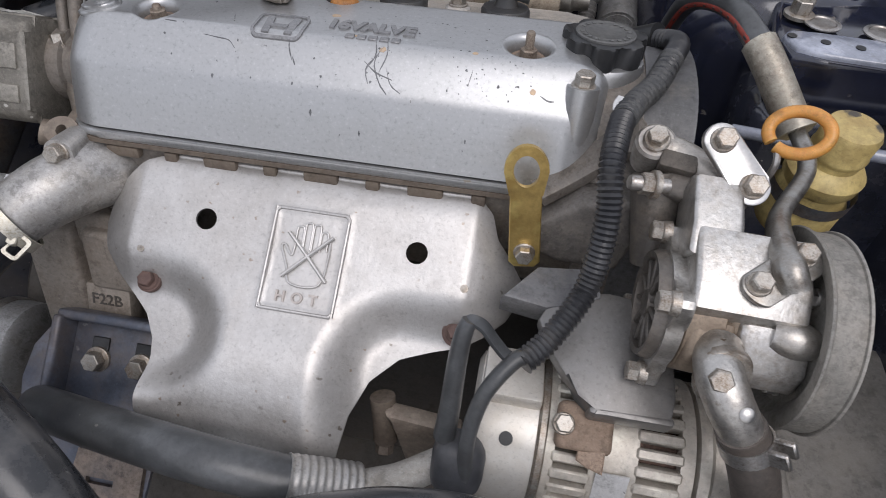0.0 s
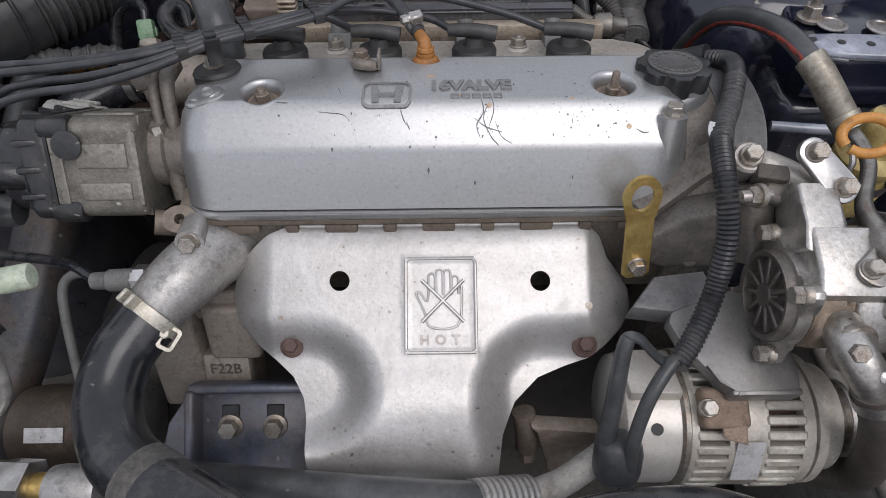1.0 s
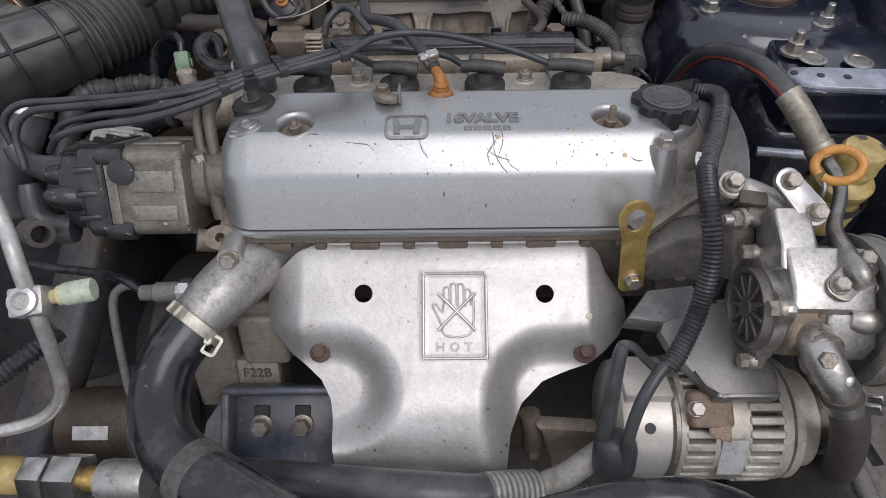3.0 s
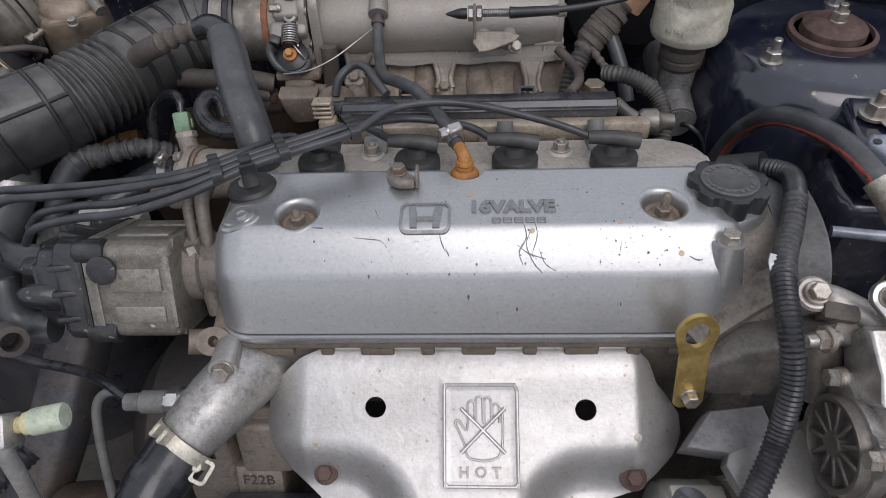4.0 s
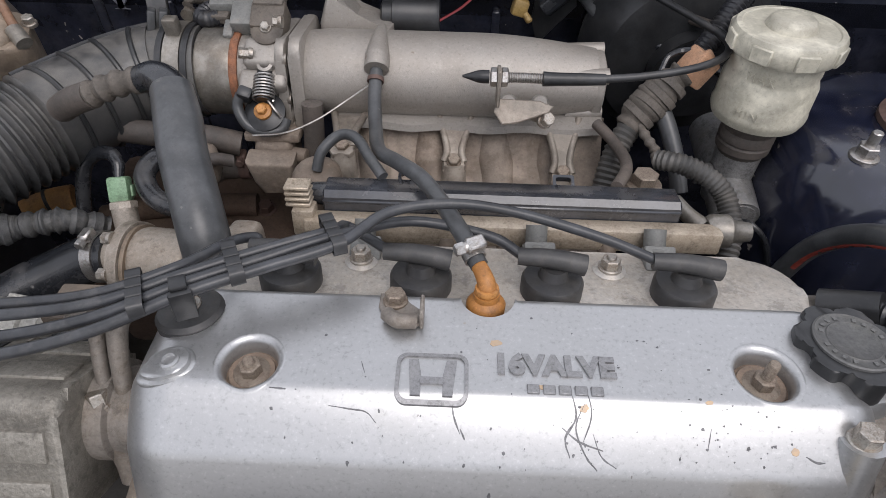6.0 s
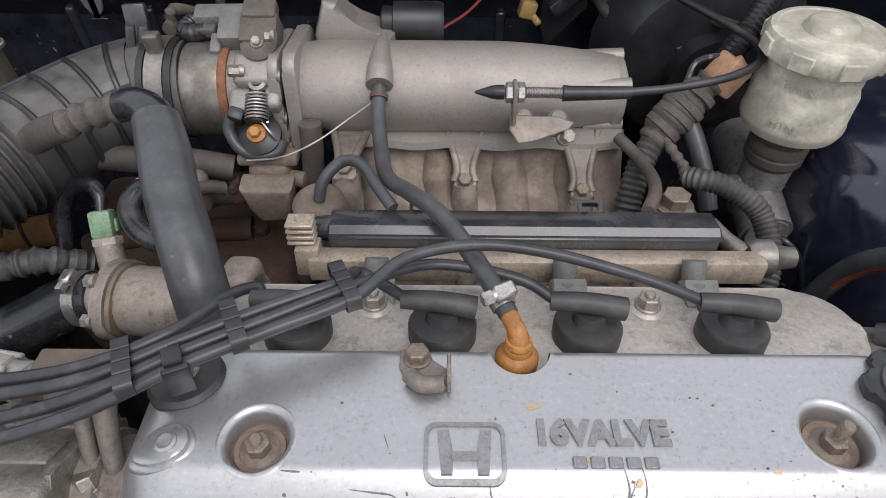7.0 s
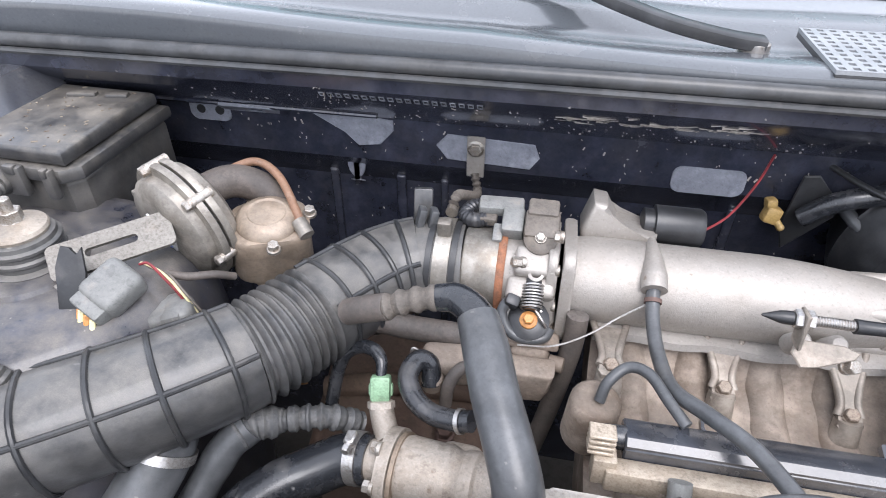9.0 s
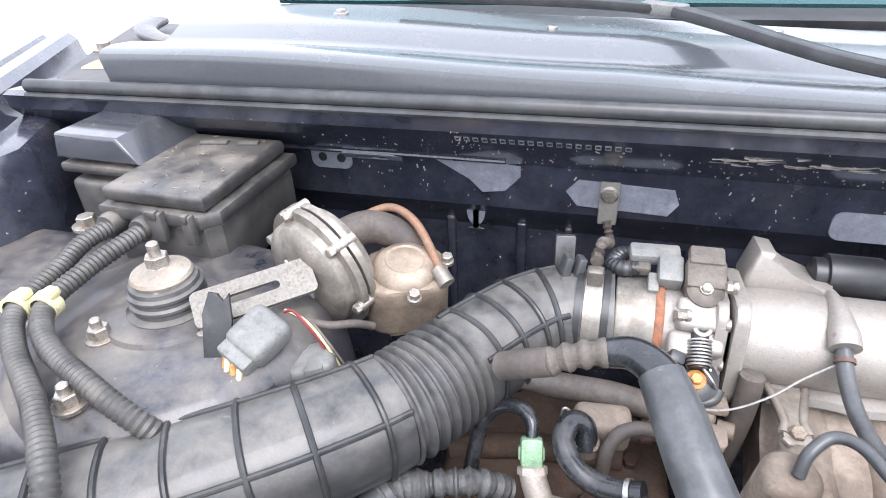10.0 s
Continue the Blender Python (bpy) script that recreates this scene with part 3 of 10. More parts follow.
    part("patch", a, M_DRYMUD, cn, "tan dried mud patch")
    a = BM()
    hexbolt(a, (-1.075, 0.590, 1.067), (0, 0, 1), 0.018, 0.009, 1.9)
    part("bolt", a, M_BOLT, cn)
    a = BM()
    sweep(a, [(-0.945, 0.63, 1.068), (-1.00, 0.625, 1.076), (-1.05, 0.66, 1.082), (-1.07, 0.72, 1.084)], 0.010, seg=12, flat=(0.035, 0.012))
    part("hinge_arm", a, M_NAVY_DUST, cn, "dusty hinge arm")
    # front panel below the camera's path
    fr = BM()
    box(fr, (1.60, 0.05, 0.40), pose(-0.225, -0.72, 0.515), 0.01)
    solo("wall_front", fr, M_NAVY, "navy front panel behind the bumper", "front panel", kind="structure")


M_NAVY_TOP2 = mat("dusty_corner_paint", (0.040, 0.043, 0.052), 0.55, 0.0, (0.070, 0.068, 0.066), 14, mottle=0.3, dust=0.7, dust_color=(0.15, 0.14, 0.125), bump=0.2)
M_DRYMUD = mat("dried_tan_mud", (0.40, 0.31, 0.20), 0.9, 0.0, (0.30, 0.23, 0.15), 40, bump=0.5)


def strut_tower(cx, cy, z, r, wall_x, material, label):
    """A pressed tower with a domed shoulder that reaches back to the fender wall."""
    bm = BM()
    lathe(bm, [(r * 1.35, 0.316), (r * 1.30, z - 0.16), (r * 1.22, z - 0.06), (r * 1.10, z - 0.018), (r * 1.0, z - 0.004), (r * 0.9, z), (r * 0.42, z + 0.002), (r * 0.40, z + 0.006), (r * 0.34, z + 0.006)], pose(cx, cy, 0), 48)
    tower = thing("strut_tower", (cx, cy, 0.316), label, "strut tower", kind="structure")
    part("tower", bm, material, tower)
    fl = BM()
    w = abs(wall_x - cx)
    box(fl, (w, r * 2.3, 0.62), pose((cx + wall_x) / 2, cy, z - 0.325), 0.03, 4)
    part("shoulder", fl, material, tower)
    return tower


M_NAVY_TOP = mat("glossy_navy_tower_paint", (0.010, 0.012, 0.026), 0.14, 0.0, (0.014, 0.017, 0.032), 14, mottle=0.2, dust=0.40, dust_color=(0.12, 0.112, 0.105), bump=0.06, coat=0.9, chips=((0.30, 0.27, 0.24), 60, 0.2, 0.2, (1, 1, 1)))


def towers():
    strut_tower(-0.682, 0.160, 0.945, 0.130, -1.022, M_NAVY_DUST, "dust-covered navy suspension strut tower")
    cap = BM()
    lathe(cap, [(0.039, 0.0), (0.039, 0.004), (0.0325, 0.006), (0.0325, 0.010), (0.0345, 0.0125), (0.0345, 0.015), (0.032, 0.017), (0.032, 0.020), (0.034, 0.0225), (0.034, 0.025), (0.031, 0.027), (0.030, 0.031), (0.024, 0.034), (0.012, 0.036)], pose(-0.682, 0.167, 0.948), 36)
    m = thing("strut_mount", (-0.682, 0.167, 0.946), "dusty ringed strut mount with a centre nut", "strut mount", "strut mounts")
    part("cushion", cap, M_DUCT, m)
    dome = BM()
    lathe(dome, [(0.026, 0.0), (0.0275, 0.004), (0.026, 0.007), (0.016, 0.0095), (0.010, 0.013)], pose(-0.682, 0.167, 0.980), 30)
    part("washer", dome, mat("pale_dusty_washer", (0.33, 0.295, 0.25), 0.5, 0.3, (0.26, 0.215, 0.17), 50, mottle=0.3, dust=0.4, dust_color=(0.34, 0.29, 0.235)), m, "pale dusty dished washer")
    nut = BM()
    hexbolt(nut, (-0.682, 0.167, 0.992), (0, 0, 1), 0.018, 0.010, 1.1, 0.014)
    part("nut", nut, M_BOLT, m)
    for x, y in ((-0.716, 0.114), (-0.682, 0.042), (-0.628, 0.147)):
        bolt_thing((x, y, 0.947), (0, 0, 1), M_BOLT, "dusty hexagon nut on the strut tower", 0.016, 0.010, 1.7, 0.010, "strut tower nuts")
    strut_tower(0.425, 0.225, 0.905, 0.115, 0.565, M_NAVY_TOP, "navy strut tower with dust on top")
    m2 = thing("strut_mount", (0.425, 0.225, 0.906), "rusty strut mount cap in a raised collar", "strut mount", "strut mounts")
    c2 = BM()
    lathe(c2, [(0.048, 0.0), (0.048, 0.006), (0.043, 0.008), (0.042, 0.003), (0.036, 0.003), (0.035, 0.012), (0.026, 0.018), (0.010, 0.019)], pose(0.425, 0.225, 0.908), 36)
    part("collar", c2, M_RUST, m2)
    n2 = BM()
    hexbolt(n2, (0.425, 0.225, 0.926), (0, 0, 1), 0.016, 0.010, 1.2, 0.01)
    part("nut", n2, M_BOLT, m2)
    for x, y in ((0.342, 0.178), (0.47, 0.137), (0.462, 0.305)):
        bolt_thing((x, y, 0.906), (0, 0, 1), M_STEEL, "hexagon nut on a stud of the strut tower", 0.016, 0.010, 1.6, 0.016, "strut tower nuts")
    # navy rail; its top and seam carry the sky's reflection as pale colour
    rail = thing("fender_rail", (0.46, 0.03, 0.80), "glossy navy fender rail, sky sheen painted pale, three dark holes and nuts", "fender rail", kind="structure")
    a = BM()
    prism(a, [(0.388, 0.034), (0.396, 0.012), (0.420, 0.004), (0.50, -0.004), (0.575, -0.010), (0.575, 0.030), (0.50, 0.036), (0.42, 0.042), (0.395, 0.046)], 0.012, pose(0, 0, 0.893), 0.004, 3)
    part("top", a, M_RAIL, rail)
    a = BM()
    prism(a, [(0.384, 0.050), (0.392, 0.006), (0.420, 0.000), (0.50, -0.008), (0.575, -0.014), (0.575, 0.125), (0.40, 0.125)], 0.050, pose(0, 0, 0.850), 0.006, 3)
    part("rear_top", a, M_NAVY_TOP, rail, "dark navy rear of the rail")
    a = BM()
    box(a, (0.20, 0.10, 0.46), pose(0.485, 0.058, 0.61), 0.02, 3)
    part("side", a, M_NAVY, rail, "glossy navy side")
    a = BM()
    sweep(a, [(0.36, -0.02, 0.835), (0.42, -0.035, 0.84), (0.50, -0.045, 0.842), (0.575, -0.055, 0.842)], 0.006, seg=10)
    part("lower_seam", a, M_RAIL, rail, "folded seam with sky sheen painted pale")
    for x, y in ((0.394, 0.031), (0.421, 0.025), (0.449, 0.021), (0.500, 0.012)):
        a = BM()
        lathe(a, [(0.0042, 0.0), (0.0042, 0.0008)], pose(x, y, 0.905), 16)
        part("hole", a, M_PLASTIC, rail, "dark bolt hole")
    a = BM()
    box(a, (0.16, 0.62, 0.30), pose(0.50, -0.40, 0.50), 0.02, 3)
    sweep(a, [(0.43, -0.70, 0.652), (0.43, -0.40, 0.652), (0.43, -0.12, 0.652)], 0.010, seg=10)
    side = part("chassis_member", a, M_MEMBER, rail, "dusty grey-brown chassis member")
    for y in (-0.30, -0.36, -0.43):
        a = BM()
        box(a, (0.012, 0.026, 0.0016), pose(0.455, y, 0.6505, 0, 0, 8), 0)
        part("slot", a, M_PLASTIC, side, "dark slot")
    for x, y in ((0.426, 0.060), (0.475, 0.052)):
        a = BM()
        lathe(a, [(0.016, 0.0), (0.016, 0.0012), (0.012, 0.002), (0.011, 0.001)], pose(x, y, 0.905), 26)
        part("washer", a, M_STEEL, rail, "round worn washer")
    bolt_thing((0.408, 0.074, 0.906), (0, 0, 1), M_BOLT, "dusty nut on the fender rail", 0.017, 0.012, 1.6, 0.014, "rail nuts")


M_MEMBER = mat("dusty_grey_member", (0.24, 0.225, 0.205), 0.6, 0.1, (0.18, 0.165, 0.145), 12, dust=0.7, dust_color=(0.36, 0.33, 0.29), bump=0.4)
# pale base stands in for white sky mirrored in navy paint
M_RAIL = mat("rail_paint_sheen_in_colour", (0.30, 0.32, 0.38), 0.16, 0.0, (0.22, 0.24, 0.30), 22, mottle=0.2, dust=0.2, dust_color=(0.36, 0.34, 0.32), bump=0.05, coat=0.8)
ground()
bay_shell()
towers()


# ---- the engine: block, head, covers ----
def valve_cover():
    """Cast cover: flat top, soft shoulder, sloped band, hard crease, steep front; rounded ends; a low strip with the plug holes behind."""
    X0, X1 = -0.222, 0.236
    # front profile (v, w) from the rear edge over the top to the flange
    prof = [(-0.013, -0.020), (-0.013, -0.008), (-0.0145, -0.0045), (-0.018, -0.003)]
    prof += [(-0.018 - 0.070 * i / 34, -0.003 - 0.00875 * i / 34) for i in range(1, 35)]
    # soft shoulder that steepens towards the crease
    for i in range(1, 15):
        u = i / 14
        prof.append((-0.088 - 0.0285 * u, -0.01175 - 0.0285 * (0.125 * u + 0.919 * u ** 1.333)))
    prof += [(-0.1180, -0.0442), (-0.1192, -0.0470), (-0.1255, -0.070), (-0.1315, -0.093), (-0.1325, -0.097)]
    fine = []
    for (v0, w0), (v1, w1) in zip(prof, prof[1:]):
        k = max(1, int(math.hypot(v1 - v0, w1 - w0) / 0.0016)) if v0 < -0.05 and v1 > -0.117 else 1
        fine += [(v0 + (v1 - v0) * q / k, w0 + (w1 - w0) * q / k) for q in range(k)]
    prof = fine + [prof[-1]]
    cv, cw = -0.055, -0.097
    wells = ((-0.146, -0.0725, 0.0180), (0.168, -0.067, 0.0188))
    bm = BM()
    rows = []
    n = 330
    depth = 0.034
    for i in range(n + 1):
        x = X0 + (X1 - X0) * i / n
        d = min(x - X0, X1 - x)
        s = 1.0 if d >= depth else math.sqrt(max(0.0, 1 - ((depth - d) / depth) ** 2))
        row = []
        for v, w in prof:
            vv = -0.013 + (v + 0.013) * (0.80 + 0.20 * s)
            ww = cw + (w - cw) * (0.72 + 0.28 * s) if i not in (0, n) else cw + (w - cw) * 0.62
            row.append(bm.verts.new(ENG @ Vector((x, vv, ww))))
        rows.append(row)
    k = len(prof)
    for a, b in zip(rows, rows[1:]):
        for i in range(k - 1):
            bm.faces.new((a[i], b[i], b[i + 1], a[i + 1]))
    for row, flip in ((rows[0], False), (rows[-1], True)):
        base = bm.verts.new(ENG @ Vector((X0 + 0.001 if not flip else X1 - 0.001, -0.06, -0.097)))
        loop = row if flip else row[::-1]
        for a, b in zip(loop, loop[1:]):
            bm.faces.new((base, a, b))
    t = thing("valve_cover", E(0, -0.07, -0.10), "silver painted engine valve cover with scratches and chips", "valve cover")

    # round openings for the bolt wells, each with a turned dish let in
    def top_height(v):
        for (v0, w0), (v1, w1) in zip(prof[3:], prof[4:]):
            if v0 >= v >= v1:
                return w0 + (w1 - w0) * (v0 - v) / (v0 - v1)
        return prof[3][1]

    unturn = ENG.inverted()
    for wx, wv, wr in wells + ((0.0, -0.013, 0.0150),):
        rim = wr + 0.0035
        gone = []
        for f in bm.faces:
            c = unturn @ f.calc_center_median()
            if c.z > -0.045 and math.hypot(c.x - wx, c.y - wv) < rim:
                gone.append(f)
        bmesh.ops.delete(bm, geom=gone, context="FACES")
        for e in bm.edges:
            if e.is_boundary:
                for vt in e.verts:
                    p = unturn @ vt.co
                    r = math.hypot(p.x - wx, p.y - wv)
                    if p.z > -0.045 and abs(r - rim) < 0.003 and r > 0 and p.y < -0.014:
                        x, v = wx + (p.x - wx) / r * rim, wv + (p.y - wv) / r * rim
                        vt.co = ENG @ Vector((x, v, top_height(v)))
    part("shell", bm, M_COVER, t, angle=35)
    for wx, wv, wr in wells:
        dish = BM()
        loops = []
        for dr, dw in ((0.0042, -0.0004), (0.0035, 0.0001), (0.0022, 0.0), (0.0010, -0.0004), (0.0, -0.0012), (-0.0009, -0.0026), (-0.0015, -0.0045), (-0.0019, -0.0075), (-0.0022, -0.0125)):
            loop = []
            for q in range(72):
                a = 2 * math.pi * q / 72
                x, v = wx + (wr + dr) * math.cos(a), wv + (wr + dr) * math.sin(a)
                loop.append(dish.verts.new(ENG @ Vector((x, v, top_height(v) + dw))))
            loops.append(loop)
        for la, lb in zip(loops, loops[1:]):
            for q in range(72):
                dish.faces.new((la[q], la[(q + 1) % 72], lb[(q + 1) % 72], lb[q]))
        part("well", dish, M_COVER, t, angle=70)
        M = ENG @ pose(wx, wv, -0.0225, 8, 0, 0)
        fl = BM()
        lathe(fl, [(wr * 0.99, 0.0), (wr * 0.80, 0.0016), (wr * 0.78, 0.0030), (wr * 0.3, 0.0034)], M, 40)
        part("well_floor", fl, M_WELL, t, "brown dusty floor of a bolt well")
        nt = BM()
        hexbolt(nt, M @ Vector((0, 0, 0.002)), M.to_3x3() @ Vector((0, 0, 1)), 0.012, 0.008, 1.9, 0.006 if wx < 0 else 0.016)
        part("nut", nt, M_DIRTBOLT, t, "dirty steel nut in its well")
    # round boss by the oil filler and the corner bolt boss
    bs = BM()
    lathe(bs, [(0.038, -0.022), (0.035, -0.004), (0.033, 0.0), (0.028, 0.001)], ENG @ pose(0.228, -0.046, -0.019), 36)
    part("filler_boss", bs, M_COVER, t)
    b3 = BM()
    sweep(b3, [E(0.213, -0.112, -0.090), E(0.213, -0.108, -0.050), E(0.213, -0.104, -0.022)], 0.0125, seg=20)
    part("bolt_boss", b3, M_COVER, t)
    b4 = BM()
    hexbolt(b4, E(0.213, -0.104, -0.022), ENG.to_3x3() @ Vector((0, -0.1, 1)), 0.013, 0.009, 1.45)
    part("bolt", b4, M_BOLT, t)
    b5 = BM()
    MB = ENG @ pose(-0.192, -0.077, -0.0105, 9, -6, 0)
    drop = [((0.0135 - 0.003 * math.cos(2 * math.pi * i / 28)) * math.cos(2 * math.pi * i / 28) * 1.1, 0.0105 * math.sin(2 * math.pi * i / 28)) for i in range(28)]
    prism(b5, [(x * 1.25, y * 1.25) for x, y in drop], 0.0060, MB @ pose(0, 0, -0.006, 0, 0, 25), 0.003, 3)
    prism(b5, drop, 0.0085, MB @ pose(0, 0, -0.005, 0, 0, 25), 0.0016, 2)
    lathe(b5, [(0.0062, 0.003), (0.0060, 0.0048), (0.0042, 0.0052), (0.0036, 0.0036), (0.001, 0.0034)], MB, 20)
    part("corner_boss", b5, M_COVER, t)

    # flange and gasket line
    out = [(x, v) for x, v in round_rect(X1 - X0 + 0.014, 0.205, 0.040, 8)]
    fl = BM()
    prism(fl, out, 0.007, ENG @ pose((X0 + X1) / 2, -0.0335, -0.106), 0.002)
    part("flange", fl, M_COVER, t)
    gk = BM()
    prism(gk, [(x * 1.004, y * 1.01) for x, y in out], 0.004, ENG @ pose((X0 + X1) / 2, -0.0335, -0.1105))
    part("gasket", gk, M_BROWN, t, "brown aged gasket edge")

    # low strip with plug holes
    st = BM()
    prism(st, round_rect(0.452, 0.080, 0.036, 8), 0.085, ENG @ pose(0.008, 0.022, -0.1035), 0.004)
    part("plug_strip", st, M_STRIP, t)

    # raised emblem, lettering and wear laid over the curved top
    def lay(b):
        for vt in b.verts:
            vt.co = ENG @ Vector((vt.co.x, vt.co.y, top_height(vt.co.y) + vt.co.z))
        return b
    M = pose(-0.0345, -0.0795, -0.0006)
    em = BM()
    ring_plate(em, round_rect(0.0435, 0.0325, 0.0065), round_rect(0.0390, 0.0280, 0.0050), 0.0022, M)
    for sx in (-1, 1):
        prism(em, [(sx * 0.0145, 0.0115), (sx * 0.0085, 0.0115), (sx * 0.0062, -0.001), (sx * 0.0066, -0.0120), (sx * 0.0125, -0.0120)][::sx], 0.0022, M)
    prism(em, [(-0.0068, -0.0052), (0.0068, -0.0052), (0.0072, -0.0005), (-0.0072, -0.0005)], 0.0022, M)
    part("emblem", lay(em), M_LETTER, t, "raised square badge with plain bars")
    tx = BM()
    text_mesh(tx, "16VALVE", 0.0190, 0.0024, pose(0.0390, -0.0690, 0.0004), 0.0011, 1.0)
    part("lettering", lay(tx), M_LETTER, t, "raised grey letters")
    for i in range(5):
        mk = BM()
        box(mk, (0.0074, 0.0062, 0.0020), pose(0.0255 + 0.0094 * i, -0.0850, 0.0004), 0.0005, 1)
        part("maker_mark", lay(mk), M_LETTER, t, "small raised plain bar")
    # scribbled scratches on the shoulder, then small chips
    rnd = random.Random(5)

    def scratch(line, width):
        path = spline([(x, v, 0.0) for x, v in line], 5)
        b = BM()
        rows = []
        for i, p in enumerate(path):
            d = (path[min(i + 1, len(path) - 1)] - path[max(i - 1, 0)]).normalized()
            side = Vector((-d.y, d.x, 0)) * width * (0.25 + 0.75 * math.sin(math.pi * (i + 0.4) / len(path))) * rnd.uniform(0.6, 1.2)
            rows.append([b.verts.new(p + side + Vector((0, 0, h))) for h in (0.0003, -0.0004)] + [b.verts.new(p - side + Vector((0, 0, h))) for h in (-0.0004, 0.0003)])
        for r0, r1 in zip(rows, rows[1:]):
            for k in range(4):
                b.faces.new((r0[k], r0[(k + 1) % 4], r1[(k + 1) % 4], r1[k]))
        b.faces.new(rows[0])
        b.faces.new(rows[-1][::-1])
        part("scratch", lay(b), M_SCRATCH, t, "dark scratch through the paint")
    for line, w in (([(0.048, -0.088), (0.050, -0.098), (0.044, -0.106), (0.047, -0.113)], 0.0006), ([(0.055, -0.092), (0.050, -0.102), (0.056, -0.112), (0.063, -0.117)], 0.0005),
                    ([(0.057, -0.086), (0.059, -0.097), (0.054, -0.108)], 0.0004), ([(0.042, -0.102), (0.052, -0.107), (0.066, -0.110)], 0.0004), ([(0.060, -0.104), (0.065, -0.112), (0.074, -0.116)], 0.0003),
                    ([(-0.022, -0.093), (-0.021, -0.099), (-0.017, -0.106)], 0.0005), ([(-0.017, -0.104), (-0.014, -0.108)], 0.0005), ([(-0.094, -0.097), (-0.082, -0.098), (-0.072, -0.099), (-0.066, -0.103)], 0.0003),
                    ([(0.182, -0.109), (0.188, -0.111), (0.193, -0.111)], 0.0004), ([(0.128, -0.100), (0.126, -0.108)], 0.0003), ([(-0.078, -0.070), (-0.075, -0.078)], 0.0003), ([(-0.130, -0.090), (-0.120, -0.0905)], 0.0004)):
        scratch(line, w)
    spots = [(rnd.gauss(0.055, 0.012), rnd.gauss(-0.101, 0.008)) for _ in range(18)] + [(rnd.gauss(0.128, 0.008), rnd.gauss(-0.100, 0.005)) for _ in range(14)]
    spots += [(rnd.gauss(0.150, 0.022), rnd.uniform(-0.112, -0.080)) for _ in range(16)] + [(rnd.uniform(0.06, 0.19), rnd.uniform(-0.10, -0.045)) for _ in range(20)]
    spots += [(rnd.uniform(-0.17, 0.19), rnd.uniform(-0.128, -0.09)) for _ in range(34)] + [(rnd.uniform(-0.16, 0.1), rnd.uniform(-0.09, -0.03)) for _ in range(14)]
    chips = BM()
    for x, v in spots:
        v = min(-0.024, max(-0.129, v))
        if any(math.hypot(x - wx, v - wv) < wr + 0.006 for wx, wv, wr in wells):
            continue
        r = rnd.choice((0.0003, 0.0004, 0.0005, 0.0007, 0.0010))
        turn, k = rnd.uniform(0, 6.3), rnd.choice((4, 5, 6))
        out = [(x + r * rnd.uniform(0.5, 1.5) * math.cos(turn + 2 * math.pi * i / k), v + 0.7 * r * rnd.uniform(0.5, 1.5) * math.sin(turn + 2 * math.pi * i / k)) for i in range(k)]
        prism(chips, out, 0.0007, Matrix.Translation((0, 0, -0.0004)))
    tagged(part("chipped_paint", lay(chips), M_SCRATCH, t, "many small dark chips"), kind="stuff")
    for x, v, r in ((0.004, -0.052, 0.0042), (0.031, -0.083, 0.0030), (0.055, -0.094, 0.0030), (0.128, -0.089, 0.0022), (0.176, -0.1075, 0.0026)):
        b = BM()
        prism(b, [(x + r * rnd.uniform(0.6, 1.3) * math.cos(math.pi * i / 5), v + 0.6 * r * rnd.uniform(0.6, 1.3) * math.sin(math.pi * i / 5)) for i in range(10)], 0.0006, Matrix.Translation((0, 0, -0.0003)))
        part("rust_stain", lay(b), M_STAIN, t, "faint orange stain")
    return t


M_STAIN = mat("orange_rust_stain", (0.52, 0.38, 0.25), 0.5, 0.4, (0.46, 0.36, 0.27), 200, mottle=0.1)
M_STRIP = mat("dusty_silver_casting", (0.47, 0.435, 0.39), 0.48, 0.45, (0.40, 0.36, 0.31), 20, dust=0.42, dust_color=(0.44, 0.38, 0.32), bump=0.3)
M_WELL = mat("dirty_brown_well", (0.19, 0.14, 0.105), 0.7, 0.2, (0.26, 0.195, 0.145), 60, dust=0.4, dust_color=(0.28, 0.21, 0.155), bump=0.4)
M_LETTER = mat("dark_worn_letter_paint", (0.185, 0.185, 0.19), 0.42, 0.5, (0.25, 0.25, 0.25), 60, bump=0.15)
M_SCRATCH = mat("scratched_bare_metal", (0.12, 0.12, 0.125), 0.45, 0.5)
valve_cover()


def filler_cap():
    t = thing("oil_filler_cap", E(0.236, -0.046, -0.011), "black plastic oil filler cap with lobed grip", "filler cap")
    M = ENG @ pose(0.2265, -0.046, -0.0185, 2, 0, 12) @ Matrix.Scale(0.88, 4)
    bm = BM()
    lobes = []
    for i in range(98):
        a = 2 * math.pi * i / 98
        off = (a * 7 / (2 * math.pi)) % 1.0 - 0.5
        r = 0.0385 - 0.0072 * math.exp(-(off / 0.20) ** 4)
        lobes.append((r * math.cos(a), r * math.sin(a)))
    prism(bm, lobes, 0.021, M, 0.0016, 2)
    part("grip", bm, M_PLASTIC, t)
    tp = BM()
    lathe(tp, [(0.0275, 0.0205), (0.0275, 0.0228), (0.0262, 0.0236), (0.0245, 0.0228), (0.0190, 0.0226), (0.0182, 0.0232), (0.0172, 0.0226), (0.006, 0.0226)], M, 40)
    part("disc", tp, M_CAPTOP, t, "worn grey moulded disc")
    for i in range(20):
        a = 2 * math.pi * i / 20
        if i % 5 == 4:
            continue
        b = BM()
        box(b, (0.0028, 0.0032, 0.0008), M @ Matrix.Rotation(a, 4, "Z") @ Matrix.Translation((0, 0.0217, 0.0231)), 0)
        part("mark", b, M_CAPTOP, t)
    return t


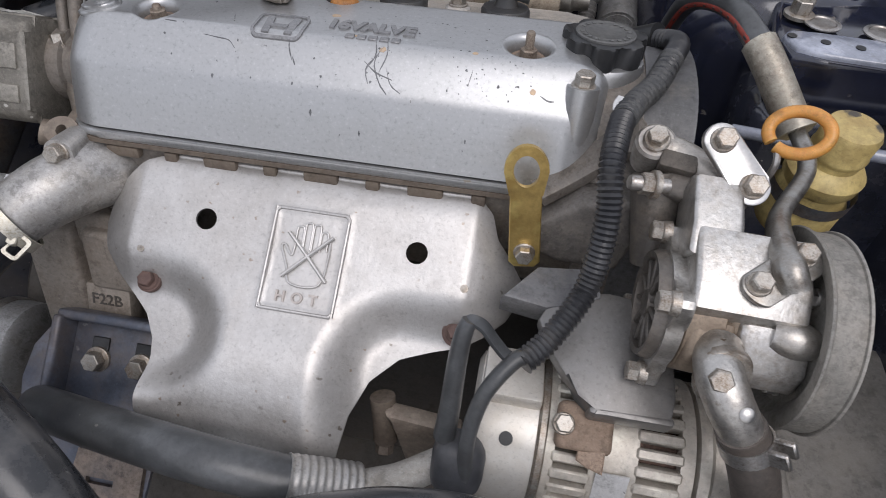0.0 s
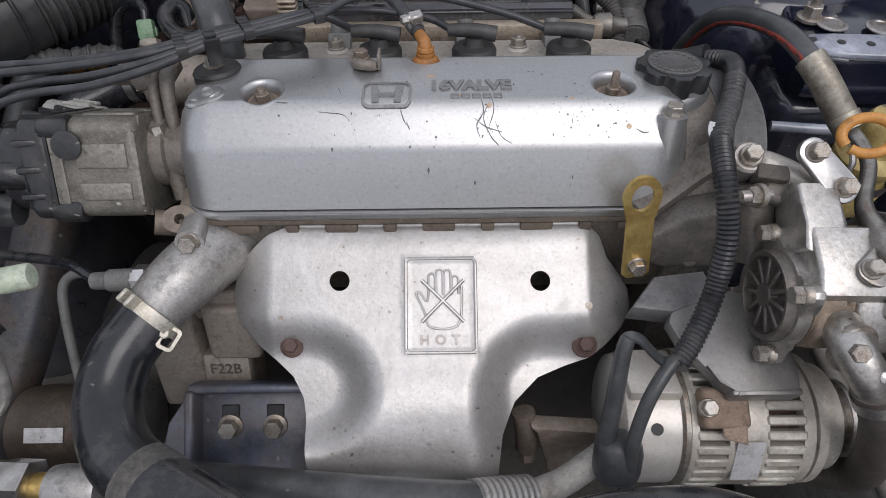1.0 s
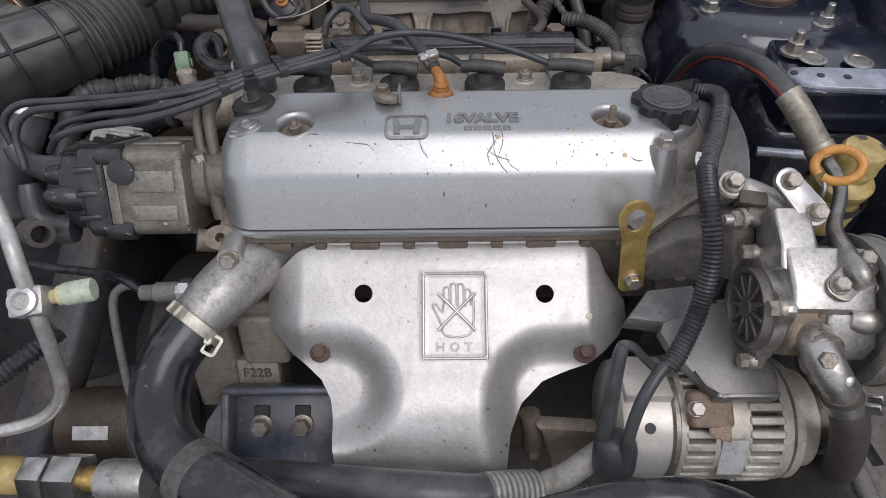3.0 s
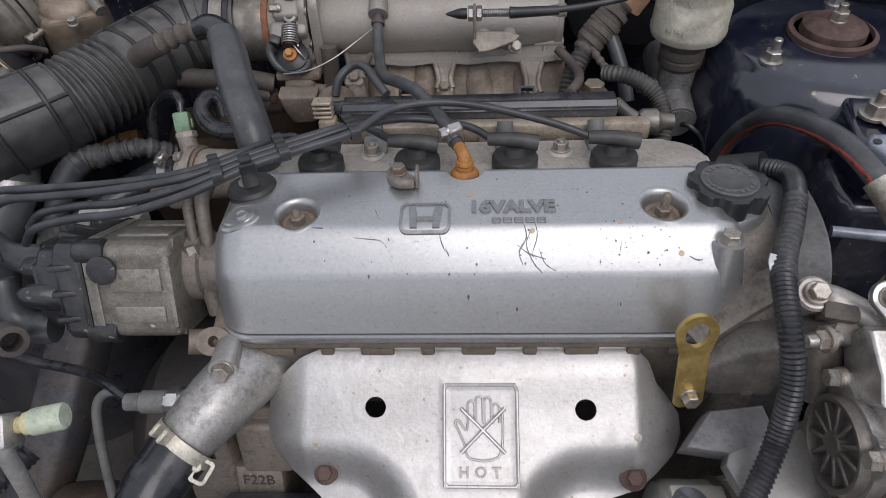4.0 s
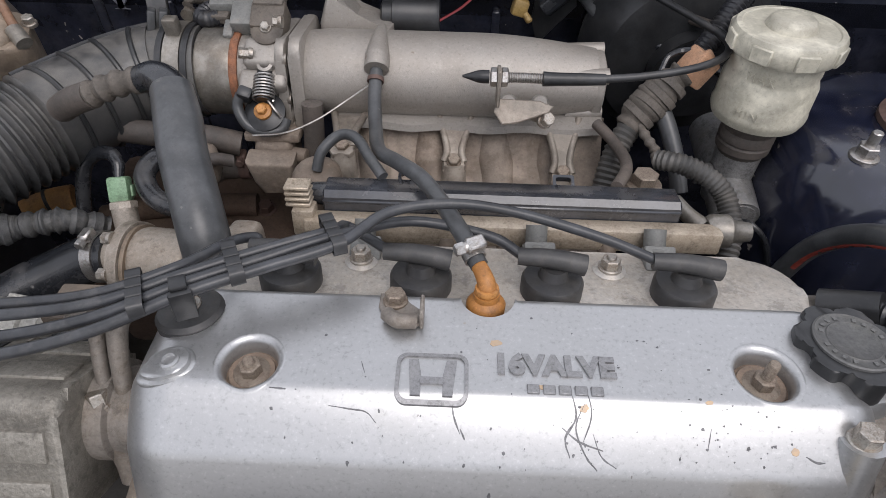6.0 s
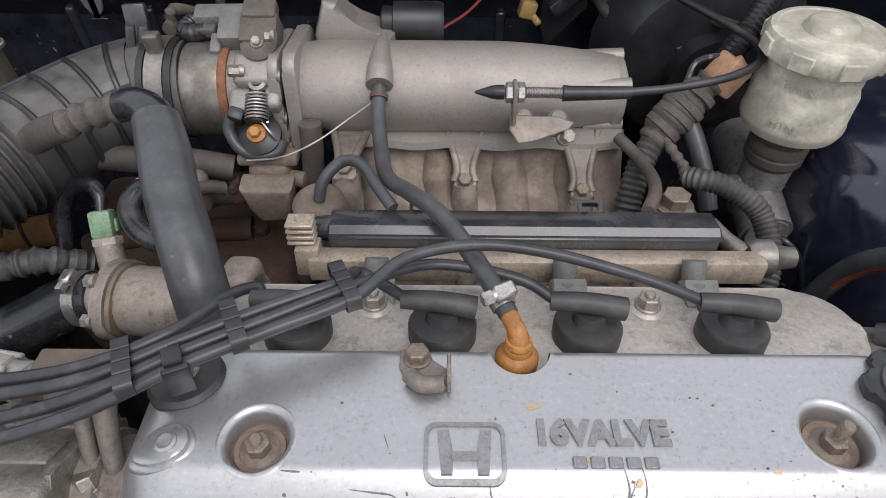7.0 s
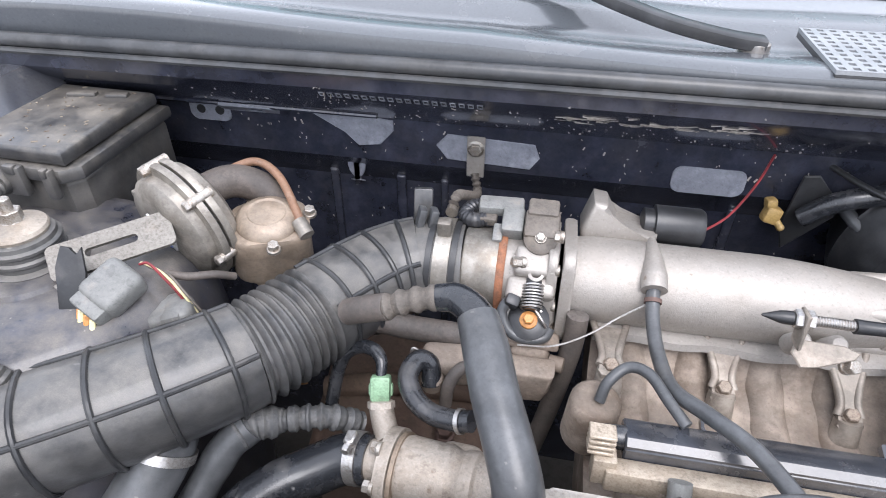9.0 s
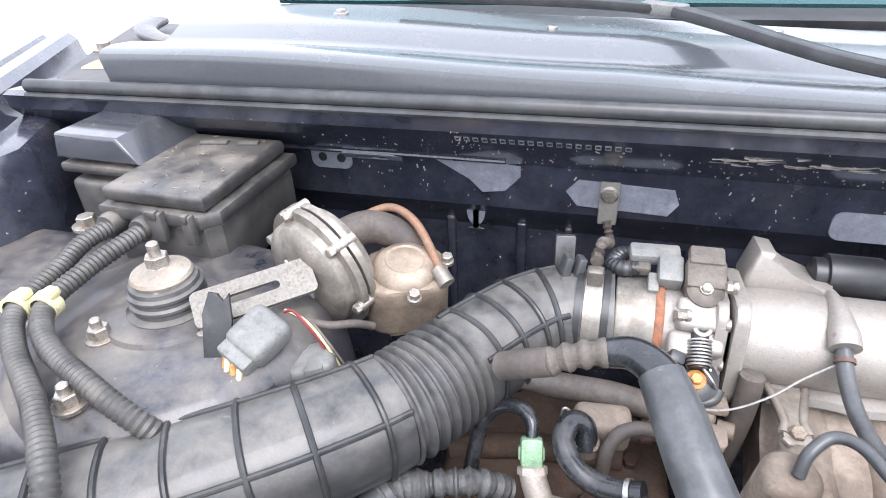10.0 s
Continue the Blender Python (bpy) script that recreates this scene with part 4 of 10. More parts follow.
M_CAPTOP = mat("worn_grey_black_plastic", (0.075, 0.075, 0.075), 0.5, 0.0, (0.11, 0.11, 0.105), 60, dust=0.3, dust_color=(0.2, 0.19, 0.17), bump=0.3)
filler_cap()


def shield_point(x, d):
    """The shield's curved sheet: x along the engine, d down its face."""
    # rolled top lip, face, then steeper towards the bottom
    s = d
    v, w = -0.130, -0.117
    steps = 24
    for i in range(steps):
        u = s * (i + 0.5) / steps
        a = 20 + 26 * min(1, u / 0.03) if u < 0.03 else 46 - 6 * min(1, (u - 0.03) / 0.1)
        if u > 0.14:
            a = 40 + 300 * (u - 0.14)
        v -= math.cos(radians(a)) * s / steps
        w -= math.sin(radians(a)) * s / steps
    # the middle trunk stands proud, deep pockets lie below the shoulders beside it
    def ease(a):
        a = max(0.0, min(1.0, a))
        return a * a * (3 - 2 * a)
    # a rounded hollow on either flank, open towards the edge
    if x < -0.005:
        q = math.hypot(max(0.0, x + 0.112) / 0.066, (d - 0.150) / (0.062 if d < 0.150 else 0.056))
    else:
        q = math.hypot(max(0.0, 0.104 - x) / 0.066, (d - 0.156) / (0.066 if d < 0.156 else 0.16))
    pocket = ease((1.12 - q) / 0.72)
    out = 0.008 * ease((d - 0.085) / 0.09) * (1 - pocket) - 0.021 * pocket
    out += 0.0007 * math.sin(31 * x + 40 * d) * math.sin(55 * d - 18 * x)
    out -= 0.010 * max(0, (abs(x - 0.003) - 0.145) / 0.045) ** 2
    if x > 0.145:
        out -= 0.014 * min(1.6, (x - 0.145) / 0.03)
    if x < -0.145:
        out -= 0.012 * min(1.6, (-0.145 - x) / 0.03)
    n = Vector((0, -0.69, 0.72))
    return Vector((x, v, w)) + n * out


def shield_half(d):
    """The shield's two edges at the depth d."""
    L = ((0.0, -0.128), (0.01, -0.150), (0.027, -0.170), (0.045, -0.182), (0.067, -0.1855), (0.089, -0.178), (0.111, -0.160), (0.125, -0.142), (0.140, -0.126), (0.160, -0.116), (0.195, -0.112), (0.226, -0.108), (0.27, -0.098))
    R = ((0.0, 0.146), (0.013, 0.159), (0.033, 0.166), (0.045, 0.177), (0.062, 0.190), (0.079, 0.191), (0.098, 0.182), (0.114, 0.166), (0.125, 0.150), (0.133, 0.125), (0.143, 0.100), (0.165, 0.078), (0.195, 0.066), (0.226, 0.062), (0.27, 0.058))

    def at(tab):
        for (d0, a), (d1, b) in zip(tab, tab[1:]):
            if d <= d1:
                u = (d - d0) / (d1 - d0)
                return a + (b - a) * u
        return tab[-1][1]
    return at(L), at(R)


def heat_shield():
    t = thing("exhaust_heat_shield", E(0, -0.20, -0.30), "pressed silver exhaust heat shield with rust specks", "heat shield")
    bm = BM()
    rows = []
    nd, nx = 96, 120
    holes = ((-0.081, 0.053, 0.0092), (0.102, 0.055, 0.0092))
    for j in range(nd + 1):
        d = 0.27 * j / nd
        a, b = shield_half(d)
        row = []
        for i in range(nx + 1):
            x = a + (b - a) * i / nx
            p = shield_point(x, d)
            # embossed panel outline
            px, pd = abs(x - 0.011), abs(d - 0.076)
            q = max(px - 0.0315, pd - 0.0425)
            if abs(q) < 0.003:
                p = p + Vector((0, -0.69, 0.72)) * 0.0014 * (1 - abs(q) / 0.003)
            row.append(bm.verts.new(ENG @ p))
        rows.append(row)
    for j in range(nd):
        for i in range(nx):
            bm.faces.new((rows[j][i], rows[j + 1][i], rows[j + 1][i + 1], rows[j][i + 1]))
    # cut the two sight holes
    for hx, hd, hr in holes:
        c = ENG @ shield_point(hx, hd)
        kill = [f for f in bm.faces if (f.calc_center_median() - c).length < hr]
        bmesh.ops.delete(bm, geom=kill, context="FACES")
        rim = {v for f in bm.faces for v in f.verts if (v.co - c).length < hr * 1.35 and v.is_boundary}
        for v in rim:
            v.co = c + (v.co - c).normalized() * hr
    ext = bmesh.ops.extrude_face_region(bm, geom=bm.faces[:])
    nrm = ENG.to_3x3() @ Vector((0, 0.69, -0.72))
    for v in [g for g in ext["geom"] if isinstance(g, bmesh.types.BMVert)]:
        v.co += nrm * 0.0022
    part("sheet", bm, M_SHIELD, t, angle=50)
    # rolled lip along the top
    lip = BM()
    sweep(lip, [E(*(shield_point(x, 0.002) + Vector((0, 0.002, 0.000)))) for x in np.linspace(-0.124, 0.142, 8)], 0.0028, seg=10, n=3)
    part("lip", lip, M_SHIELD, t)
    # fixings
    for x, d, r in ((-0.127, 0.112, 0.0105), (0.143, 0.114, 0.0115)):
        p = ENG @ shield_point(x, d)
        nb = ENG.to_3x3() @ Vector((0, -0.6, 0.8))
        b = BM()
        lathe(b, [(r, -0.002), (r, 0.0025), (r * 0.8, 0.0035)], frame_to(p, nb), 24)
        hexbolt(b, p + nb.normalized() * 0.003, nb, 0.012, 0.006, 1.5)
        part("bolt", b, M_RUST, t, "rusty bolt with a wide washer")
    # pressed ridge down the trunk
    rg = BM()
    sweep(rg, [ENG @ (shield_point(0.036 + 0.010 * u, 0.235 - 0.032 * u) + Vector((0.0, 0.0022, -0.0022))) for u in (0.0, 0.3, 0.7, 1.0)], lambda f: 0.0034 * (1 - 0.35 * f), seg=12)
    part("ridge", rg, M_SHIELD, t)
    for sx, d in ((-0.134, 0.086), (0.145, 0.078)):
        dm = BM()
        lathe(dm, [(0.0036, -0.001), (0.0034, 0.0004), (0.002, 0.0005)], frame_to(ENG @ shield_point(sx, d), nrm * -1), 16)
        part("dimple", dm, M_BOLT, t, "small dark dent")

    # embossed warning panel: frame, open palm, crossing bars, letters
    def on(x, d, lift=0.001):
        return ENG @ (shield_point(0.011 + x, 0.076 + d) + Vector((0, -0.69, 0.72)) * lift)
    fr = BM()
    loop = [on(x, -y) for x, y in round_rect(0.063, 0.085, 0.005)]
    sweep(fr, loop + loop[:1], 0.0016, seg=8, n=2)
    part("panel_frame", fr, M_SHIELD, t, "embossed panel border")
    hd = BM()
    thumb = [(-0.0125, 0.012), (-0.0150, 0.006), (-0.0185, -0.002), (-0.0215, -0.008), (-0.0215, -0.0115), (-0.0185, -0.0115), (-0.0150, -0.006), (-0.0122, -0.004), (-0.0112, -0.010)]
    sweep(hd, [on(x, y) for x, y in thumb], 0.0011, seg=8, n=4)
    for x, top in ((-0.0080, -0.0290), (-0.0010, -0.0325), (0.0062, -0.0320), (0.0132, -0.0265)):
        sweep(hd, [on(x - 0.0030, -0.009), on(x - 0.0030, top + 0.004), on(x - 0.0018, top + 0.0008), on(x + 0.0012, top + 0.0006), on(x + 0.0028, top + 0.0035), on(x + 0.0030, -0.010)], 0.0010, seg=8, n=5)
    sweep(hd, [on(0.0165, -0.022), on(0.0190, -0.016), on(0.0190, 0.002), on(0.0180, 0.013)], 0.0011, seg=8, n=4)
    sweep(hd, [on(-0.0135, 0.0135), on(-0.0095, 0.0195), on(0.003, 0.0215), on(0.0140, 0.0190), on(0.0178, 0.0130)], 0.0011, seg=8, n=4)
    part("palm_symbol", hd, M_SHIELD, t, "embossed open palm outline")
    cr = BM()
    for s in (-1, 1):
        sweep(cr, [on(0.002 - s * 0.0190, -0.0225, 0.0028), on(0.002, -0.004, 0.0028), on(0.002 + s * 0.0190, 0.0150, 0.0028)], 0.0016, seg=8, n=6)
    part("cross", cr, M_SHIELD, t, "embossed crossing bars")
    tx = BM()
    c = on(0.001, 0.0335, 0.0008)
    text_mesh(tx, "HOT", 0.0125, 0.002, frame_to(c, nrm * -1, ENG.to_3x3() @ Vector((0, 0.72, 0.69))) @ pose(-0.002, 0.002, 0, 0, 0, 0), 0.0003, 1.75)
    part("lettering", tx, M_LETTER2, t, "embossed letters")
    return t


M_LETTER2 = mat("embossed_rusty_letter", (0.34, 0.31, 0.29), 0.5, 0.7, (0.42, 0.38, 0.35), 80, bump=0.2)
heat_shield()


def block():
    """Block and head below the covers, with pads, ribs and the stamped plate."""
    t = thing("engine_block", E(0, -0.02, -0.60), "brown dirty cast engine block and cylinder head", "engine")
    hd = BM()
    prism(hd, round_rect(0.470, 0.200, 0.02), 0.085, ENG @ pose(0.006, -0.030, -0.196), 0.004)
    part("cylinder_head", hd, M_CASTDARK, t, "dull cast cylinder head")
    for i in range(9):
        nb = BM()
        box(nb, (0.012 if i % 2 else 0.03, 0.012, 0.010), ENG @ pose(-0.17 + 0.045 * i, -0.131, -0.117), 0.002)
        part("lug", nb, M_BROWN, t)
    bk = BM()
    box(bk, (0.47, 0.15, 0.40), ENG @ pose(0.0, 0.005, -0.395), 0.012, 3)
    # oily, and the shade round the enclosed block is put into this dark colour
    part("block", bk, M_PAN, t)
    # front pads visible between hose and shield
    for x, v, w, sx, sw in ((-0.165, -0.125, -0.235, 0.05, 0.07), (-0.215, -0.130, -0.30, 0.04, 0.16), (-0.200, -0.140, -0.232, 0.052, 0.066), (-0.20, -0.126, -0.205, 0.075, 0.035), (-0.264, -0.142, -0.268, 0.052, 0.130)):
        pd = BM()
        box(pd, (sx, 0.05, sw), ENG @ pose(x, v, w, -8, 0, 0), 0.006, 3)
        part("pad", pd, M_BLOCK, t)
    pl = BM()
    M = ENG @ pose(-0.2145, -0.160, -0.288, 72, 0, 0)
    box(pl, (0.048, 0.050, 0.02), M, 0.003, 2)
    plate = part("number_pad", pl, M_BLOCK, t, "flat stamped pad")
    for j, y in enumerate((0.007, -0.014)):
        for i in range(4 + 3 * j):
            st = BM()
            w = 0.0075 if j == 0 else 0.0045
            box(st, (w * 0.72, 0.009 if j == 0 else 0.007, 0.001), M @ pose(-0.016 + (w + 0.0012) * i, y, 0.0103), 0)
            if j:
                part("stamped_mark", st, M_BROWN, plate)
    st = BM()
    text_mesh(st, "F22B", 0.0165, 0.0008, M @ pose(-0.001, 0.008, 0.0102), 0.0002, 1.0)
    part("lettering", st, M_PAN, plate, "stamped dark letters")
    # transmission bell housing beyond the block
    tr = BM()
    lathe(tr, [(0.10, 0.0), (0.14, 0.02), (0.15, 0.10), (0.145, 0.16), (0.10, 0.20)], frame_to(E(-0.24, 0.03, -0.45), (-1, 0, 0)), 40)
    part("bell_housing", tr, M_PAN, t, "dirty bell housing")
    return t


M_BLOCK = mat("dusty_block_casting", (0.30, 0.265, 0.23), 0.6, 0.3, (0.235, 0.195, 0.16), 24, dust=0.35, dust_color=(0.33, 0.28, 0.23), bump=0.6, bump_scale=240)
M_CASTDARK = mat("dull_cast_metal", (0.22, 0.20, 0.18), 0.6, 0.45, (0.19, 0.16, 0.13), 30, dust=0.3, dust_color=(0.30, 0.25, 0.2), bump=0.5)
block()


def timing_cover():
    t = thing("timing_cover", E(0.27, -0.02, -0.45), "dark grey plastic timing belt cover", "timing cover")
    arch = [(-0.128, -0.45), (-0.135, -0.14), (-0.122, -0.075), (-0.095, -0.038), (-0.05, -0.022), (0.0, -0.022), (0.045, -0.040), (0.07, -0.085), (0.078, -0.16), (0.075, -0.45)]
    path = [(p.x, p.y) for p in spline([(a, b, 0) for a, b in arch], 4)]
    M = ENG @ Matrix(((0, 0, 1, 0.230), (1, 0, 0, 0), (0, 1, 0, 0), (0, 0, 0, 1)))
    a = BM()
    prism(a, path, 0.033, M, 0.004)
    part("inner_cover", a, M_CASTDARK, t, "dull metal inner plate")
    b = BM()
    prism(b, [(x * 0.97, y * 1.0 + 0.002) for x, y in path], 0.040, M @ Matrix.Translation((0, 0, 0.033)), 0.008, 3)
    part("outer_cover", b, M_TIMING, t)
    for v, w in ((-0.11, -0.08), (0.03, -0.05), (-0.115, -0.16)):
        c = BM()
        hexbolt(c, M @ Vector((v, w, 0.073)), (1, 0, 0), 0.011, 0.006, 1.5)
        part("bolt", c, M_BOLT, t)


M_TIMING = mat("grey_timing_plastic", (0.12, 0.12, 0.125), 0.45, 0.0, (0.09, 0.09, 0.09), 20, dust=0.35, dust_color=(0.25, 0.22, 0.19), bump=0.25)
timing_cover()


M_ROUGH = mat("rough_dark_casting", (0.13, 0.12, 0.11), 0.7, 0.3, (0.19, 0.17, 0.15), 45, dust=0.45, dust_color=(0.26, 0.22, 0.18), bump=1.0, bump_scale=140, bump_dist=0.002)


def lifting_hook():
    bm = BM()
    base = Vector((0.1875, -0.183, 0.812))
    top = Vector((0.1800, -0.1700, 0.880))
    z = Vector((0.0, -0.80, 0.60))
    y = (top - base).normalized()
    x = y.cross(z).normalized()
    z = x.cross(y)
    M = Matrix((x, y, z)).transposed().to_4x4()
    M.translation = base
    L = (top - base).length
    outer, inner = [], []
    for i in range(40):
        a = 2 * math.pi * i / 40
        ox, oy = 0.0165 * math.cos(a), 0.021 * math.sin(a) + L
        if oy < L:
            f = (L - oy) / 0.021
            ox = math.copysign(0.0165 - 0.004 * min(1, f), ox) if abs(math.cos(a)) > 0.2 else ox * 0.9
        outer.append((ox, oy))
        inner.append((0.0095 * math.cos(a), 0.0130 * math.sin(a) + L))
    ring_plate(bm, outer, inner, 0.004, M)
    prism(bm, [(-0.0125, -0.012), (-0.008, -0.017), (0.008, -0.017), (0.0125, -0.012), (0.0120, L - 0.012), (0.008, L - 0.0195), (-0.008, L - 0.0195), (-0.0120, L - 0.012)], 0.0041, M, 0.0008, 1)
    t = thing("lifting_hook", base, "yellow zinc plated engine lifting hook", "lifting hook")
    part("plate", bm, M_GOLD, t)
    b = BM()
    hexbolt(b, M @ Vector((0, -0.002, 0.004)), z, 0.0125, 0.007, 1.4)
    part("bolt", b, M_BOLT, t, "dull plated bolt")
    # cast bracket behind it
    br = BM()
    prism(br, [(0.192, -0.118), (0.225, -0.090), (0.262, -0.085), (0.272, -0.12), (0.262, -0.150), (0.215, -0.150), (0.196, -0.142)], 0.05, ENG @ Matrix(((1, 0, 0, 0), (0, 0, 1, -0.160), (0, 1, 0, 0), (0, 0, 0, 1))), 0.006, 3)
    solo("engine_bracket", br, M_ROUGH, "rough dusty cast bracket beside the cylinder head", "bracket")
    bolt_thing(E(0.240, -0.150, -0.142), ENG.to_3x3() @ Vector((0, -1, 0.2)), M_BOLT, "dirty bolt in the cast bracket", 0.013, 0.008)


lifting_hook()


M_RUSTLUG0 = mat("tan_dusty_casting", (0.25, 0.21, 0.17), 0.6, 0.35, (0.16, 0.125, 0.10), 30, mottle=0.3, dust=0.35, dust_color=(0.32, 0.27, 0.22), bump=0.5)
# ---- ignition side: distributor, water outlet, hoses, pipes ----
def super_square(h, r, k=6, turn=0.0):
    c, s = math.cos(radians(turn)), math.sin(radians(turn))
    return [(x * c - y * s, x * s + y * c) for x, y in round_rect(2 * h, 2 * h, r, k)]


def along_x(x, v, w, turn=0.0):
    """A pose in the engine's axes whose z runs towards the distributor side (-x), y up."""
    return ENG @ Matrix(((0, 0, -1, x), (-1, 0, 0, v), (0, 1, 0, w), (0, 0, 0, 1))) @ Matrix.Rotation(radians(turn), 4, "Z")


def distributor():
    t = thing("distributor", E(-0.29, -0.08, -0.13), "dusty cast distributor with a worn black cap", "distributor")
    C = (-0.073, -0.080)
    A = 22
    body = BM()
    prism(body, super_square(0.0455, 0.013), 0.074, along_x(-0.256, *C, A), 0.008, 4)
    prism(body, super_square(0.0470, 0.012), 0.010, along_x(-0.322, *C, A), 0.003, 2)
    part("housing", body, M_DIST, t)
    for u, w_ in ((-0.020, 0.016), (0.012, 0.022)):
        body = BM()
        box(body, (w_, 0.004, 0.048), along_x(-0.264, *C, A) @ pose(u, 0.0455, 0.024), 0.0018, 2)
        part("rib", body, M_DIST, t)
        body = BM()
        box(body, (0.004, w_, 0.046), along_x(-0.264, *C, A) @ pose(-0.0455, u, 0.024), 0.0018, 2)
        part("rib", body, M_DIST, t)
        body = BM()
        box(body, (0.004, w_, 0.046), along_x(-0.264, *C, A) @ pose(0.0455, u, 0.024), 0.0018, 2)
        part("rib", body, M_DIST, t)
    nk = BM()
    lathe(nk, [(0.030, 0.0), (0.030, 0.02), (0.034, 0.022), (0.034, 0.036)], along_x(-0.222, -0.062, -0.075), 30)
    part("neck", nk, M_CASTDARK, t, "short cast neck bolted to the head")
    gk = BM()
    prism(gk, super_square(0.0480, 0.012), 0.003, along_x(-0.3325, *C, A))
    part("joint", gk, M_PLASTIC, t, "dark joint line")
    cap = BM()
    M = along_x(-0.3350, *C, A)
    prism(cap, super_square(0.0470, 0.013), 0.024, M, 0.005, 3)
    prism(cap, super_square(0.0400, 0.016), 0.030, M @ Matrix.Translation((0, 0, 0.018)), 0.009, 4)
    lathe(cap, [(0.032, 0.03), (0.029, 0.052), (0.020, 0.060)], M, 24)
    # ribs moulded into the cap, and its pointed shoulder
    for u in (-0.024, 0.0, 0.024):
        box(cap, (0.006, 0.010, 0.026), M @ pose(u, 0.0440, 0.016, -14, 0, 0), 0.002, 2)
        box(cap, (0.010, 0.006, 0.026), M @ pose(0.0440, u, 0.016, 0, 14, 0), 0.002, 2)
    sweep(cap, [M @ Vector((0.020, -0.010, 0.024)), M @ Vector((0.034, -0.006, 0.040)), M @ Vector((0.040, -0.004, 0.056)), M @ Vector((0.041, -0.004, 0.064))], lambda f: 0.019 - 0.013 * f, seg=14)
    part("cap", cap, M_DISTCAP, t, "black plastic cap with pale scuffs")
    for a in (40, 130, 220, 310):
        tw = BM()
        p = M @ Vector((0.023 * math.cos(radians(a)), 0.023 * math.sin(radians(a)), 0.040))
        lathe(tw, [(0.012, 0.0), (0.0105, 0.028), (0.009, 0.030)], frame_to(p, (-1, 0, 0)), 18)
        part("terminal_tower", tw, M_DISTCAP, t)
    for u, vv in ((0.038, 0.036), (0.038, -0.038)):
        lg = BM()
        p = M @ Vector((u, vv, -0.006))
        lathe(lg, [(0.0100, -0.016), (0.0118, -0.014), (0.0118, 0.008), (0.0100, 0.011)], frame_to(p, (-1, 0, 0)), 20)
        part("clip_lug", lg, M_DISTCAP, t)
        sc = BM()
        hexbolt(sc, M @ Vector((u, vv, -0.022)), (1, 0, 0), 0.008, 0.005)
        part("screw", sc, M_DIRTBOLT, t)
    gr = BM()
    lathe(gr, [(0.013, 0.0), (0.013, 0.003), (0.010, 0.004)], frame_to(M @ Vector((0.0468, 0.022, -0.020)), M.to_3x3() @ Vector((1, 0, 0))), 20)
    part("vent_plug", gr, M_DISTCAP, t)
    cv = BM()
    box(cv, (0.055, 0.032, 0.010), ENG @ pose(-0.262, -0.030, -0.010, 5, 0, 0), 0.002)
    part("rear_cover", cv, M_BROWN, t, "rusty brown cover plate")
    # lever and post beside it
    lv = thing("linkage_lever", E(-0.243, -0.06, -0.05), "dull cast lever with a round pivot", "lever")
    a = BM()
    lathe(a, [(0.012, 0), (0.013, 0.001), (0.013, 0.016), (0.012, 0.017), (0.006, 0.019)], frame_to(E(-0.268, -0.040, -0.010), ENG.to_3x3() @ Vector((1, -0.15, 0.1))), 28)
    part("pivot", a, M_CASTDARK, lv)
    for x0, r0, r1 in ((-0.252, 0.0062, 0.0036), (-0.239, 0.0075, 0.0050)):
        a = BM()
        sweep(a, [E(x0, -0.036, -0.006), E(x0, -0.046, -0.009), E(x0 + 0.001, -0.056, -0.022), E(x0 + 0.003, -0.069, -0.052), E(x0 + 0.004, -0.076, -0.070)], lambda f, r0=r0, r1=r1: r0 + (r1 - r0) * f, seg=14)
        part("arm", a, M_CASTDARK, lv)
    b = BM()
    PD = E(-0.248, -0.077, -0.055) - E(-0.236, -0.090, -0.110)
    lathe(b, [(0.0098, 0.0), (0.0085, 0.012), (0.0078, 0.046), (0.0086, 0.050), (0.0086, 0.056), (0.007, 0.0575)], frame_to(E(-0.236, -0.090, -0.110), PD), 22)
    part("post", b, M_CASTDARK, lv)
    b = BM()
    hexbolt(b, E(-0.248, -0.077, -0.053), PD, 0.0125, 0.009, 1.25)
    part("bolt", b, M_BOLT, lv)
    # lug with a hole below the cover's end
    lug = BM()
    ring_plate(lug, [(0.016 * math.cos(a * math.pi / 10), 0.013 * math.sin(a * math.pi / 10)) for a in range(20)], [(0.005 * math.cos(a * math.pi / 10), 0.005 * math.sin(a * math.pi / 10)) for a in range(20)], 0.010, ENG @ pose(-0.226, -0.128, -0.112, 40, 0, 0))
    box(lug, (0.05, 0.03, 0.012), ENG @ pose(-0.205, -0.112, -0.103, 20, 0, 0), 0.003)
    solo("cast_lug", lug, M_RUSTLUG0, "cast lug with a bolt hole below the valve cover", "lug")
    pst = BM()
    sweep(pst, [E(-0.255, -0.125, -0.115), E(-0.235, -0.118, -0.122), E(-0.205, -0.11, -0.13)], 0.012, seg=14)
    solo("coolant_stub", pst, M_RUSTLUG0, "short dirty cast coolant stub", "pipe stub")


distributor()


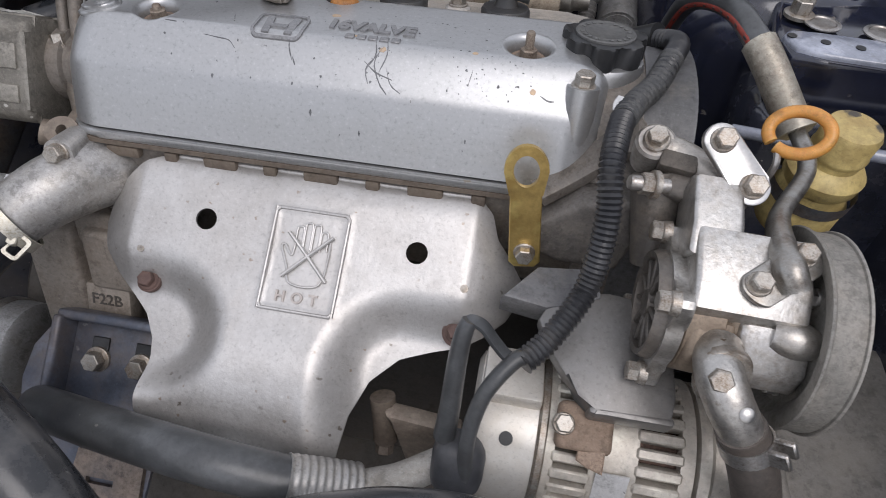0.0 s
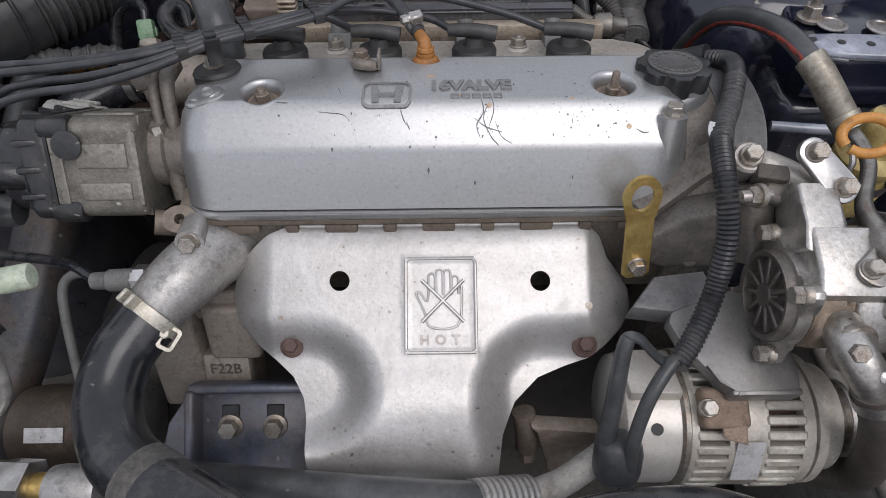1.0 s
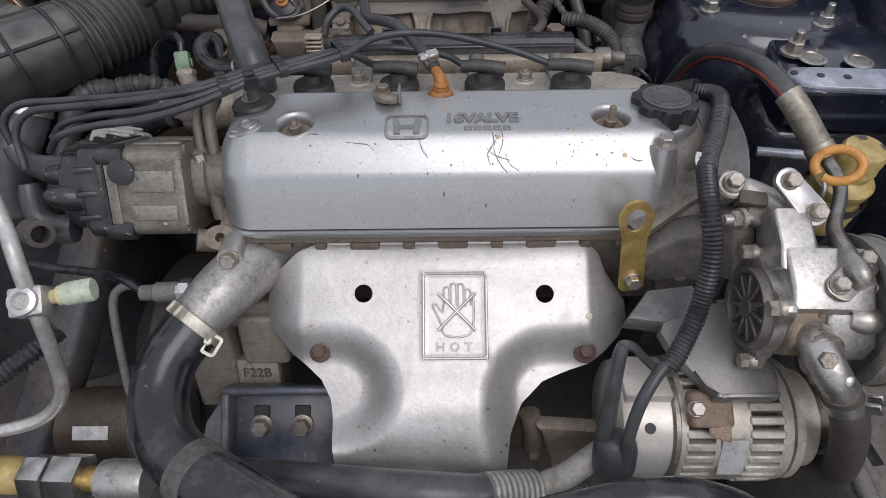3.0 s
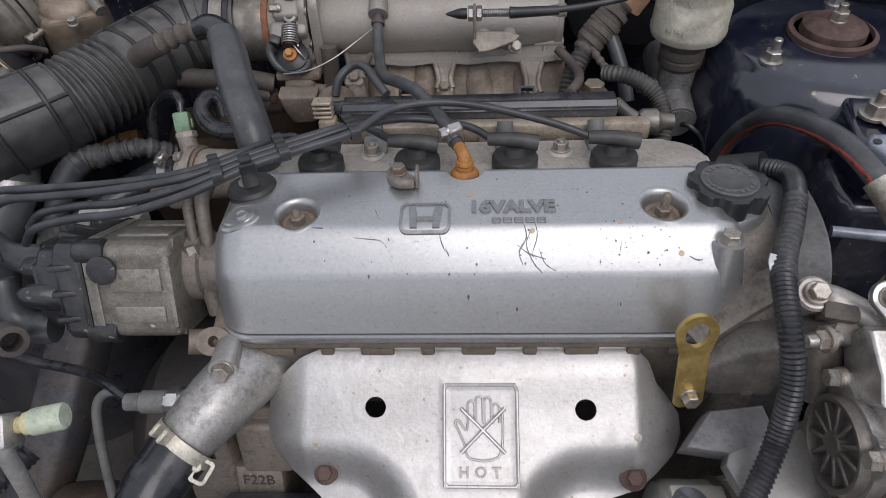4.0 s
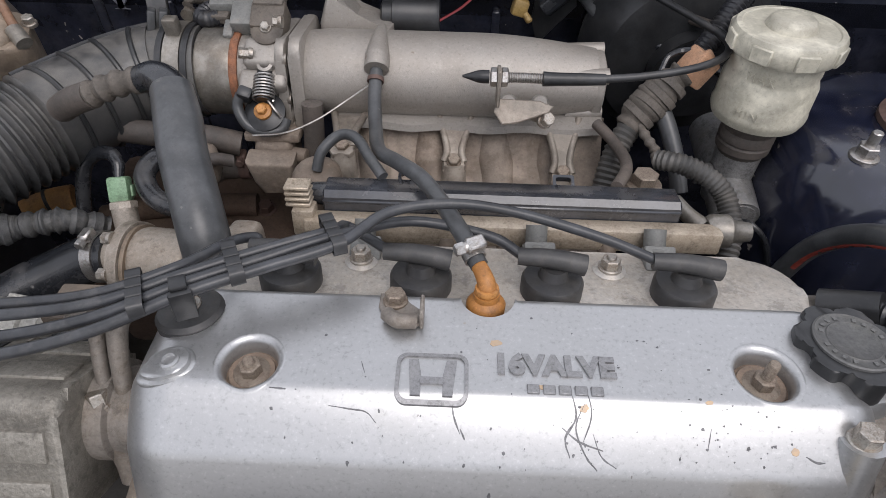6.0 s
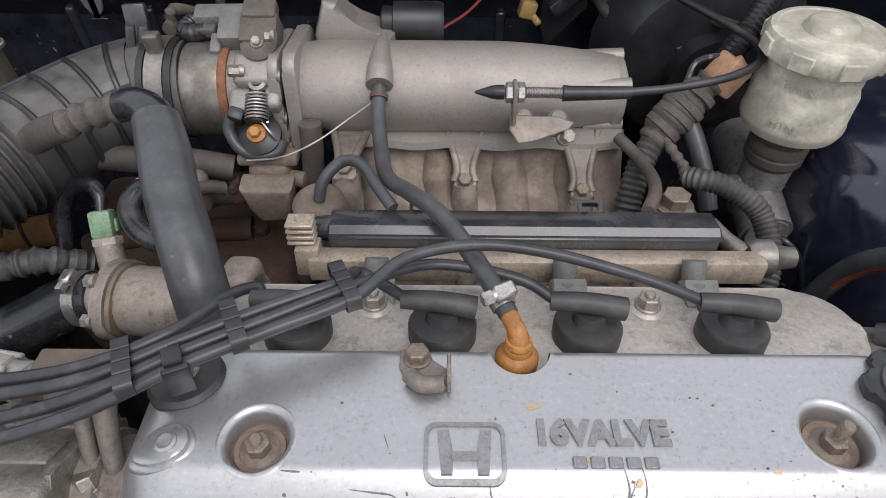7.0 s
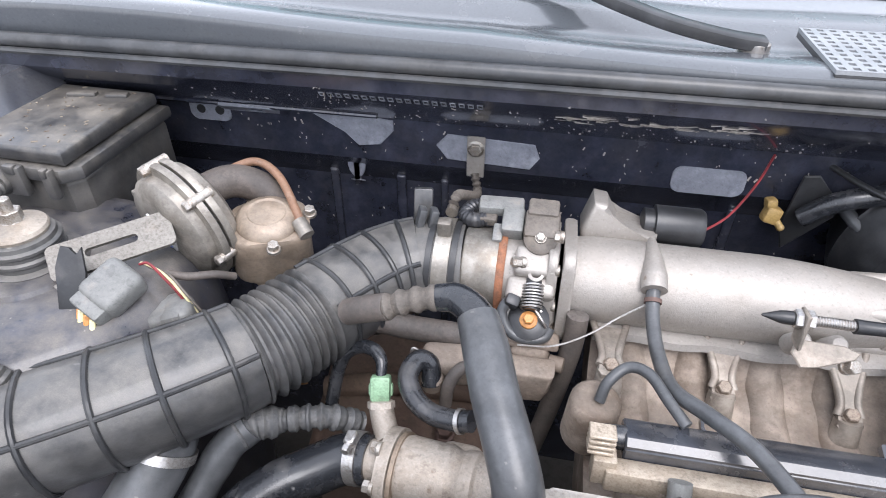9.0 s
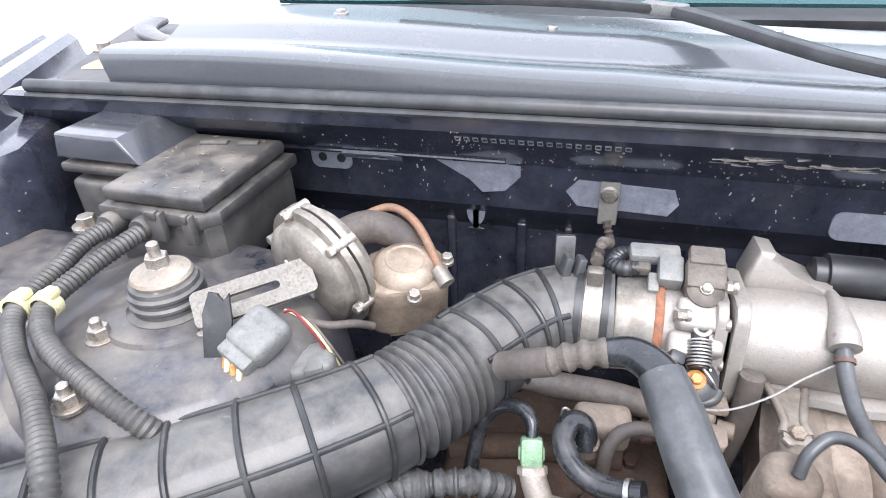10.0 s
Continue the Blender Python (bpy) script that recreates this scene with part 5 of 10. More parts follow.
def water_outlet():
    t = thing("water_outlet", (-0.20, -0.14, 0.78), "silver cast water outlet elbow with a temperature sensor", "water outlet")
    a = BM()
    sweep(a, [(-0.186, -0.128, 0.790), (-0.200, -0.155, 0.800), (-0.216, -0.186, 0.806), (-0.232, -0.208, 0.802), (-0.248, -0.228, 0.792)], lambda f: 0.0325 - 0.0080 * f + 0.002 * math.sin(math.pi * f), seg=28)
    part("elbow", a, M_OUTLET, t)
    b = BM()
    prism(b, round_rect(0.062, 0.05, 0.016), 0.014, frame_to((-0.200, -0.142, 0.800), (-0.35, -0.65, 0.65)) @ pose(0, 0, -0.004), 0.004, 2)
    part("flange", b, M_OUTLET, t)
    c = BM()
    hexbolt(c, E(-0.2095, -0.163, -0.109), ENG.to_3x3() @ Vector((0.05, -0.75, 0.25)), 0.0135, 0.008, 1.4)
    part("bolt", c, M_BOLT, t)
    c = BM()
    sweep(c, [E(-0.215, -0.112, -0.116), E(-0.212, -0.140, -0.112), E(-0.2095, -0.163, -0.110)], 0.0125, seg=20)
    part("bolt_boss", c, M_OUTLET, t)
    s = BM()
    lathe(s, [(0.013, 0.0), (0.013, 0.016), (0.011, 0.017), (0.011, 0.020), (0.014, 0.021), (0.014, 0.031), (0.010, 0.033), (0.010, 0.036)], frame_to((-0.236, -0.186, 0.798), (-0.98, 0.01, -0.05)), 8)
    sn = part("sensor", s, M_BRIGHT, t, "brass and grey sensor plug")
    g = BM()
    lathe(g, [(0.0085, 0.034), (0.0105, 0.036), (0.0105, 0.058), (0.0085, 0.060), (0.0080, 0.074), (0.004, 0.076)], frame_to((-0.236, -0.186, 0.798), (-0.98, 0.01, -0.05)), 18)
    part("plug", g, M_GREYPLASTIC, sn)


M_OUTLET = mat("silver_cast_outlet", (0.46, 0.45, 0.44), 0.42, 0.65, (0.37, 0.35, 0.32), 25, dust=0.25, dust_color=(0.38, 0.34, 0.29), bump=0.4)
water_outlet()

M_FRAY = mat("frayed_hose_fabric", (0.085, 0.082, 0.078), 0.8, 0.0, (0.15, 0.14, 0.13), 140, dust=0.2, bump=1.0, bump_scale=700, bump_dist=0.0015)
M_FERRULE0 = mat("pale_clamp_wire", (0.42, 0.39, 0.33), 0.45, 0.6, (0.3, 0.26, 0.2), 60, dust=0.15, bump=0.2)
hose_thing("radiator_hose", [(-0.2425, -0.2225, 0.7945), (-0.252, -0.236, 0.790), (-0.266, -0.262, 0.780), (-0.267, -0.300, 0.768), (-0.244, -0.340, 0.763), (-0.195, -0.372, 0.764), (-0.14, -0.402, 0.750), (-0.08, -0.44, 0.71)],
           lambda f: 0.0285 - 0.0016 * min(1, f * 5), M_RUBBER, "thick black rubber radiator hose with a pale band clamp", "hose", ((0.035, mat("pale_band_clamp", (0.52, 0.47, 0.36), 0.45, 0.5, (0.4, 0.36, 0.28), 60), "spring"),), seg=24)
a = BM()
ring_plate(a, round_rect(0.021, 0.015, 0.004), round_rect(0.015, 0.009, 0.002), 0.003, frame_to((-0.2235, -0.2470, 0.791), (0.35, -0.55, 0.75)) @ Matrix.Rotation(radians(35), 4, "Z"))
hexbolt(a, (-0.2270, -0.2440, 0.7945), (0.35, -0.55, 0.75), 0.008, 0.004, 1.2)
solo("clamp_ear", a, M_FERRULE0, "bent wire ear of the hose clamp", "clamp")
lh = thing("lower_radiator_hose", (-0.19, -0.375, 0.76), "thick black hose pushed over the radiator hose with a worn collar", "hose")
part("hose", sweep(BM(), [(-0.219, -0.360, 0.7635), (-0.195, -0.374, 0.764), (-0.14, -0.403, 0.750), (-0.08, -0.44, 0.71)], 0.0288, seg=26), M_RUBBER, lh)
part("collar", sweep(BM(), [(-0.225, -0.356, 0.7633), (-0.212, -0.364, 0.7637), (-0.203, -0.369, 0.764)], lambda f: 0.0300 - 0.001 * abs(2 * f - 1), seg=26), M_FRAY, lh, "frayed grey fabric collar")
hose_thing("coolant_hose", [(-0.255, -0.300, 0.610), (-0.215, -0.322, 0.660), (-0.13, -0.345, 0.700), (-0.03, -0.362, 0.722), (0.030, -0.362, 0.712), (0.045, -0.360, 0.708)],
           0.0185, M_HOSE, "long black coolant hose crossing below the heat shield", seg=20)
M_GREYALU = mat("pale_grey_metal", (0.40, 0.385, 0.36), 0.55, 0.4, (0.30, 0.28, 0.25), 30, dust=0.25, bump=0.3)
ft = thing("hose_fitting", (0.05, -0.355, 0.69), "ribbed silver crimp fitting on a metal pipe", "fitting")
part("crimp", sweep(BM(), [(0.036, -0.362, 0.711), (0.06, -0.356, 0.700), (0.086, -0.350, 0.688)], 0.0205, seg=20, ripple=(0.006, 0.0010)), M_OUTLET, ft)
part("pipe", sweep(BM(), [(0.080, -0.352, 0.690), (0.097, -0.345, 0.690), (0.118, -0.338, 0.694), (0.140, -0.326, 0.699), (0.156, -0.316, 0.700)], 0.0125, seg=16), M_GREYALU, ft, "pale grey metal pipe")

ab = thing("alternator_bracket", E(0.13, -0.24, -0.31), "dirty brown cast bracket below the alternator", "bracket")
AB = ENG @ Matrix(((1, 0, 0, 0), (0, 0, -1, -0.235), (0, 1, 0, 0), (0, 0, 0, 1)))
a = BM()
prism(a, [(0.094, -0.264), (0.158, -0.272), (0.170, -0.30), (0.164, -0.322), (0.138, -0.352), (0.118, -0.350), (0.108, -0.300)], 0.018, AB, 0.004, 2)
part("arm", a, M_RUSTLUG0, ab)
a = BM()
sweep(a, [E(0.088, -0.235, -0.262), E(0.092, -0.242, -0.285), E(0.093, -0.246, -0.305)], 0.011, seg=14)
hexbolt(a, E(0.093, -0.247, -0.306), ENG.to_3x3() @ Vector((0.05, -0.6, -0.8)), 0.014, 0.010, 1.3)
part("bolt", a, M_BROWN, ab, "dirty bolt with a long shank")
M_MOUNTBLUE = mat("worn_blue_grey_steel", (0.100, 0.114, 0.150), 0.42, 0.30, (0.140, 0.120, 0.112), 14, mottle=0.2, dust=0.35, dust_color=(0.24, 0.22, 0.21), bump=0.4, bump_scale=120, bump_dist=0.001, chips=((0.34, 0.33, 0.33), 60, 0.18, 0.18, (1, 1, 1)))
mb = thing("engine_mount_bracket", (-0.18, -0.25, 0.58), "blue-black steel mount bracket with two bolts", "bracket")
MB = frame_to((-0.180, -0.262, 0.640), (0, -0.62, 0.78))
a = BM()
prism(a, round_rect(0.128, 0.105, 0.014), 0.006, MB @ pose(0, -0.006, -0.006), 0.002)
part("plate", a, M_MOUNTBLUE, mb)
for sx in (-1, 1):
    a = BM()
    box(a, (0.010, 0.108, 0.034), MB @ pose(sx * 0.061, -0.009, 0.009), 0.004, 3)
    part("side_wall", a, M_MOUNTBLUE, mb)
a = BM()
box(a, (0.13, 0.010, 0.030), MB @ pose(0, 0.046, 0.007), 0.004, 3)
part("top_wall", a, M_MOUNTBLUE, mb)
a = BM()
prism(a, [(-0.062, 0.045), (-0.084, 0.012), (-0.090, -0.02), (-0.085, -0.06), (-0.06, -0.062)], 0.006, MB @ pose(0, 0, 0.012), 0.0015)
part("ear", a, M_MOUNTBLUE, mb)
a = BM()
box(a, (0.12, 0.05, 0.14), (MB @ pose(0, -0.03, -0.10)), 0.01, 2)
part("foot", a, M_BROWN, mb, "rusty bracket foot")
a = BM()
prism(a, [(-0.087, -0.050), (-0.082, -0.150), (0.046, -0.150), (0.054, -0.050)], 0.006, MB @ pose(0, 0, 0.000), 0.002)
part("lower_plate", a, M_MOUNTBLUE, mb)
a = BM()
ring_plate(a, [(-0.030, -0.145), (0.048, -0.145), (0.046, -0.078), (-0.022, -0.078)][::-1], [(-0.009, -0.1085), (0.019, -0.1085), (0.019, -0.1025), (-0.009, -0.1025)][::-1], 0.006, MB @ pose(0, 0, 0.007))
part("slotted_pad", a, mat("rusty_grey_pad", (0.17, 0.135, 0.11), 0.6, 0.25, (0.11, 0.10, 0.10), 18, dust=0.4, dust_color=(0.26, 0.22, 0.18), bump=0.4), mb, "rusty pad with a dark slot")
a = BM()
hexbolt(a, MB @ Vector((-0.040, -0.112, 0.006)), MB.to_3x3() @ Vector((0, -0.1, 1)), 0.0165, 0.011, 1.5)
part("bolt", a, M_DIRTBOLT, mb)
for x in (-0.027, 0.019):
    a = BM()
    box(a, (0.018, 0.030, 0.003), MB @ pose(x, 0.012, 0.001), 0.001, 1)
    part("slot_plate", a, M_PLASTIC, mb, "dark bolt slot")
    a = BM()
    hexbolt(a, MB @ Vector((x, 0.005, 0.002)), MB.to_3x3() @ Vector((0, -0.2, 1)), 0.0165, 0.011, 1.55)
    part("bolt", a, M_BOLT, mb)

# silver pipe with its charging valve
M_ALUPIPE = mat("bright_dull_aluminium", (0.60, 0.59, 0.57), 0.42, 0.6, (0.50, 0.48, 0.45), 30, mottle=0.2, dust=0.15, bump=0.2)
ac = thing("refrigerant_pipe", (-0.405, -0.25, 0.68), "dull aluminium pipe with a square valve block", "pipe")
part("pipe", sweep(BM(), [(-0.385, -0.185, 0.945), (-0.370, -0.210, 0.922), (-0.357, -0.235, 0.906), (-0.361, -0.247, 0.862), (-0.361, -0.255, 0.838), (-0.373, -0.265, 0.772), (-0.388, -0.27, 0.733), (-0.412, -0.28, 0.710), (-0.445, -0.29, 0.705), (-0.52, -0.30, 0.70)], 0.0068, seg=14), M_ALUPIPE, ac)
a = BM()
box(a, (0.029, 0.026, 0.027), frame_to((-0.360, -0.247, 0.862), (0.1, -0.55, 0.83)), 0.003)
blk = part("valve_block", a, M_OUTLET, ac)
a = BM()
lathe(a, [(0.012, 0.010), (0.012, 0.018), (0.008, 0.019), (0.007, 0.012)], frame_to((-0.360, -0.247, 0.862), (0.1, -0.55, 0.83)), 20)
part("port", a, M_BRIGHT, blk)
a = BM()
lathe(a, [(0.008, 0.012), (0.008, 0.022), (0.011, 0.024), (0.011, 0.034)], frame_to((-0.360, -0.243, 0.860), (0.97, 0.22, 0.02)) @ Matrix.Scale(0.82, 4), 20)
part("stem", a, M_YCLIP, blk)
a = BM()
lathe(a, [(0.0125, 0.030), (0.0130, 0.034), (0.0130, 0.058), (0.0115, 0.060)], frame_to((-0.360, -0.243, 0.860), (0.97, 0.22, 0.02)) @ Matrix.Scale(0.82, 4), 24)
part("cap", a, M_PALEGREEN, blk, "pale green screw cap")

# slanting chassis rail, starter body, brass union
a = BM()
sweep(a, [(-0.418, 0.04, 0.80), (-0.445, -0.04, 0.725), (-0.475, -0.13, 0.645), (-0.507, -0.202, 0.58), (-0.56, -0.31, 0.48)], 0.03, seg=16, flat=(0.062, 0.050))
solo("support_beam", a, M_MOUNT, "dark dusty steel support beam", "beam", kind="structure")
st = thing("starter_motor", (-0.36, -0.20, 0.56), "brown dirty starter motor with a worn label", "starter motor")
a = BM()
lathe(a, [(0.030, 0.0), (0.046, 0.006), (0.048, 0.03), (0.048, 0.10), (0.050, 0.102), (0.050, 0.128), (0.040, 0.14)], frame_to((-0.470, -0.222, 0.572), (1, -0.02, 0.03)), 36)
part("body", a, mat("oily_starter_paint", (0.075, 0.058, 0.046), 0.4, 0.3, (0.12, 0.09, 0.068), 30, dust=0.35, dust_color=(0.24, 0.20, 0.16), bump=0.3), st)
a = BM()
lathe(a, [(0.040, 0.108), (0.0505, 0.110), (0.0505, 0.139), (0.046, 0.143), (0.030, 0.150)], frame_to((-0.470, -0.222, 0.572), (1, -0.02, 0.03)), 36)
part("end_bell", a, M_GREYCAST, st, "grey cast end bell")
a = BM()
lathe(a, [(0.0515, 0.098), (0.053, 0.100), (0.053, 0.108), (0.0515, 0.110)], frame_to((-0.470, -0.222, 0.572), (1, -0.02, 0.03)), 36)
part("band", a, M_STEEL, st)
a = BM()
box(a, (0.042, 0.016, 0.001), frame_to((-0.418, -0.2525, 0.6135), (0, -0.6, 0.8)) @ pose(0, 0, 0.0005), 0)
part("label", a, M_LABEL, st, "worn silver label")
un = thing("pipe_union", (-0.40, -0.30, 0.60), "brass and steel pipe union with hexagon nuts", "pipe union")
UD = Vector((1, -0.05, 0.0))
for k, (o, s, ln, m_) in enumerate(((-0.06, 0.036, 0.058, M_YELLOW), (-0.002, 0.042, 0.026, M_BRIGHT), (0.028, 0.046, 0.033, M_BRIGHT), (0.060, 0.024, 0.020, M_GOLD), (0.079, 0.040, 0.05, M_OUTLET))):
    a = BM()
    M = frame_to(Vector((-0.446, -0.314, 0.642)) + UD * o, UD)
    if k in (1, 2):
        prism(a, [(s * 0.577 * math.cos(math.pi * i / 3), s * 0.577 * math.sin(math.pi * i / 3)) for i in range(6)], ln, M, 0.002, 2)
    else:
        lathe(a, [(s * 0.5, 0), (s * 0.55, ln * 0.2), (s * 0.55, ln * 0.8), (s * 0.5, ln)], M, 24)
    part("nut" if k in (1, 2) else "sleeve", a, m_, un)
hose_thing("sensor_cable", [(-0.50, -0.10, 0.75), (-0.451, -0.12, 0.759), (-0.386, -0.14, 0.773), (-0.338, -0.165, 0.792), (-0.313, -0.18, 0.792)], 0.0052, M_RUBBER, "thin black sensor cable", "cable")
hose_thing("vacuum_tube", [(-0.321, -0.172, 0.790), (-0.338, -0.172, 0.787), (-0.348, -0.18, 0.778), (-0.347, -0.20, 0.758), (-0.343, -0.235, 0.710), (-0.342, -0.245, 0.69)], 0.0045, M_GREYPLASTIC, "thin pale grey tube", "tube")
hose_thing("corrugated_loom", [(-0.372, -0.235, 0.800), (-0.381, -0.25, 0.800), (-0.398, -0.27, 0.798), (-0.44, -0.30, 0.785), (-0.50, -0.34, 0.76)], 0.010, M_CONDUIT, "black corrugated cable loom", "cable loom", ripple=(0.005, 0.0015), seg=12)


# ---- belt side: harness, alternator, steering pump ----
M_TAPEBLACK = mat("black_tape_wrap", (0.045, 0.046, 0.048), 0.5, 0.0, (0.085, 0.084, 0.08), 110, dust=0.25, dust_color=(0.22, 0.20, 0.18), bump=0.9, bump_scale=320, bump_dist=0.001)
hz = thing("engine_harness", E(0.30, 0.0, -0.03), "black corrugated wiring conduit over the engine", "wiring harness")
hp = [E(0.262, 0.012, -0.024), E(0.276, -0.004, -0.014), E(0.288, -0.026, -0.008), E(0.279, -0.061, -0.009), E(0.266, -0.092, -0.020), E(0.252, -0.118, -0.023), E(0.241, -0.145, -0.026), E(0.235, -0.185, -0.041), E(0.238, -0.206, -0.073), E(0.233, -0.224, -0.116), E(0.214, -0.252, -0.140), E(0.196, -0.272, -0.150)]
part("conduit", sweep(BM(), hp, 0.0092, seg=16, ripple=(0.0040, 0.0014)), M_CONDUIT, hz)
part("tape", sweep(BM(), hp[3:7], 0.0098, seg=14, ripple=(0.0062, 0.0009)), M_TAPEBLACK, hz, "grey tape wrap")
part("tape_flag", sweep(BM(), [hp[5] + Vector((-0.012, -0.006, 0.006)), hp[5] + Vector((-0.015, -0.014, 0.004)), hp[5] + Vector((-0.013, -0.024, -0.002))], 0.002, seg=8, flat=(0.007, 0.0015)), M_LABEL, hz, "pale loose end of tape")
part("boot", sweep(BM(), [E(0.248, 0.022, -0.030), E(0.262, 0.012, -0.022), E(0.276, 0.0, -0.013)], 0.0125, seg=14), M_PLASTIC, hz, "black rubber boot")
part("cable", sweep(BM(), [E(0.200, -0.268, -0.148), E(0.190, -0.274, -0.148), E(0.174, -0.290, -0.167), E(0.167, -0.300, -0.202), E(0.168, -0.305, -0.242), E(0.171, -0.305, -0.273), E(0.172, -0.300, -0.31)], 0.0058, seg=12), M_HOSE, hz)
part("branch", sweep(BM(), [E(0.198, -0.268, -0.150), E(0.187, -0.270, -0.149), E(0.177, -0.266, -0.142), E(0.166, -0.262, -0.131), E(0.156, -0.261, -0.130), E(0.152, -0.264, -0.140)], 0.0042, seg=10, flat=(0.010, 0.004)), M_HOSE, hz, "grey flat strip")
part("terminal_sleeve", sweep(BM(), [E(0.157, -0.262, -0.128), E(0.154, -0.266, -0.138), E(0.152, -0.273, -0.160), E(0.151, -0.282, -0.193), E(0.149, -0.288, -0.225)], lambda f: 0.0056 + 0.0028 * f, seg=14), M_HOSE, hz, "dull rubber terminal sleeve")


def alternator():
    AX = Vector((1, 0.0, -0.02)).normalized()
    base = Vector((0.165, -0.277, 0.6965))
    M = frame_to(base, AX, (0, -0.50, 0.86))
    t = thing("alternator", base + Vector((0.07, 0, -0.07)), "dusty silver alternator with slotted housing", "alternator")
    a = BM()
    R = 0.0615
    lathe(a, [(R * 0.80, 0.0), (R * 0.93, 0.004), (R * 0.97, 0.012), (R * 0.97, 0.052), (R * 0.90, 0.054)], M, 48)
    part("end_cover", a, M_ALTCOVER, t, "bright pressed end cover")
    a = BM()
    lathe(a, [(R * 0.99, 0.050), (R * 1.03, 0.052), (R * 1.03, 0.056), (R * 0.99, 0.058)], M, 48)
    part("seam_ring", a, M_BOLT, t, "brownish seam ring")
    a = BM()
    lathe(a, [(R * 0.82, 0.056), (R * 0.82, 0.165)], M, 48)
    part("windings", a, M_COPPER, t, "dark copper windings behind the slots")
    for x0, x1 in ((0.056, 0.064), (0.090, 0.124), (0.154, 0.164)):
        a = BM()
        lathe(a, [(R * 0.84, x0), (R, x0), (R, x1), (R * 0.84, x1)], M, 48)
        part("housing_ring", a, M_ALTHOUSING, t)
    for i in range(30):
        ang = 360 * i / 30
        for x0, x1 in ((0.062, 0.092), (0.122, 0.156)):
            a = BM()
            box(a, (0.0082, 0.012, x1 - x0), M @ Matrix.Rotation(radians(ang), 4, "Z") @ Matrix.Translation((0, R * 0.93, (x0 + x1) / 2)), 0.0016, 1)
            part("rib", a, M_ALTHOUSING, t)
    a = BM()
    lathe(a, [(R * 0.75, 0.164), (R * 0.98, 0.168), (R * 0.98, 0.176), (R * 0.82, 0.182), (R * 0.80, 0.196), (R * 0.5, 0.198)], M, 48)
    part("front_plate", a, M_ALTHOUSING, t)
    a = BM()
    lathe(a, [(0.02, 0.196), (0.034, 0.198), (0.034, 0.203), (0.029, 0.206), (0.034, 0.209), (0.029, 0.212), (0.034, 0.215), (0.034, 0.22), (0.014, 0.222)], M, 36)
    part("pulley", a, M_STEEL, t)
    # brown bolt lug and label on the band
    T = M @ Matrix.Rotation(radians(-4), 4, "Z")
    a = BM()
    box(a, (0.034, 0.018, 0.040), T @ Matrix.Translation((0.006, R + 0.006, 0.082)), 0.005, 3)
    part("lug", a, M_RUSTLUG, t, "rusty brown lug")
    a = BM()
    prism(a, [(-0.010, -0.003), (0.008, -0.004), (0.010, 0.008), (0.008, 0.015), (-0.003, 0.016), (-0.007, 0.008)], 0.004, T @ Matrix.Translation((-0.014, R + 0.010, 0.094)) @ Matrix.Rotation(radians(-100), 4, "X"), 0.001, 1)
    part("tab", a, M_RUSTLUG, t, "bent rusty tab")
    a = BM()
    hexbolt(a, T @ Vector((0.006, R + 0.014, 0.066)), T.to_3x3() @ Vector((0, 1, 0)), 0.012, 0.006)
    part("lug_bolt", a, M_BOLT, t)
    a = BM()
    box(a, (0.040, 0.0012, 0.024), M @ Matrix.Rotation(radians(34), 4, "Z") @ Matrix.Translation((0, R + 0.0002, 0.107)), 0)
    part("label", a, M_LABEL, t, "worn white label")
    a = BM()
    lathe(a, [(0.0052, 0.0), (0.0052, 0.001)], frame_to(M @ Matrix.Rotation(radians(7), 4, "Z") @ Vector((0, R * 0.972, 0.028)), (M @ Matrix.Rotation(radians(7), 4, "Z")).to_3x3() @ Vector((0, 1, 0))), 20)
    part("hole", a, M_PLASTIC, t, "dark round hole")
    # flat step and terminal box on the cover
    a = BM()
    box(a, (0.05, 0.012, 0.046), M @ Matrix.Rotation(radians(-40), 4, "Z") @ Matrix.Translation((0, R * 0.97, 0.028)), 0.003)
    part("cover_step", a, M_ALTCOVER, t)
    a = BM()
    box(a, (0.050, 0.036, 0.040), M @ Matrix.Rotation(radians(34), 4, "Z") @ Matrix.Translation((0, R * 0.93, -0.004)), 0.015, 4)
    part("terminal_boot", a, M_BOOT0, t, "black rubber terminal boot")


M_BOOT0 = mat("dusty_blue_black_rubber", (0.045, 0.048, 0.056), 0.42, 0.0, (0.062, 0.063, 0.068), 22, mottle=0.25, dust=0.35, dust_color=(0.16, 0.15, 0.14), bump=0.15)
M_PLATE = mat("grey_painted_plate", (0.23, 0.225, 0.22), 0.36, 0.45, (0.20, 0.19, 0.18), 18, mottle=0.12, dust=0.25, dust_color=(0.30, 0.275, 0.25), bump=0.12)
M_ALTCOVER = mat("pressed_zinc_cover", (0.66, 0.635, 0.59), 0.38, 0.40, (0.60, 0.56, 0.50), 25, mottle=0.12, dust=0.15, dust_color=(0.5, 0.45, 0.39), bump=0.12)
M_ALTHOUSING = mat("dusty_alternator_casting", (0.56, 0.52, 0.46), 0.45, 0.35, (0.46, 0.41, 0.35), 25, mottle=0.3, dust=0.35, dust_color=(0.46, 0.40, 0.33), bump=0.4, bump_scale=420)
M_RUSTLUG = mat("rust_brown_casting", (0.27, 0.20, 0.15), 0.75, 0.2, (0.2, 0.14, 0.1), 60, dust=0.3, bump=0.5)
alternator()

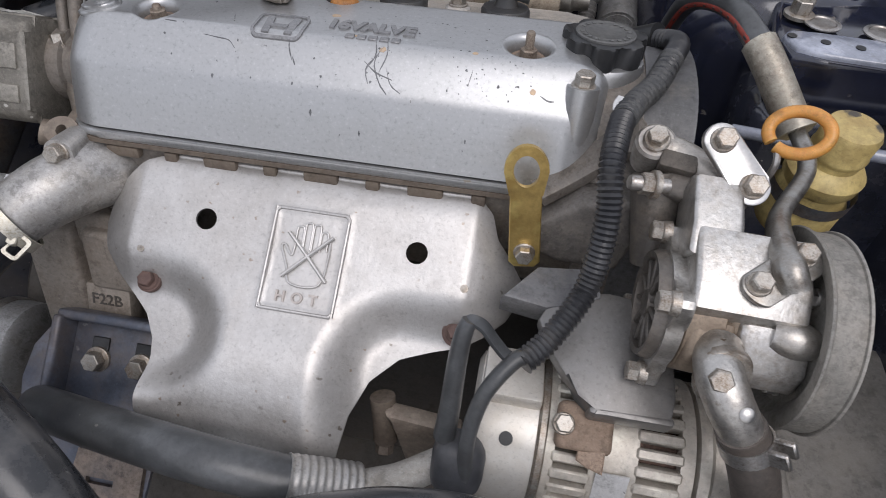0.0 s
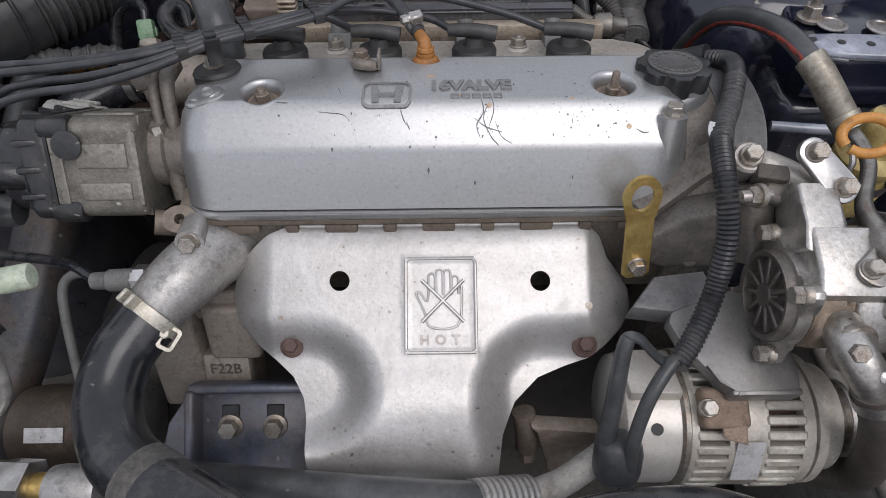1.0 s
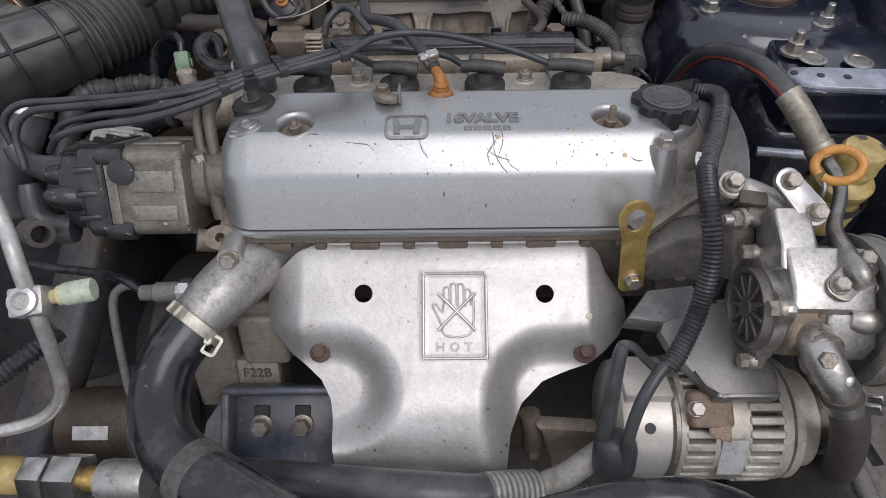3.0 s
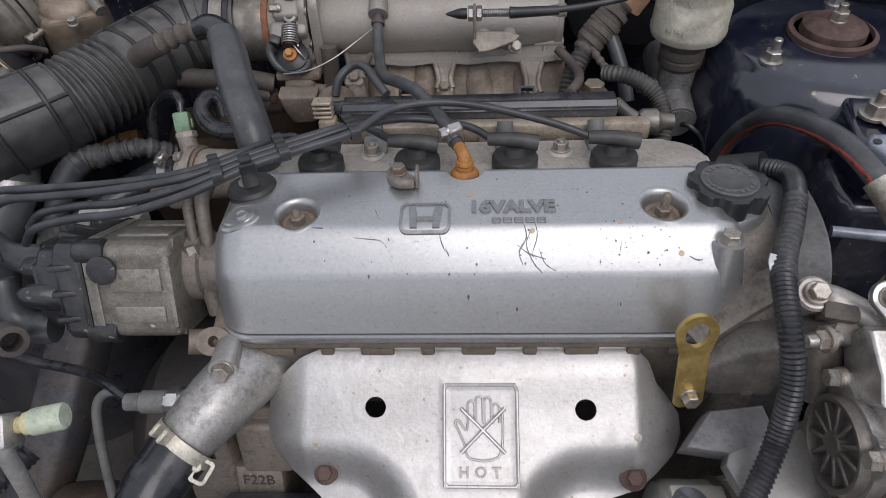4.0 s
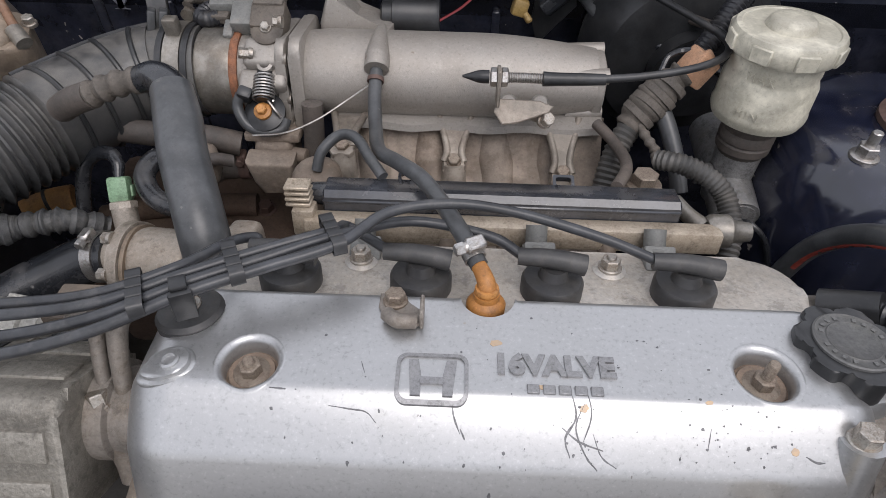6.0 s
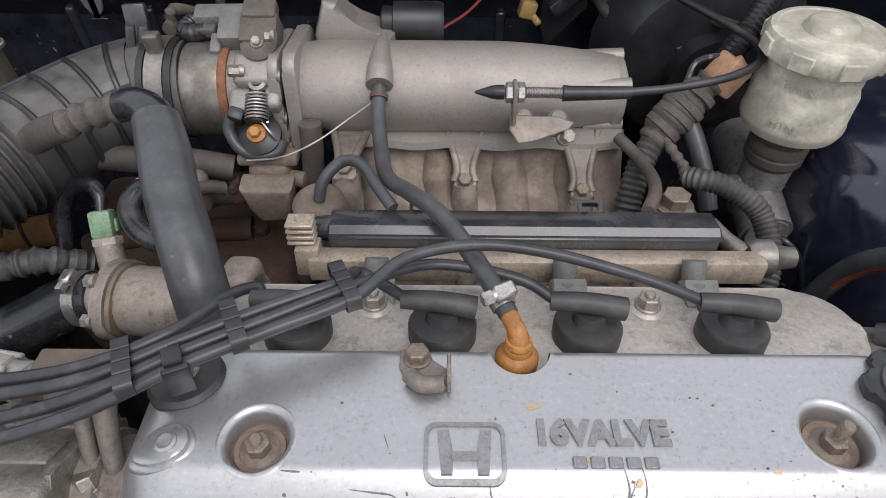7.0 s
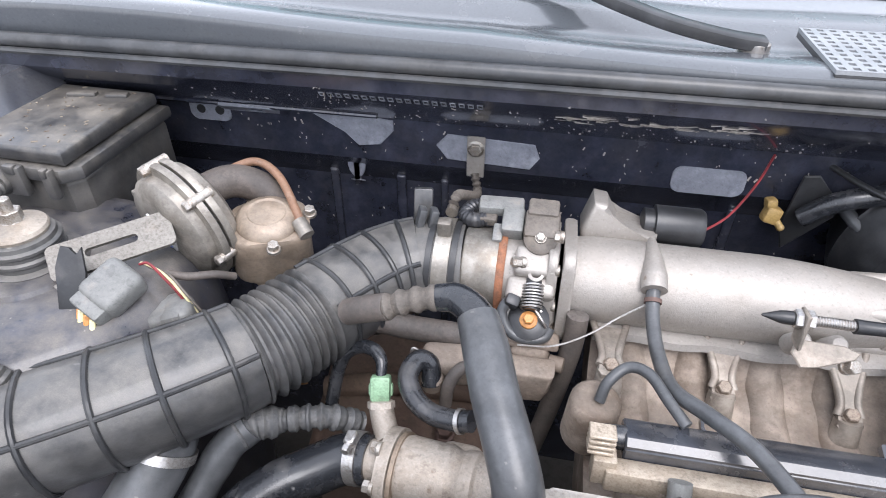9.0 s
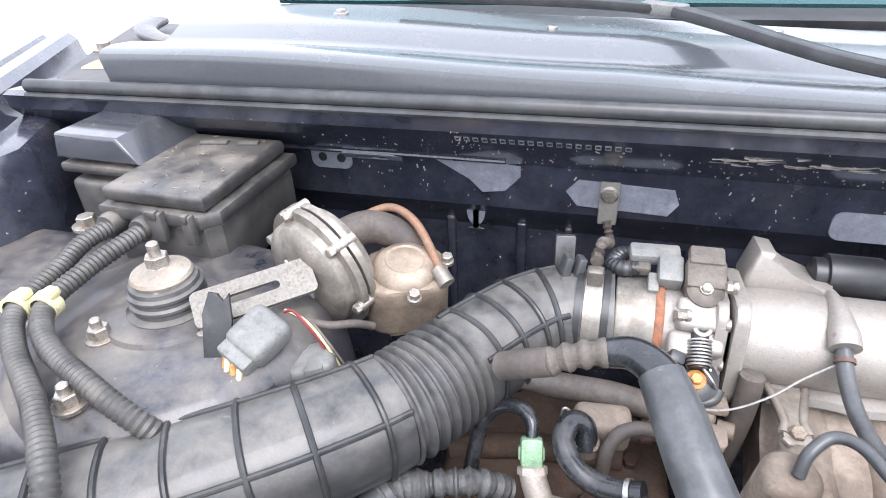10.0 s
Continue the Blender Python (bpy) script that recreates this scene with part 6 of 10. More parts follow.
# cast plate over the alternator
a = BM()
PM = Matrix(((1, 0, 0, 0), (0, 0.97, -0.24, -0.300), (0, 0.24, 0.97, 0.772), (0, 0, 0, 1)))
prism(a, [(0.205, 0.062), (0.215, 0.085), (0.255, 0.092), (0.30, 0.088), (0.305, 0.02), (0.302, 0.002), (0.250, -0.002), (0.240, 0.012), (0.228, 0.022), (0.212, 0.044)], 0.016, PM, 0.003, 2)
t_ = thing("adjuster_plate", (0.26, -0.26, 0.77), "grey dusty cast plate over the alternator", "bracket")
part("plate", a, M_PLATE, t_)
a = BM()
box(a, (0.058, 0.007, 0.020), PM @ pose(0.275, 0.002, 0.006), 0.003, 2)
part("edge_flange", a, M_PLATE, t_)
a = BM()
prism(a, [(0.175, 0.075), (0.20, 0.105), (0.245, 0.110), (0.25, 0.085), (0.21, 0.070)], 0.03, PM @ pose(0, 0, -0.012), 0.004, 2)
part("rear_arm", a, M_TIMING, t_)


def steering_pump():
    AX = Vector((1, -0.01, -0.03)).normalized()
    base = Vector((0.274, -0.241, 0.836))
    M = frame_to(base, AX, (0, -0.5, 0.86))
    ears = ((0.049, 0.010), (-0.006, 0.047), (-0.047, -0.010), (0.006, -0.047))
    t = thing("steering_pump", base + Vector((0.06, 0.02, -0.06)), "silver cast power steering pump with pulley", "steering pump")
    # webbed end disc, sunk inside its rim
    a = BM()
    lathe(a, [(0.004, 0.000), (0.009, -0.001), (0.011, 0.005), (0.030, 0.006), (0.032, -0.001), (0.036, -0.002), (0.038, 0.003), (0.038, 0.014)], M, 44)
    disc = part("end_disc", a, M_PUMPDARK, t, "dull webbed end disc")
    for i in range(11):
        a = BM()
        box(a, (0.0036, 0.023, 0.007), M @ Matrix.Rotation(2 * math.pi * i / 11, 4, "Z") @ Matrix.Translation((0, 0.020, 0.0035)), 0.001, 1)
        part("web", a, M_PUMPDARK, disc)
    # flange with four ears
    a = BM()
    out = []
    for k in range(72):
        ang = 2 * math.pi * k / 72
        r = 0.0405
        for ex, ey in ears:
            dlt = abs((ang - math.atan2(ey, ex) + math.pi) % (2 * math.pi) - math.pi)
            r = max(r, 0.0405 + 0.0155 * math.exp(-(dlt / 0.19) ** 2))
        out.append((r * math.cos(ang), r * math.sin(ang)))
    prism(a, out, 0.011, M @ Matrix.Translation((0, 0, 0.006)), 0.0025, 2)
    part("flange", a, M_PUMP, t)
    for ex, ey in ears:
        a = BM()
        lathe(a, [(0.0085, 0.0), (0.0080, -0.004)], M @ Matrix.Translation((ex, ey, 0.008)), 18)
        hexbolt(a, M @ Vector((ex, ey, 0.004)), -AX, 0.0125, 0.007, 1.25)
        part("bolt", a, M_BOLT, t)
    # dirty round barrel under the silver deck
    a = BM()
    lathe(a, [(0.030, 0.014), (0.041, 0.018), (0.042, 0.040), (0.038, 0.043), (0.040, 0.046), (0.039, 0.074), (0.030, 0.090), (0.020, 0.096)], M, 44)
    part("barrel", a, M_PUMPDIRT, t, "brown oily barrel")
    # deck, shelf and tower castings
    a = BM()
    prism(a, [(-0.010, 0.002), (-0.012, 0.030), (-0.006, 0.050), (0.012, 0.0535), (0.046, 0.047), (0.052, 0.030), (0.048, 0.0)], 0.070, M @ Matrix.Translation((0, 0, 0.015)), 0.004, 3)
    part("deck", a, M_PUMP, t)
    a = BM()
    prism(a, [(0.030, 0.0), (0.028, 0.046), (0.050, 0.046), (0.082, 0.042), (0.086, 0.030), (0.078, 0.006)], 0.031, M @ Matrix.Translation((0, 0, 0.012)), 0.003, 3)
    part("tower", a, M_PUMP, t)
    a = BM()
    prism(a, [(-0.044, 0.004), (-0.046, 0.022), (-0.036, 0.036), (-0.010, 0.043), (0.0, 0.030), (-0.006, 0.0)], 0.044, M @ Matrix.Translation((0, 0, 0.048)), 0.005, 3)
    part("shelf", a, M_PUMP, t)
    a = BM()
    prism(a, [(-0.042, 0.004), (-0.043, 0.020), (-0.034, 0.033), (-0.012, 0.039), (0.0, 0.030), (-0.006, 0.0)], 0.030, M @ Matrix.Translation((0, 0, 0.019)), 0.006, 3)
    part("grimy_shoulder", a, M_PUMPDIRT, t, "brown oily shoulder")
    a = BM()
    sweep(a, [M @ Vector((-0.012, 0.036, 0.068)), M @ Vector((-0.014, 0.038, 0.084)), M @ Vector((-0.016, 0.036, 0.097))], lambda f: 0.0125 - 0.004 * (2 * abs(f - 0.4)) ** 2, seg=18)
    part("bulge", a, M_PUMP, t)
    # foot of the pressure pipe with its two bolts
    p1, p2 = M @ Vector((0.012, 0.0520, 0.050)), M @ Vector((0.035, 0.0490, 0.076))
    dn = (M.to_3x3() @ Vector((0.12, 1, 0))).normalized()
    yv = (p2 - p1).normalized()
    xv = yv.cross(dn).normalized()
    F = Matrix((xv, yv, xv.cross(yv))).transposed().to_4x4()
    F.translation = p1
    ln = (p2 - p1).length
    a = BM()
    prism(a, [((0.0150 if math.cos(radians(k)) > 0 else 0.0095) * math.cos(radians(k)), 0.0098 * math.sin(radians(k)) + (ln if k <= 180 else 0)) for k in range(0, 360, 15)], 0.0045, F, 0.0015, 2)
    part("pipe_foot", a, M_PIPE, t, "oval steel pipe foot")
    for q in (p1, p2):
        a = BM()
        hexbolt(a, q + dn * 0.0045, dn, 0.0115, 0.0065, 1.4)
        part("foot_bolt", a, M_BOLT, t)
    # pulley with a broad flat rim
    a = BM()
    lathe(a, [(0.012, 0.083), (0.020, 0.085), (0.024, 0.092), (0.050, 0.094), (0.056, 0.090), (0.0600, 0.0875), (0.0685, 0.0870), (0.0695, 0.0880), (0.0685, 0.0895), (0.0670, 0.0900), (0.0670, 0.1075), (0.0685, 0.1080), (0.0690, 0.1095), (0.066, 0.1105), (0.030, 0.106), (0.010, 0.110)], M, 64)
    pl = part("pulley", a, M_PULLEY, t, "grey dusty flat-rimmed pulley")
    for i in range(3):
        a = BM()
        hexbolt(a, M @ Matrix.Rotation(2.1 * i + 1.2, 4, "Z") @ Vector((0.040, 0, 0.0935)), -AX, 0.011, 0.006, 1.2)
        part("bolt", a, M_BRIGHT, pl)
    # outlet elbow
    a = BM()
    path = [M @ Vector((-0.026, 0.030, 0.040)), M @ Vector((-0.042, 0.044, 0.037)), M @ Vector((-0.058, 0.046, 0.043)), M @ Vector((-0.071, 0.038, 0.054)), M @ Vector((-0.080, 0.026, 0.064))]
    sweep(a, path, lambda f: 0.0150 - 0.0015 * f, seg=20)
    el = part("outlet_elbow", a, M_PUMP, t)
    a = BM()
    prism(a, round_rect(0.030, 0.040, 0.012), 0.008, frame_to(M @ Vector((-0.038, 0.034, 0.040)), M.to_3x3() @ Vector((-0.65, 0.75, 0.0))) @ pose(0, 0, 0.004), 0.002, 2)
    hexbolt(a, M @ Vector((-0.046, 0.052, 0.034)), M.to_3x3() @ Vector((-0.3, 1, -0.1)), 0.0125, 0.008, 1.4)
    part("elbow_bolt", a, M_BOLT, el)
    a = BM()
    lathe(a, [(0.0045, 0.0), (0.0045, 0.003), (0.003, 0.004)], frame_to(M @ Vector((-0.064, 0.0565, 0.049)), M.to_3x3() @ Vector((-0.2, 1, 0))), 14)
    part("plug_pin", a, M_BRIGHT, el)
    p0 = path[-1]
    hose_thing("pump_hose", [path[-2], p0, p0 + Vector((0.012, -0.010, -0.024)), p0 + Vector((0.036, -0.012, -0.085)), p0 + Vector((0.048, -0.006, -0.135)), p0 + Vector((0.030, 0.014, -0.175))], 0.0152, M_HOSE_BROWN, "grey-brown rubber hose below the steering pump", "hose", ((0.20, M_STEEL, "spring"),), seg=20)


M_PIPE = mat("dull_pipe_steel", (0.36, 0.35, 0.33), 0.34, 0.85, (0.22, 0.19, 0.16), 60, dust=0.1, bump=0.2)
M_FERRULE = mat("pale_crimp_steel", (0.40, 0.37, 0.31), 0.45, 0.6, (0.26, 0.22, 0.18), 60, dust=0.2, bump=0.3)
M_PUMP = mat("dirty_silver_casting", (0.50, 0.485, 0.46), 0.34, 0.80, (0.40, 0.365, 0.325), 22, mottle=0.42, grime=0.35, dust=0.2, dust_color=(0.34, 0.28, 0.22), bump=0.4, bump_scale=300, specks=((0.16, 0.12, 0.09), 110, 0.24, 0.14, (1, 1, 1)))
M_PUMPDARK = mat("oily_dark_casting", (0.115, 0.105, 0.095), 0.42, 0.5, (0.18, 0.155, 0.13), 60, dust=0.2, dust_color=(0.26, 0.21, 0.16), bump=0.5)
M_PUMPDIRT = mat("oily_brown_casting", (0.17, 0.13, 0.095), 0.45, 0.4, (0.27, 0.215, 0.16), 38, dust=0.25, dust_color=(0.33, 0.26, 0.19), bump=0.5)
M_PULLEY = mat("dusty_grey_pulley", (0.24, 0.23, 0.21), 0.6, 0.3, (0.30, 0.28, 0.25), 40, dust=0.35, dust_color=(0.36, 0.32, 0.27), bump=0.3)
steering_pump()

hose_thing("front_hose", [(0.02, -0.405, 0.700), (0.060, -0.402, 0.748), (0.097, -0.400, 0.775), (0.134, -0.400, 0.799), (0.177, -0.400, 0.807), (0.214, -0.400, 0.794), (0.256, -0.400, 0.756), (0.285, -0.40, 0.69)], 0.0160, M_RUBBER, "black rubber hose arching in front of the alternator", "hose", seg=20)
# strap plate with two bolts
sp = thing("strap_plate", (0.315, -0.177, 0.905), "flat silver strap plate with two bolts", "plate")
p1, p2 = Vector((0.3015, -0.170, 0.924)), Vector((0.3235, -0.191, 0.906))
n = Vector((-0.10, -0.48, 0.87)).normalized()
yv = (p2 - p1).normalized()
xv = yv.cross(n).normalized()
n = xv.cross(yv)
SPM = Matrix((xv, yv, n)).transposed().to_4x4()
SPM.translation = p1
L = (p2 - p1).length
a = BM()
prism(a, [(0.0122 * math.cos(radians(k)), 0.0122 * math.sin(radians(k)) + (L if k <= 180 else 0)) for k in range(0, 360, 15)], 0.006, SPM, 0.0015, 2)
part("plate", a, M_BRIGHT, sp)
for q in (p1, p2):
    a = BM()
    hexbolt(a, q + n * 0.006, n, 0.0125, 0.0075, 1.35)
    part("bolt", a, M_BOLT, sp)
# cast tower under the strap
pb = thing("pump_bracket", (0.28, -0.17, 0.84), "dusty cast pump bracket with ears", "bracket")
a = BM()
lathe(a, [(0.0145, -0.03), (0.0140, -0.002), (0.012, 0.0)], frame_to((0.266, -0.1535, 0.908), (-0.1, -0.45, 0.88)), 20)
sweep(a, [(0.266, -0.152, 0.900), (0.282, -0.152, 0.898), (0.302, -0.166, 0.896), (0.318, -0.180, 0.890)], 0.0115, seg=14)
part("ear", a, M_CAST, pb)
a = BM()
box(a, (0.026, 0.014, 0.020), frame_to((0.283, -0.164, 0.896), (-0.1, -0.45, 0.88)), 0.003, 2)
part("tan_block", a, M_TAPE, pb, "tan dusty block")
a = BM()
sweep(a, [(0.272, -0.160, 0.885), (0.276, -0.172, 0.868), (0.280, -0.184, 0.848), (0.284, -0.195, 0.83)], 0.018, seg=16)
box(a, (0.050, 0.03, 0.05), frame_to((0.300, -0.165, 0.872), (-0.1, -0.45, 0.88)), 0.006, 3)
part("web", a, M_PUMPDARK, pb)
a = BM()
lathe(a, [(0.0055, 0.0), (0.0055, 0.026), (0.0045, 0.028)], frame_to((0.276, -0.185, 0.894), (-0.95, -0.2, 0.15)), 14)
part("stud", a, M_STEEL, pb)
for p_, d_, s_ in (((0.266, -0.1545, 0.9095), (-0.1, -0.45, 0.88), 0.0125), ((0.266, -0.187, 0.8955), (-0.95, -0.2, 0.15), 0.0135)):
    a = BM()
    hexbolt(a, p_, d_, s_, 0.008, 1.5)
    part("bolt", a, M_BOLT, pb)
# stay from the head to the pump
a = BM()
sweep(a, [E(0.19, -0.135, -0.10), E(0.215, -0.125, -0.085), E(0.245, -0.12, -0.06), E(0.262, -0.125, -0.045)], 0.016, seg=14, flat=(0.03, 0.014))
solo("stay_casting", a, M_CASTDARK, "dark rough cast stay beside the timing cover", "bracket")

# fluid reservoir, dipstick ring, pressure pipe, large return hose
rs = thing("fluid_reservoir", (0.425, -0.085, 0.80), "dusty yellow power steering fluid reservoir", "fluid reservoir")
RM = frame_to((0.411, -0.092, 0.798), (0.02, -0.1, 1))
a = BM()
lathe(a, [(0.024, 0.0), (0.030, 0.006), (0.031, 0.014), (0.031, 0.036), (0.026, 0.044), (0.0245, 0.050), (0.029, 0.056), (0.030, 0.066), (0.024, 0.074), (0.020, 0.076), (0.020, 0.084)], RM, 36)
part("tank", a, M_YELLOW, rs)
a = BM()
lathe(a, [(0.0325, 0.038), (0.0325, 0.050)], RM, 30, caps=False)
part("strap", a, M_MOUNT, rs, "dark clamp strap")
a = BM()
lathe(a, [(0.0195, 0.080), (0.0215, 0.083), (0.0218, 0.086), (0.0208, 0.088), (0.0212, 0.104), (0.019, 0.108), (0.006, 0.109)], RM, 36)
part("cap", a, M_YELLOW, rs, "dusty yellow round cap")
dr = thing("dipstick", (0.345, -0.155, 0.90), "orange ring handle of an oil dipstick", "dipstick")
a = BM()
RC = Vector((0.354, -0.152, 0.927))
u1, u2 = Vector((0.92, -0.30, 0.20)).normalized(), Vector((0.10, 0.74, 0.66)).normalized()
ringp = [RC + u1 * 0.0185 * math.cos(radians(k)) + u2 * 0.0145 * math.sin(radians(k)) for k in range(-130, 216, 15)]
sweep(a, ringp, 0.0043, seg=12, n=3)
part("ring", a, M_ORANGE2, dr)
a = BM()
sweep(a, [RC - u2 * 0.013 - u1 * 0.010, (0.343, -0.167, 0.905), (0.340, -0.158, 0.86)], 0.0025, seg=8)
part("stick", a, M_STEEL, dr)
hose_thing("pressure_pipe", [(0.371, -0.096, 0.902), (0.374, -0.112, 0.898), (0.377, -0.128, 0.895), (0.376, -0.143, 0.892), (0.369, -0.159, 0.891), (0.352, -0.188, 0.891), (0.345, -0.207, 0.892), (0.342, -0.233, 0.895), (0.3425, -0.250, 0.896), (0.347, -0.258, 0.888)], lambda f: 0.0062 + 0.0035 * min(1, max(0, (f - 0.55) / 0.3)), M_PIPE, "bent steel pressure pipe", "pipe", seg=14)
bh = thing("power_steering_hose", (0.30, 0.06, 0.84), "thick black rubber hose with red print", "hose")
bp = [(0.291, 0.137, 0.758), (0.304, 0.124, 0.842), (0.308, 0.070, 0.909), (0.323, -0.002, 0.941), (0.337, -0.062, 0.941), (0.371, -0.100, 0.901)]
bq = spline(bp, 12)
part("hose", sweep(BM(), bp, 0.0098, seg=18), M_HOSE, bh)
arc = Vector((0.318, 0.02, 0.85))
outward = Vector((-0.42, -0.80, 0.44))
inner = []
for k, p in enumerate(bq):
    d_ = (bq[min(k + 1, len(bq) - 1)] - bq[max(k - 1, 0)]).normalized()
    side_ = (arc - p).normalized() * 0.50 + outward * 0.90
    inner.append((side_ - d_ * side_.dot(d_)).normalized())
part("print", sweep(BM(), [bq[k] + inner[k] * 0.0068 for k in range(8, 51, 3)], 0.0036, seg=12), M_RED, bh, "red printed stripe")
for k in range(14, 50, 3):
    a = BM()
    d_ = (bq[k + 1] - bq[k - 1]).normalized()
    box(a, (0.0016, 0.0008, 0.0042), frame_to(bq[k] + inner[k] * 0.0103, d_, inner[k]), 0)
    part("print_mark", a, M_PLASTIC, bh)
part("ferrule", sweep(BM(), bq[48:] + [Vector((0.373, -0.106, 0.899))], 0.0128, seg=12, n=2), M_FERRULE, bh, "pale crimped ferrule")
part("ferrule_end", sweep(BM(), [(0.367, -0.098, 0.906), (0.373, -0.108, 0.899)], 0.0138, seg=16), M_FERRULE, bh, "crimped ferrule collar")
# elbow boots on the distributor cap
for k, pts in enumerate(([E(-0.388, -0.070, -0.064), E(-0.416, -0.068, -0.062), E(-0.436, -0.066, -0.054), E(-0.446, -0.062, -0.036)], [E(-0.384, -0.112, -0.108), E(-0.404, -0.113, -0.106), E(-0.420, -0.108, -0.092), E(-0.424, -0.094, -0.064)])):
    a = BM()
    sweep(a, pts, lambda f: 0.0150 - 0.0060 * f ** 2 + 0.001 * math.sin(9 * f), seg=18)
    solo("distributor_boot", a, M_HOSE, "grey rubber elbow boot on the distributor cap", "rubber boot", "distributor boots")
a = BM()
lathe(a, [(0.013, 0.0), (0.0135, 0.004), (0.0135, 0.03), (0.0085, 0.031), (0.0080, 0.01)], frame_to((-0.412, -0.150, 0.850), (0.75, -0.5, 0.4)), 22)
solo("open_tube", a, M_HOSE_BROWN, "open end of a dusty metal tube", "tube")


# ---- ignition wires and plug boots ----
def plug_wire(x, path, label):
    t = thing("ignition_wire", E(x, 0.012, -0.02), label, "ignition wire", "ignition wires")
    seal = BM()
    lathe(seal, [(0.0195, -0.008), (0.0222, -0.006), (0.0222, 0.006), (0.0205, 0.009), (0.012, 0.0105)], ENG @ pose(x, 0.013, -0.014), 36)
    part("seal", seal, M_BOOT, t, "wide black rubber plug seal")
    hood = BM()
    lathe(hood, [(0.013, 0.006), (0.0100, 0.013), (0.009, 0.018)], ENG @ pose(x, 0.013, -0.014), 20)
    a, b = E(x + 0.021, 0.012, 0.0070), E(x - 0.026, 0.016, 0.0100)
    sweep(hood, [a, a.lerp(b, 0.5) + Vector((0, 0, 0.002)), b], lambda f: 0.0078 - 0.0016 * f, seg=14)
    part("boot", hood, M_BOOT, t)
    w = BM()
    sweep(w, [b + Vector((0.004, 0, 0)), *[E(*p) for p in path]], 0.0038, seg=10, n=6)
    part("wire", w, M_WIRE, t)
    return t


M_BOOT = mat("dusty_boot_rubber", (0.034, 0.034, 0.036), 0.45, 0.0, (0.055, 0.053, 0.050), 30, mottle=0.25, dust=0.42, dust_color=(0.18, 0.16, 0.14), bump=0.3)


def lane(k, j, w=0.0):
    """The four wires run side by side over the end of the cover."""
    base = ((-0.105, 0.003, 0.030), (-0.148, -0.019, 0.030), (-0.190, -0.042, 0.027), (-0.238, -0.064, 0.020))[j]
    o = 0.0092 * (k - 1.5)
    return (base[0] - 0.45 * o, base[1] + 0.9 * o, base[2] + w)


L1 = [(-0.165, 0.024, 0.012), (-0.178, 0.010, 0.018), lane(3, 2), lane(3, 3), (-0.31, -0.058, 0.014), (-0.375, -0.058, 0.010), (-0.425, -0.054, 0.004), (-0.447, -0.056, -0.014), (-0.446, -0.062, -0.038)]
L2 = [(-0.10, 0.030, 0.020), lane(2, 0, 0.002), lane(2, 1), lane(2, 2), lane(2, 3), (-0.31, -0.068, 0.013), (-0.365, -0.068, 0.008), (-0.408, -0.066, 0.002), (-0.428, -0.072, -0.018), (-0.424, -0.088, -0.050)]
L3 = [(0.0, 0.028, 0.018), (-0.055, 0.034, 0.024), lane(1, 0, 0.004), lane(1, 1), lane(1, 2), lane(1, 3, -0.003), (-0.29, -0.078, 0.008), (-0.335, -0.074, 0.002), (-0.375, -0.070, -0.008), (-0.396, -0.068, -0.026)]
L4 = [(0.080, 0.024, 0.022), (0.021, 0.034, 0.034), (-0.027, 0.034, 0.040), (-0.070, 0.020, 0.040), lane(0, 0, 0.004), lane(0, 1), lane(0, 2), lane(0, 3, -0.005), (-0.285, -0.088, 0.004), (-0.335, -0.086, -0.003), (-0.378, -0.082, -0.016), (-0.398, -0.078, -0.036)]
for x, p in ((-0.141, L1), (-0.047, L2), (0.047, L3), (0.141, L4)):
    plug_wire(x, p, "dusty black ignition wire with a rubber plug boot")


def wire_clip(x, v, w, turn, count=4):
    t = thing("wire_separator", E(x, v, w), "black plastic comb holding ignition wires apart", "wire clip", "wire separators")
    for i in range(count):
        a = BM()
        o = 0.0092 * (i - (count - 1) / 2)
        M = ENG @ pose(x, v, w, 0, 0, turn) @ pose(0, o, 0)
        ring_plate(a, round_rect(0.0112, 0.0112, 0.003, 3), round_rect(0.0084, 0.0084, 0.003, 3), 0.009, M @ pose(-0.0045, 0, 0, 0, 90, 0))
        part("ring", a, M_PLASTIC, t)
    return t


wire_clip(-0.105, 0.003, 0.033, 26)
wire_clip(-0.163, -0.027, 0.030, 27)
wire_clip(-0.215, -0.053, 0.0245, 25)
a = BM()
box(a, (0.0135, 0.004, 0.026), ENG @ pose(-0.1845, -0.0585, 0.0205, 14, 0, 26), 0.0012)
box(a, (0.010, 0.012, 0.0035), ENG @ pose(-0.1865, -0.0545, 0.0345, 0, 0, 26), 0.001)
solo("wire_holder", a, M_PLASTIC, "black plastic wire holder on the valve cover", "wire clip")
a = BM()
lathe(a, [(0.0225, -0.020), (0.0225, -0.004), (0.0215, -0.002), (0.0225, 0.000), (0.0200, 0.003), (0.0110, 0.004)], ENG @ pose(-0.195, -0.035, -0.006, 0, -4, 0), 30)
b_ = solo("cover_grommet", a, M_BOOT, "dusty black grommet on the cover corner", "grommet")
bolt_thing(E(-0.197, -0.034, -0.002), ENG.to_3x3() @ Vector((0, 0, 1)), M_BOLT, "dusty bolt in the corner grommet", 0.012, 0.006, 1.6)

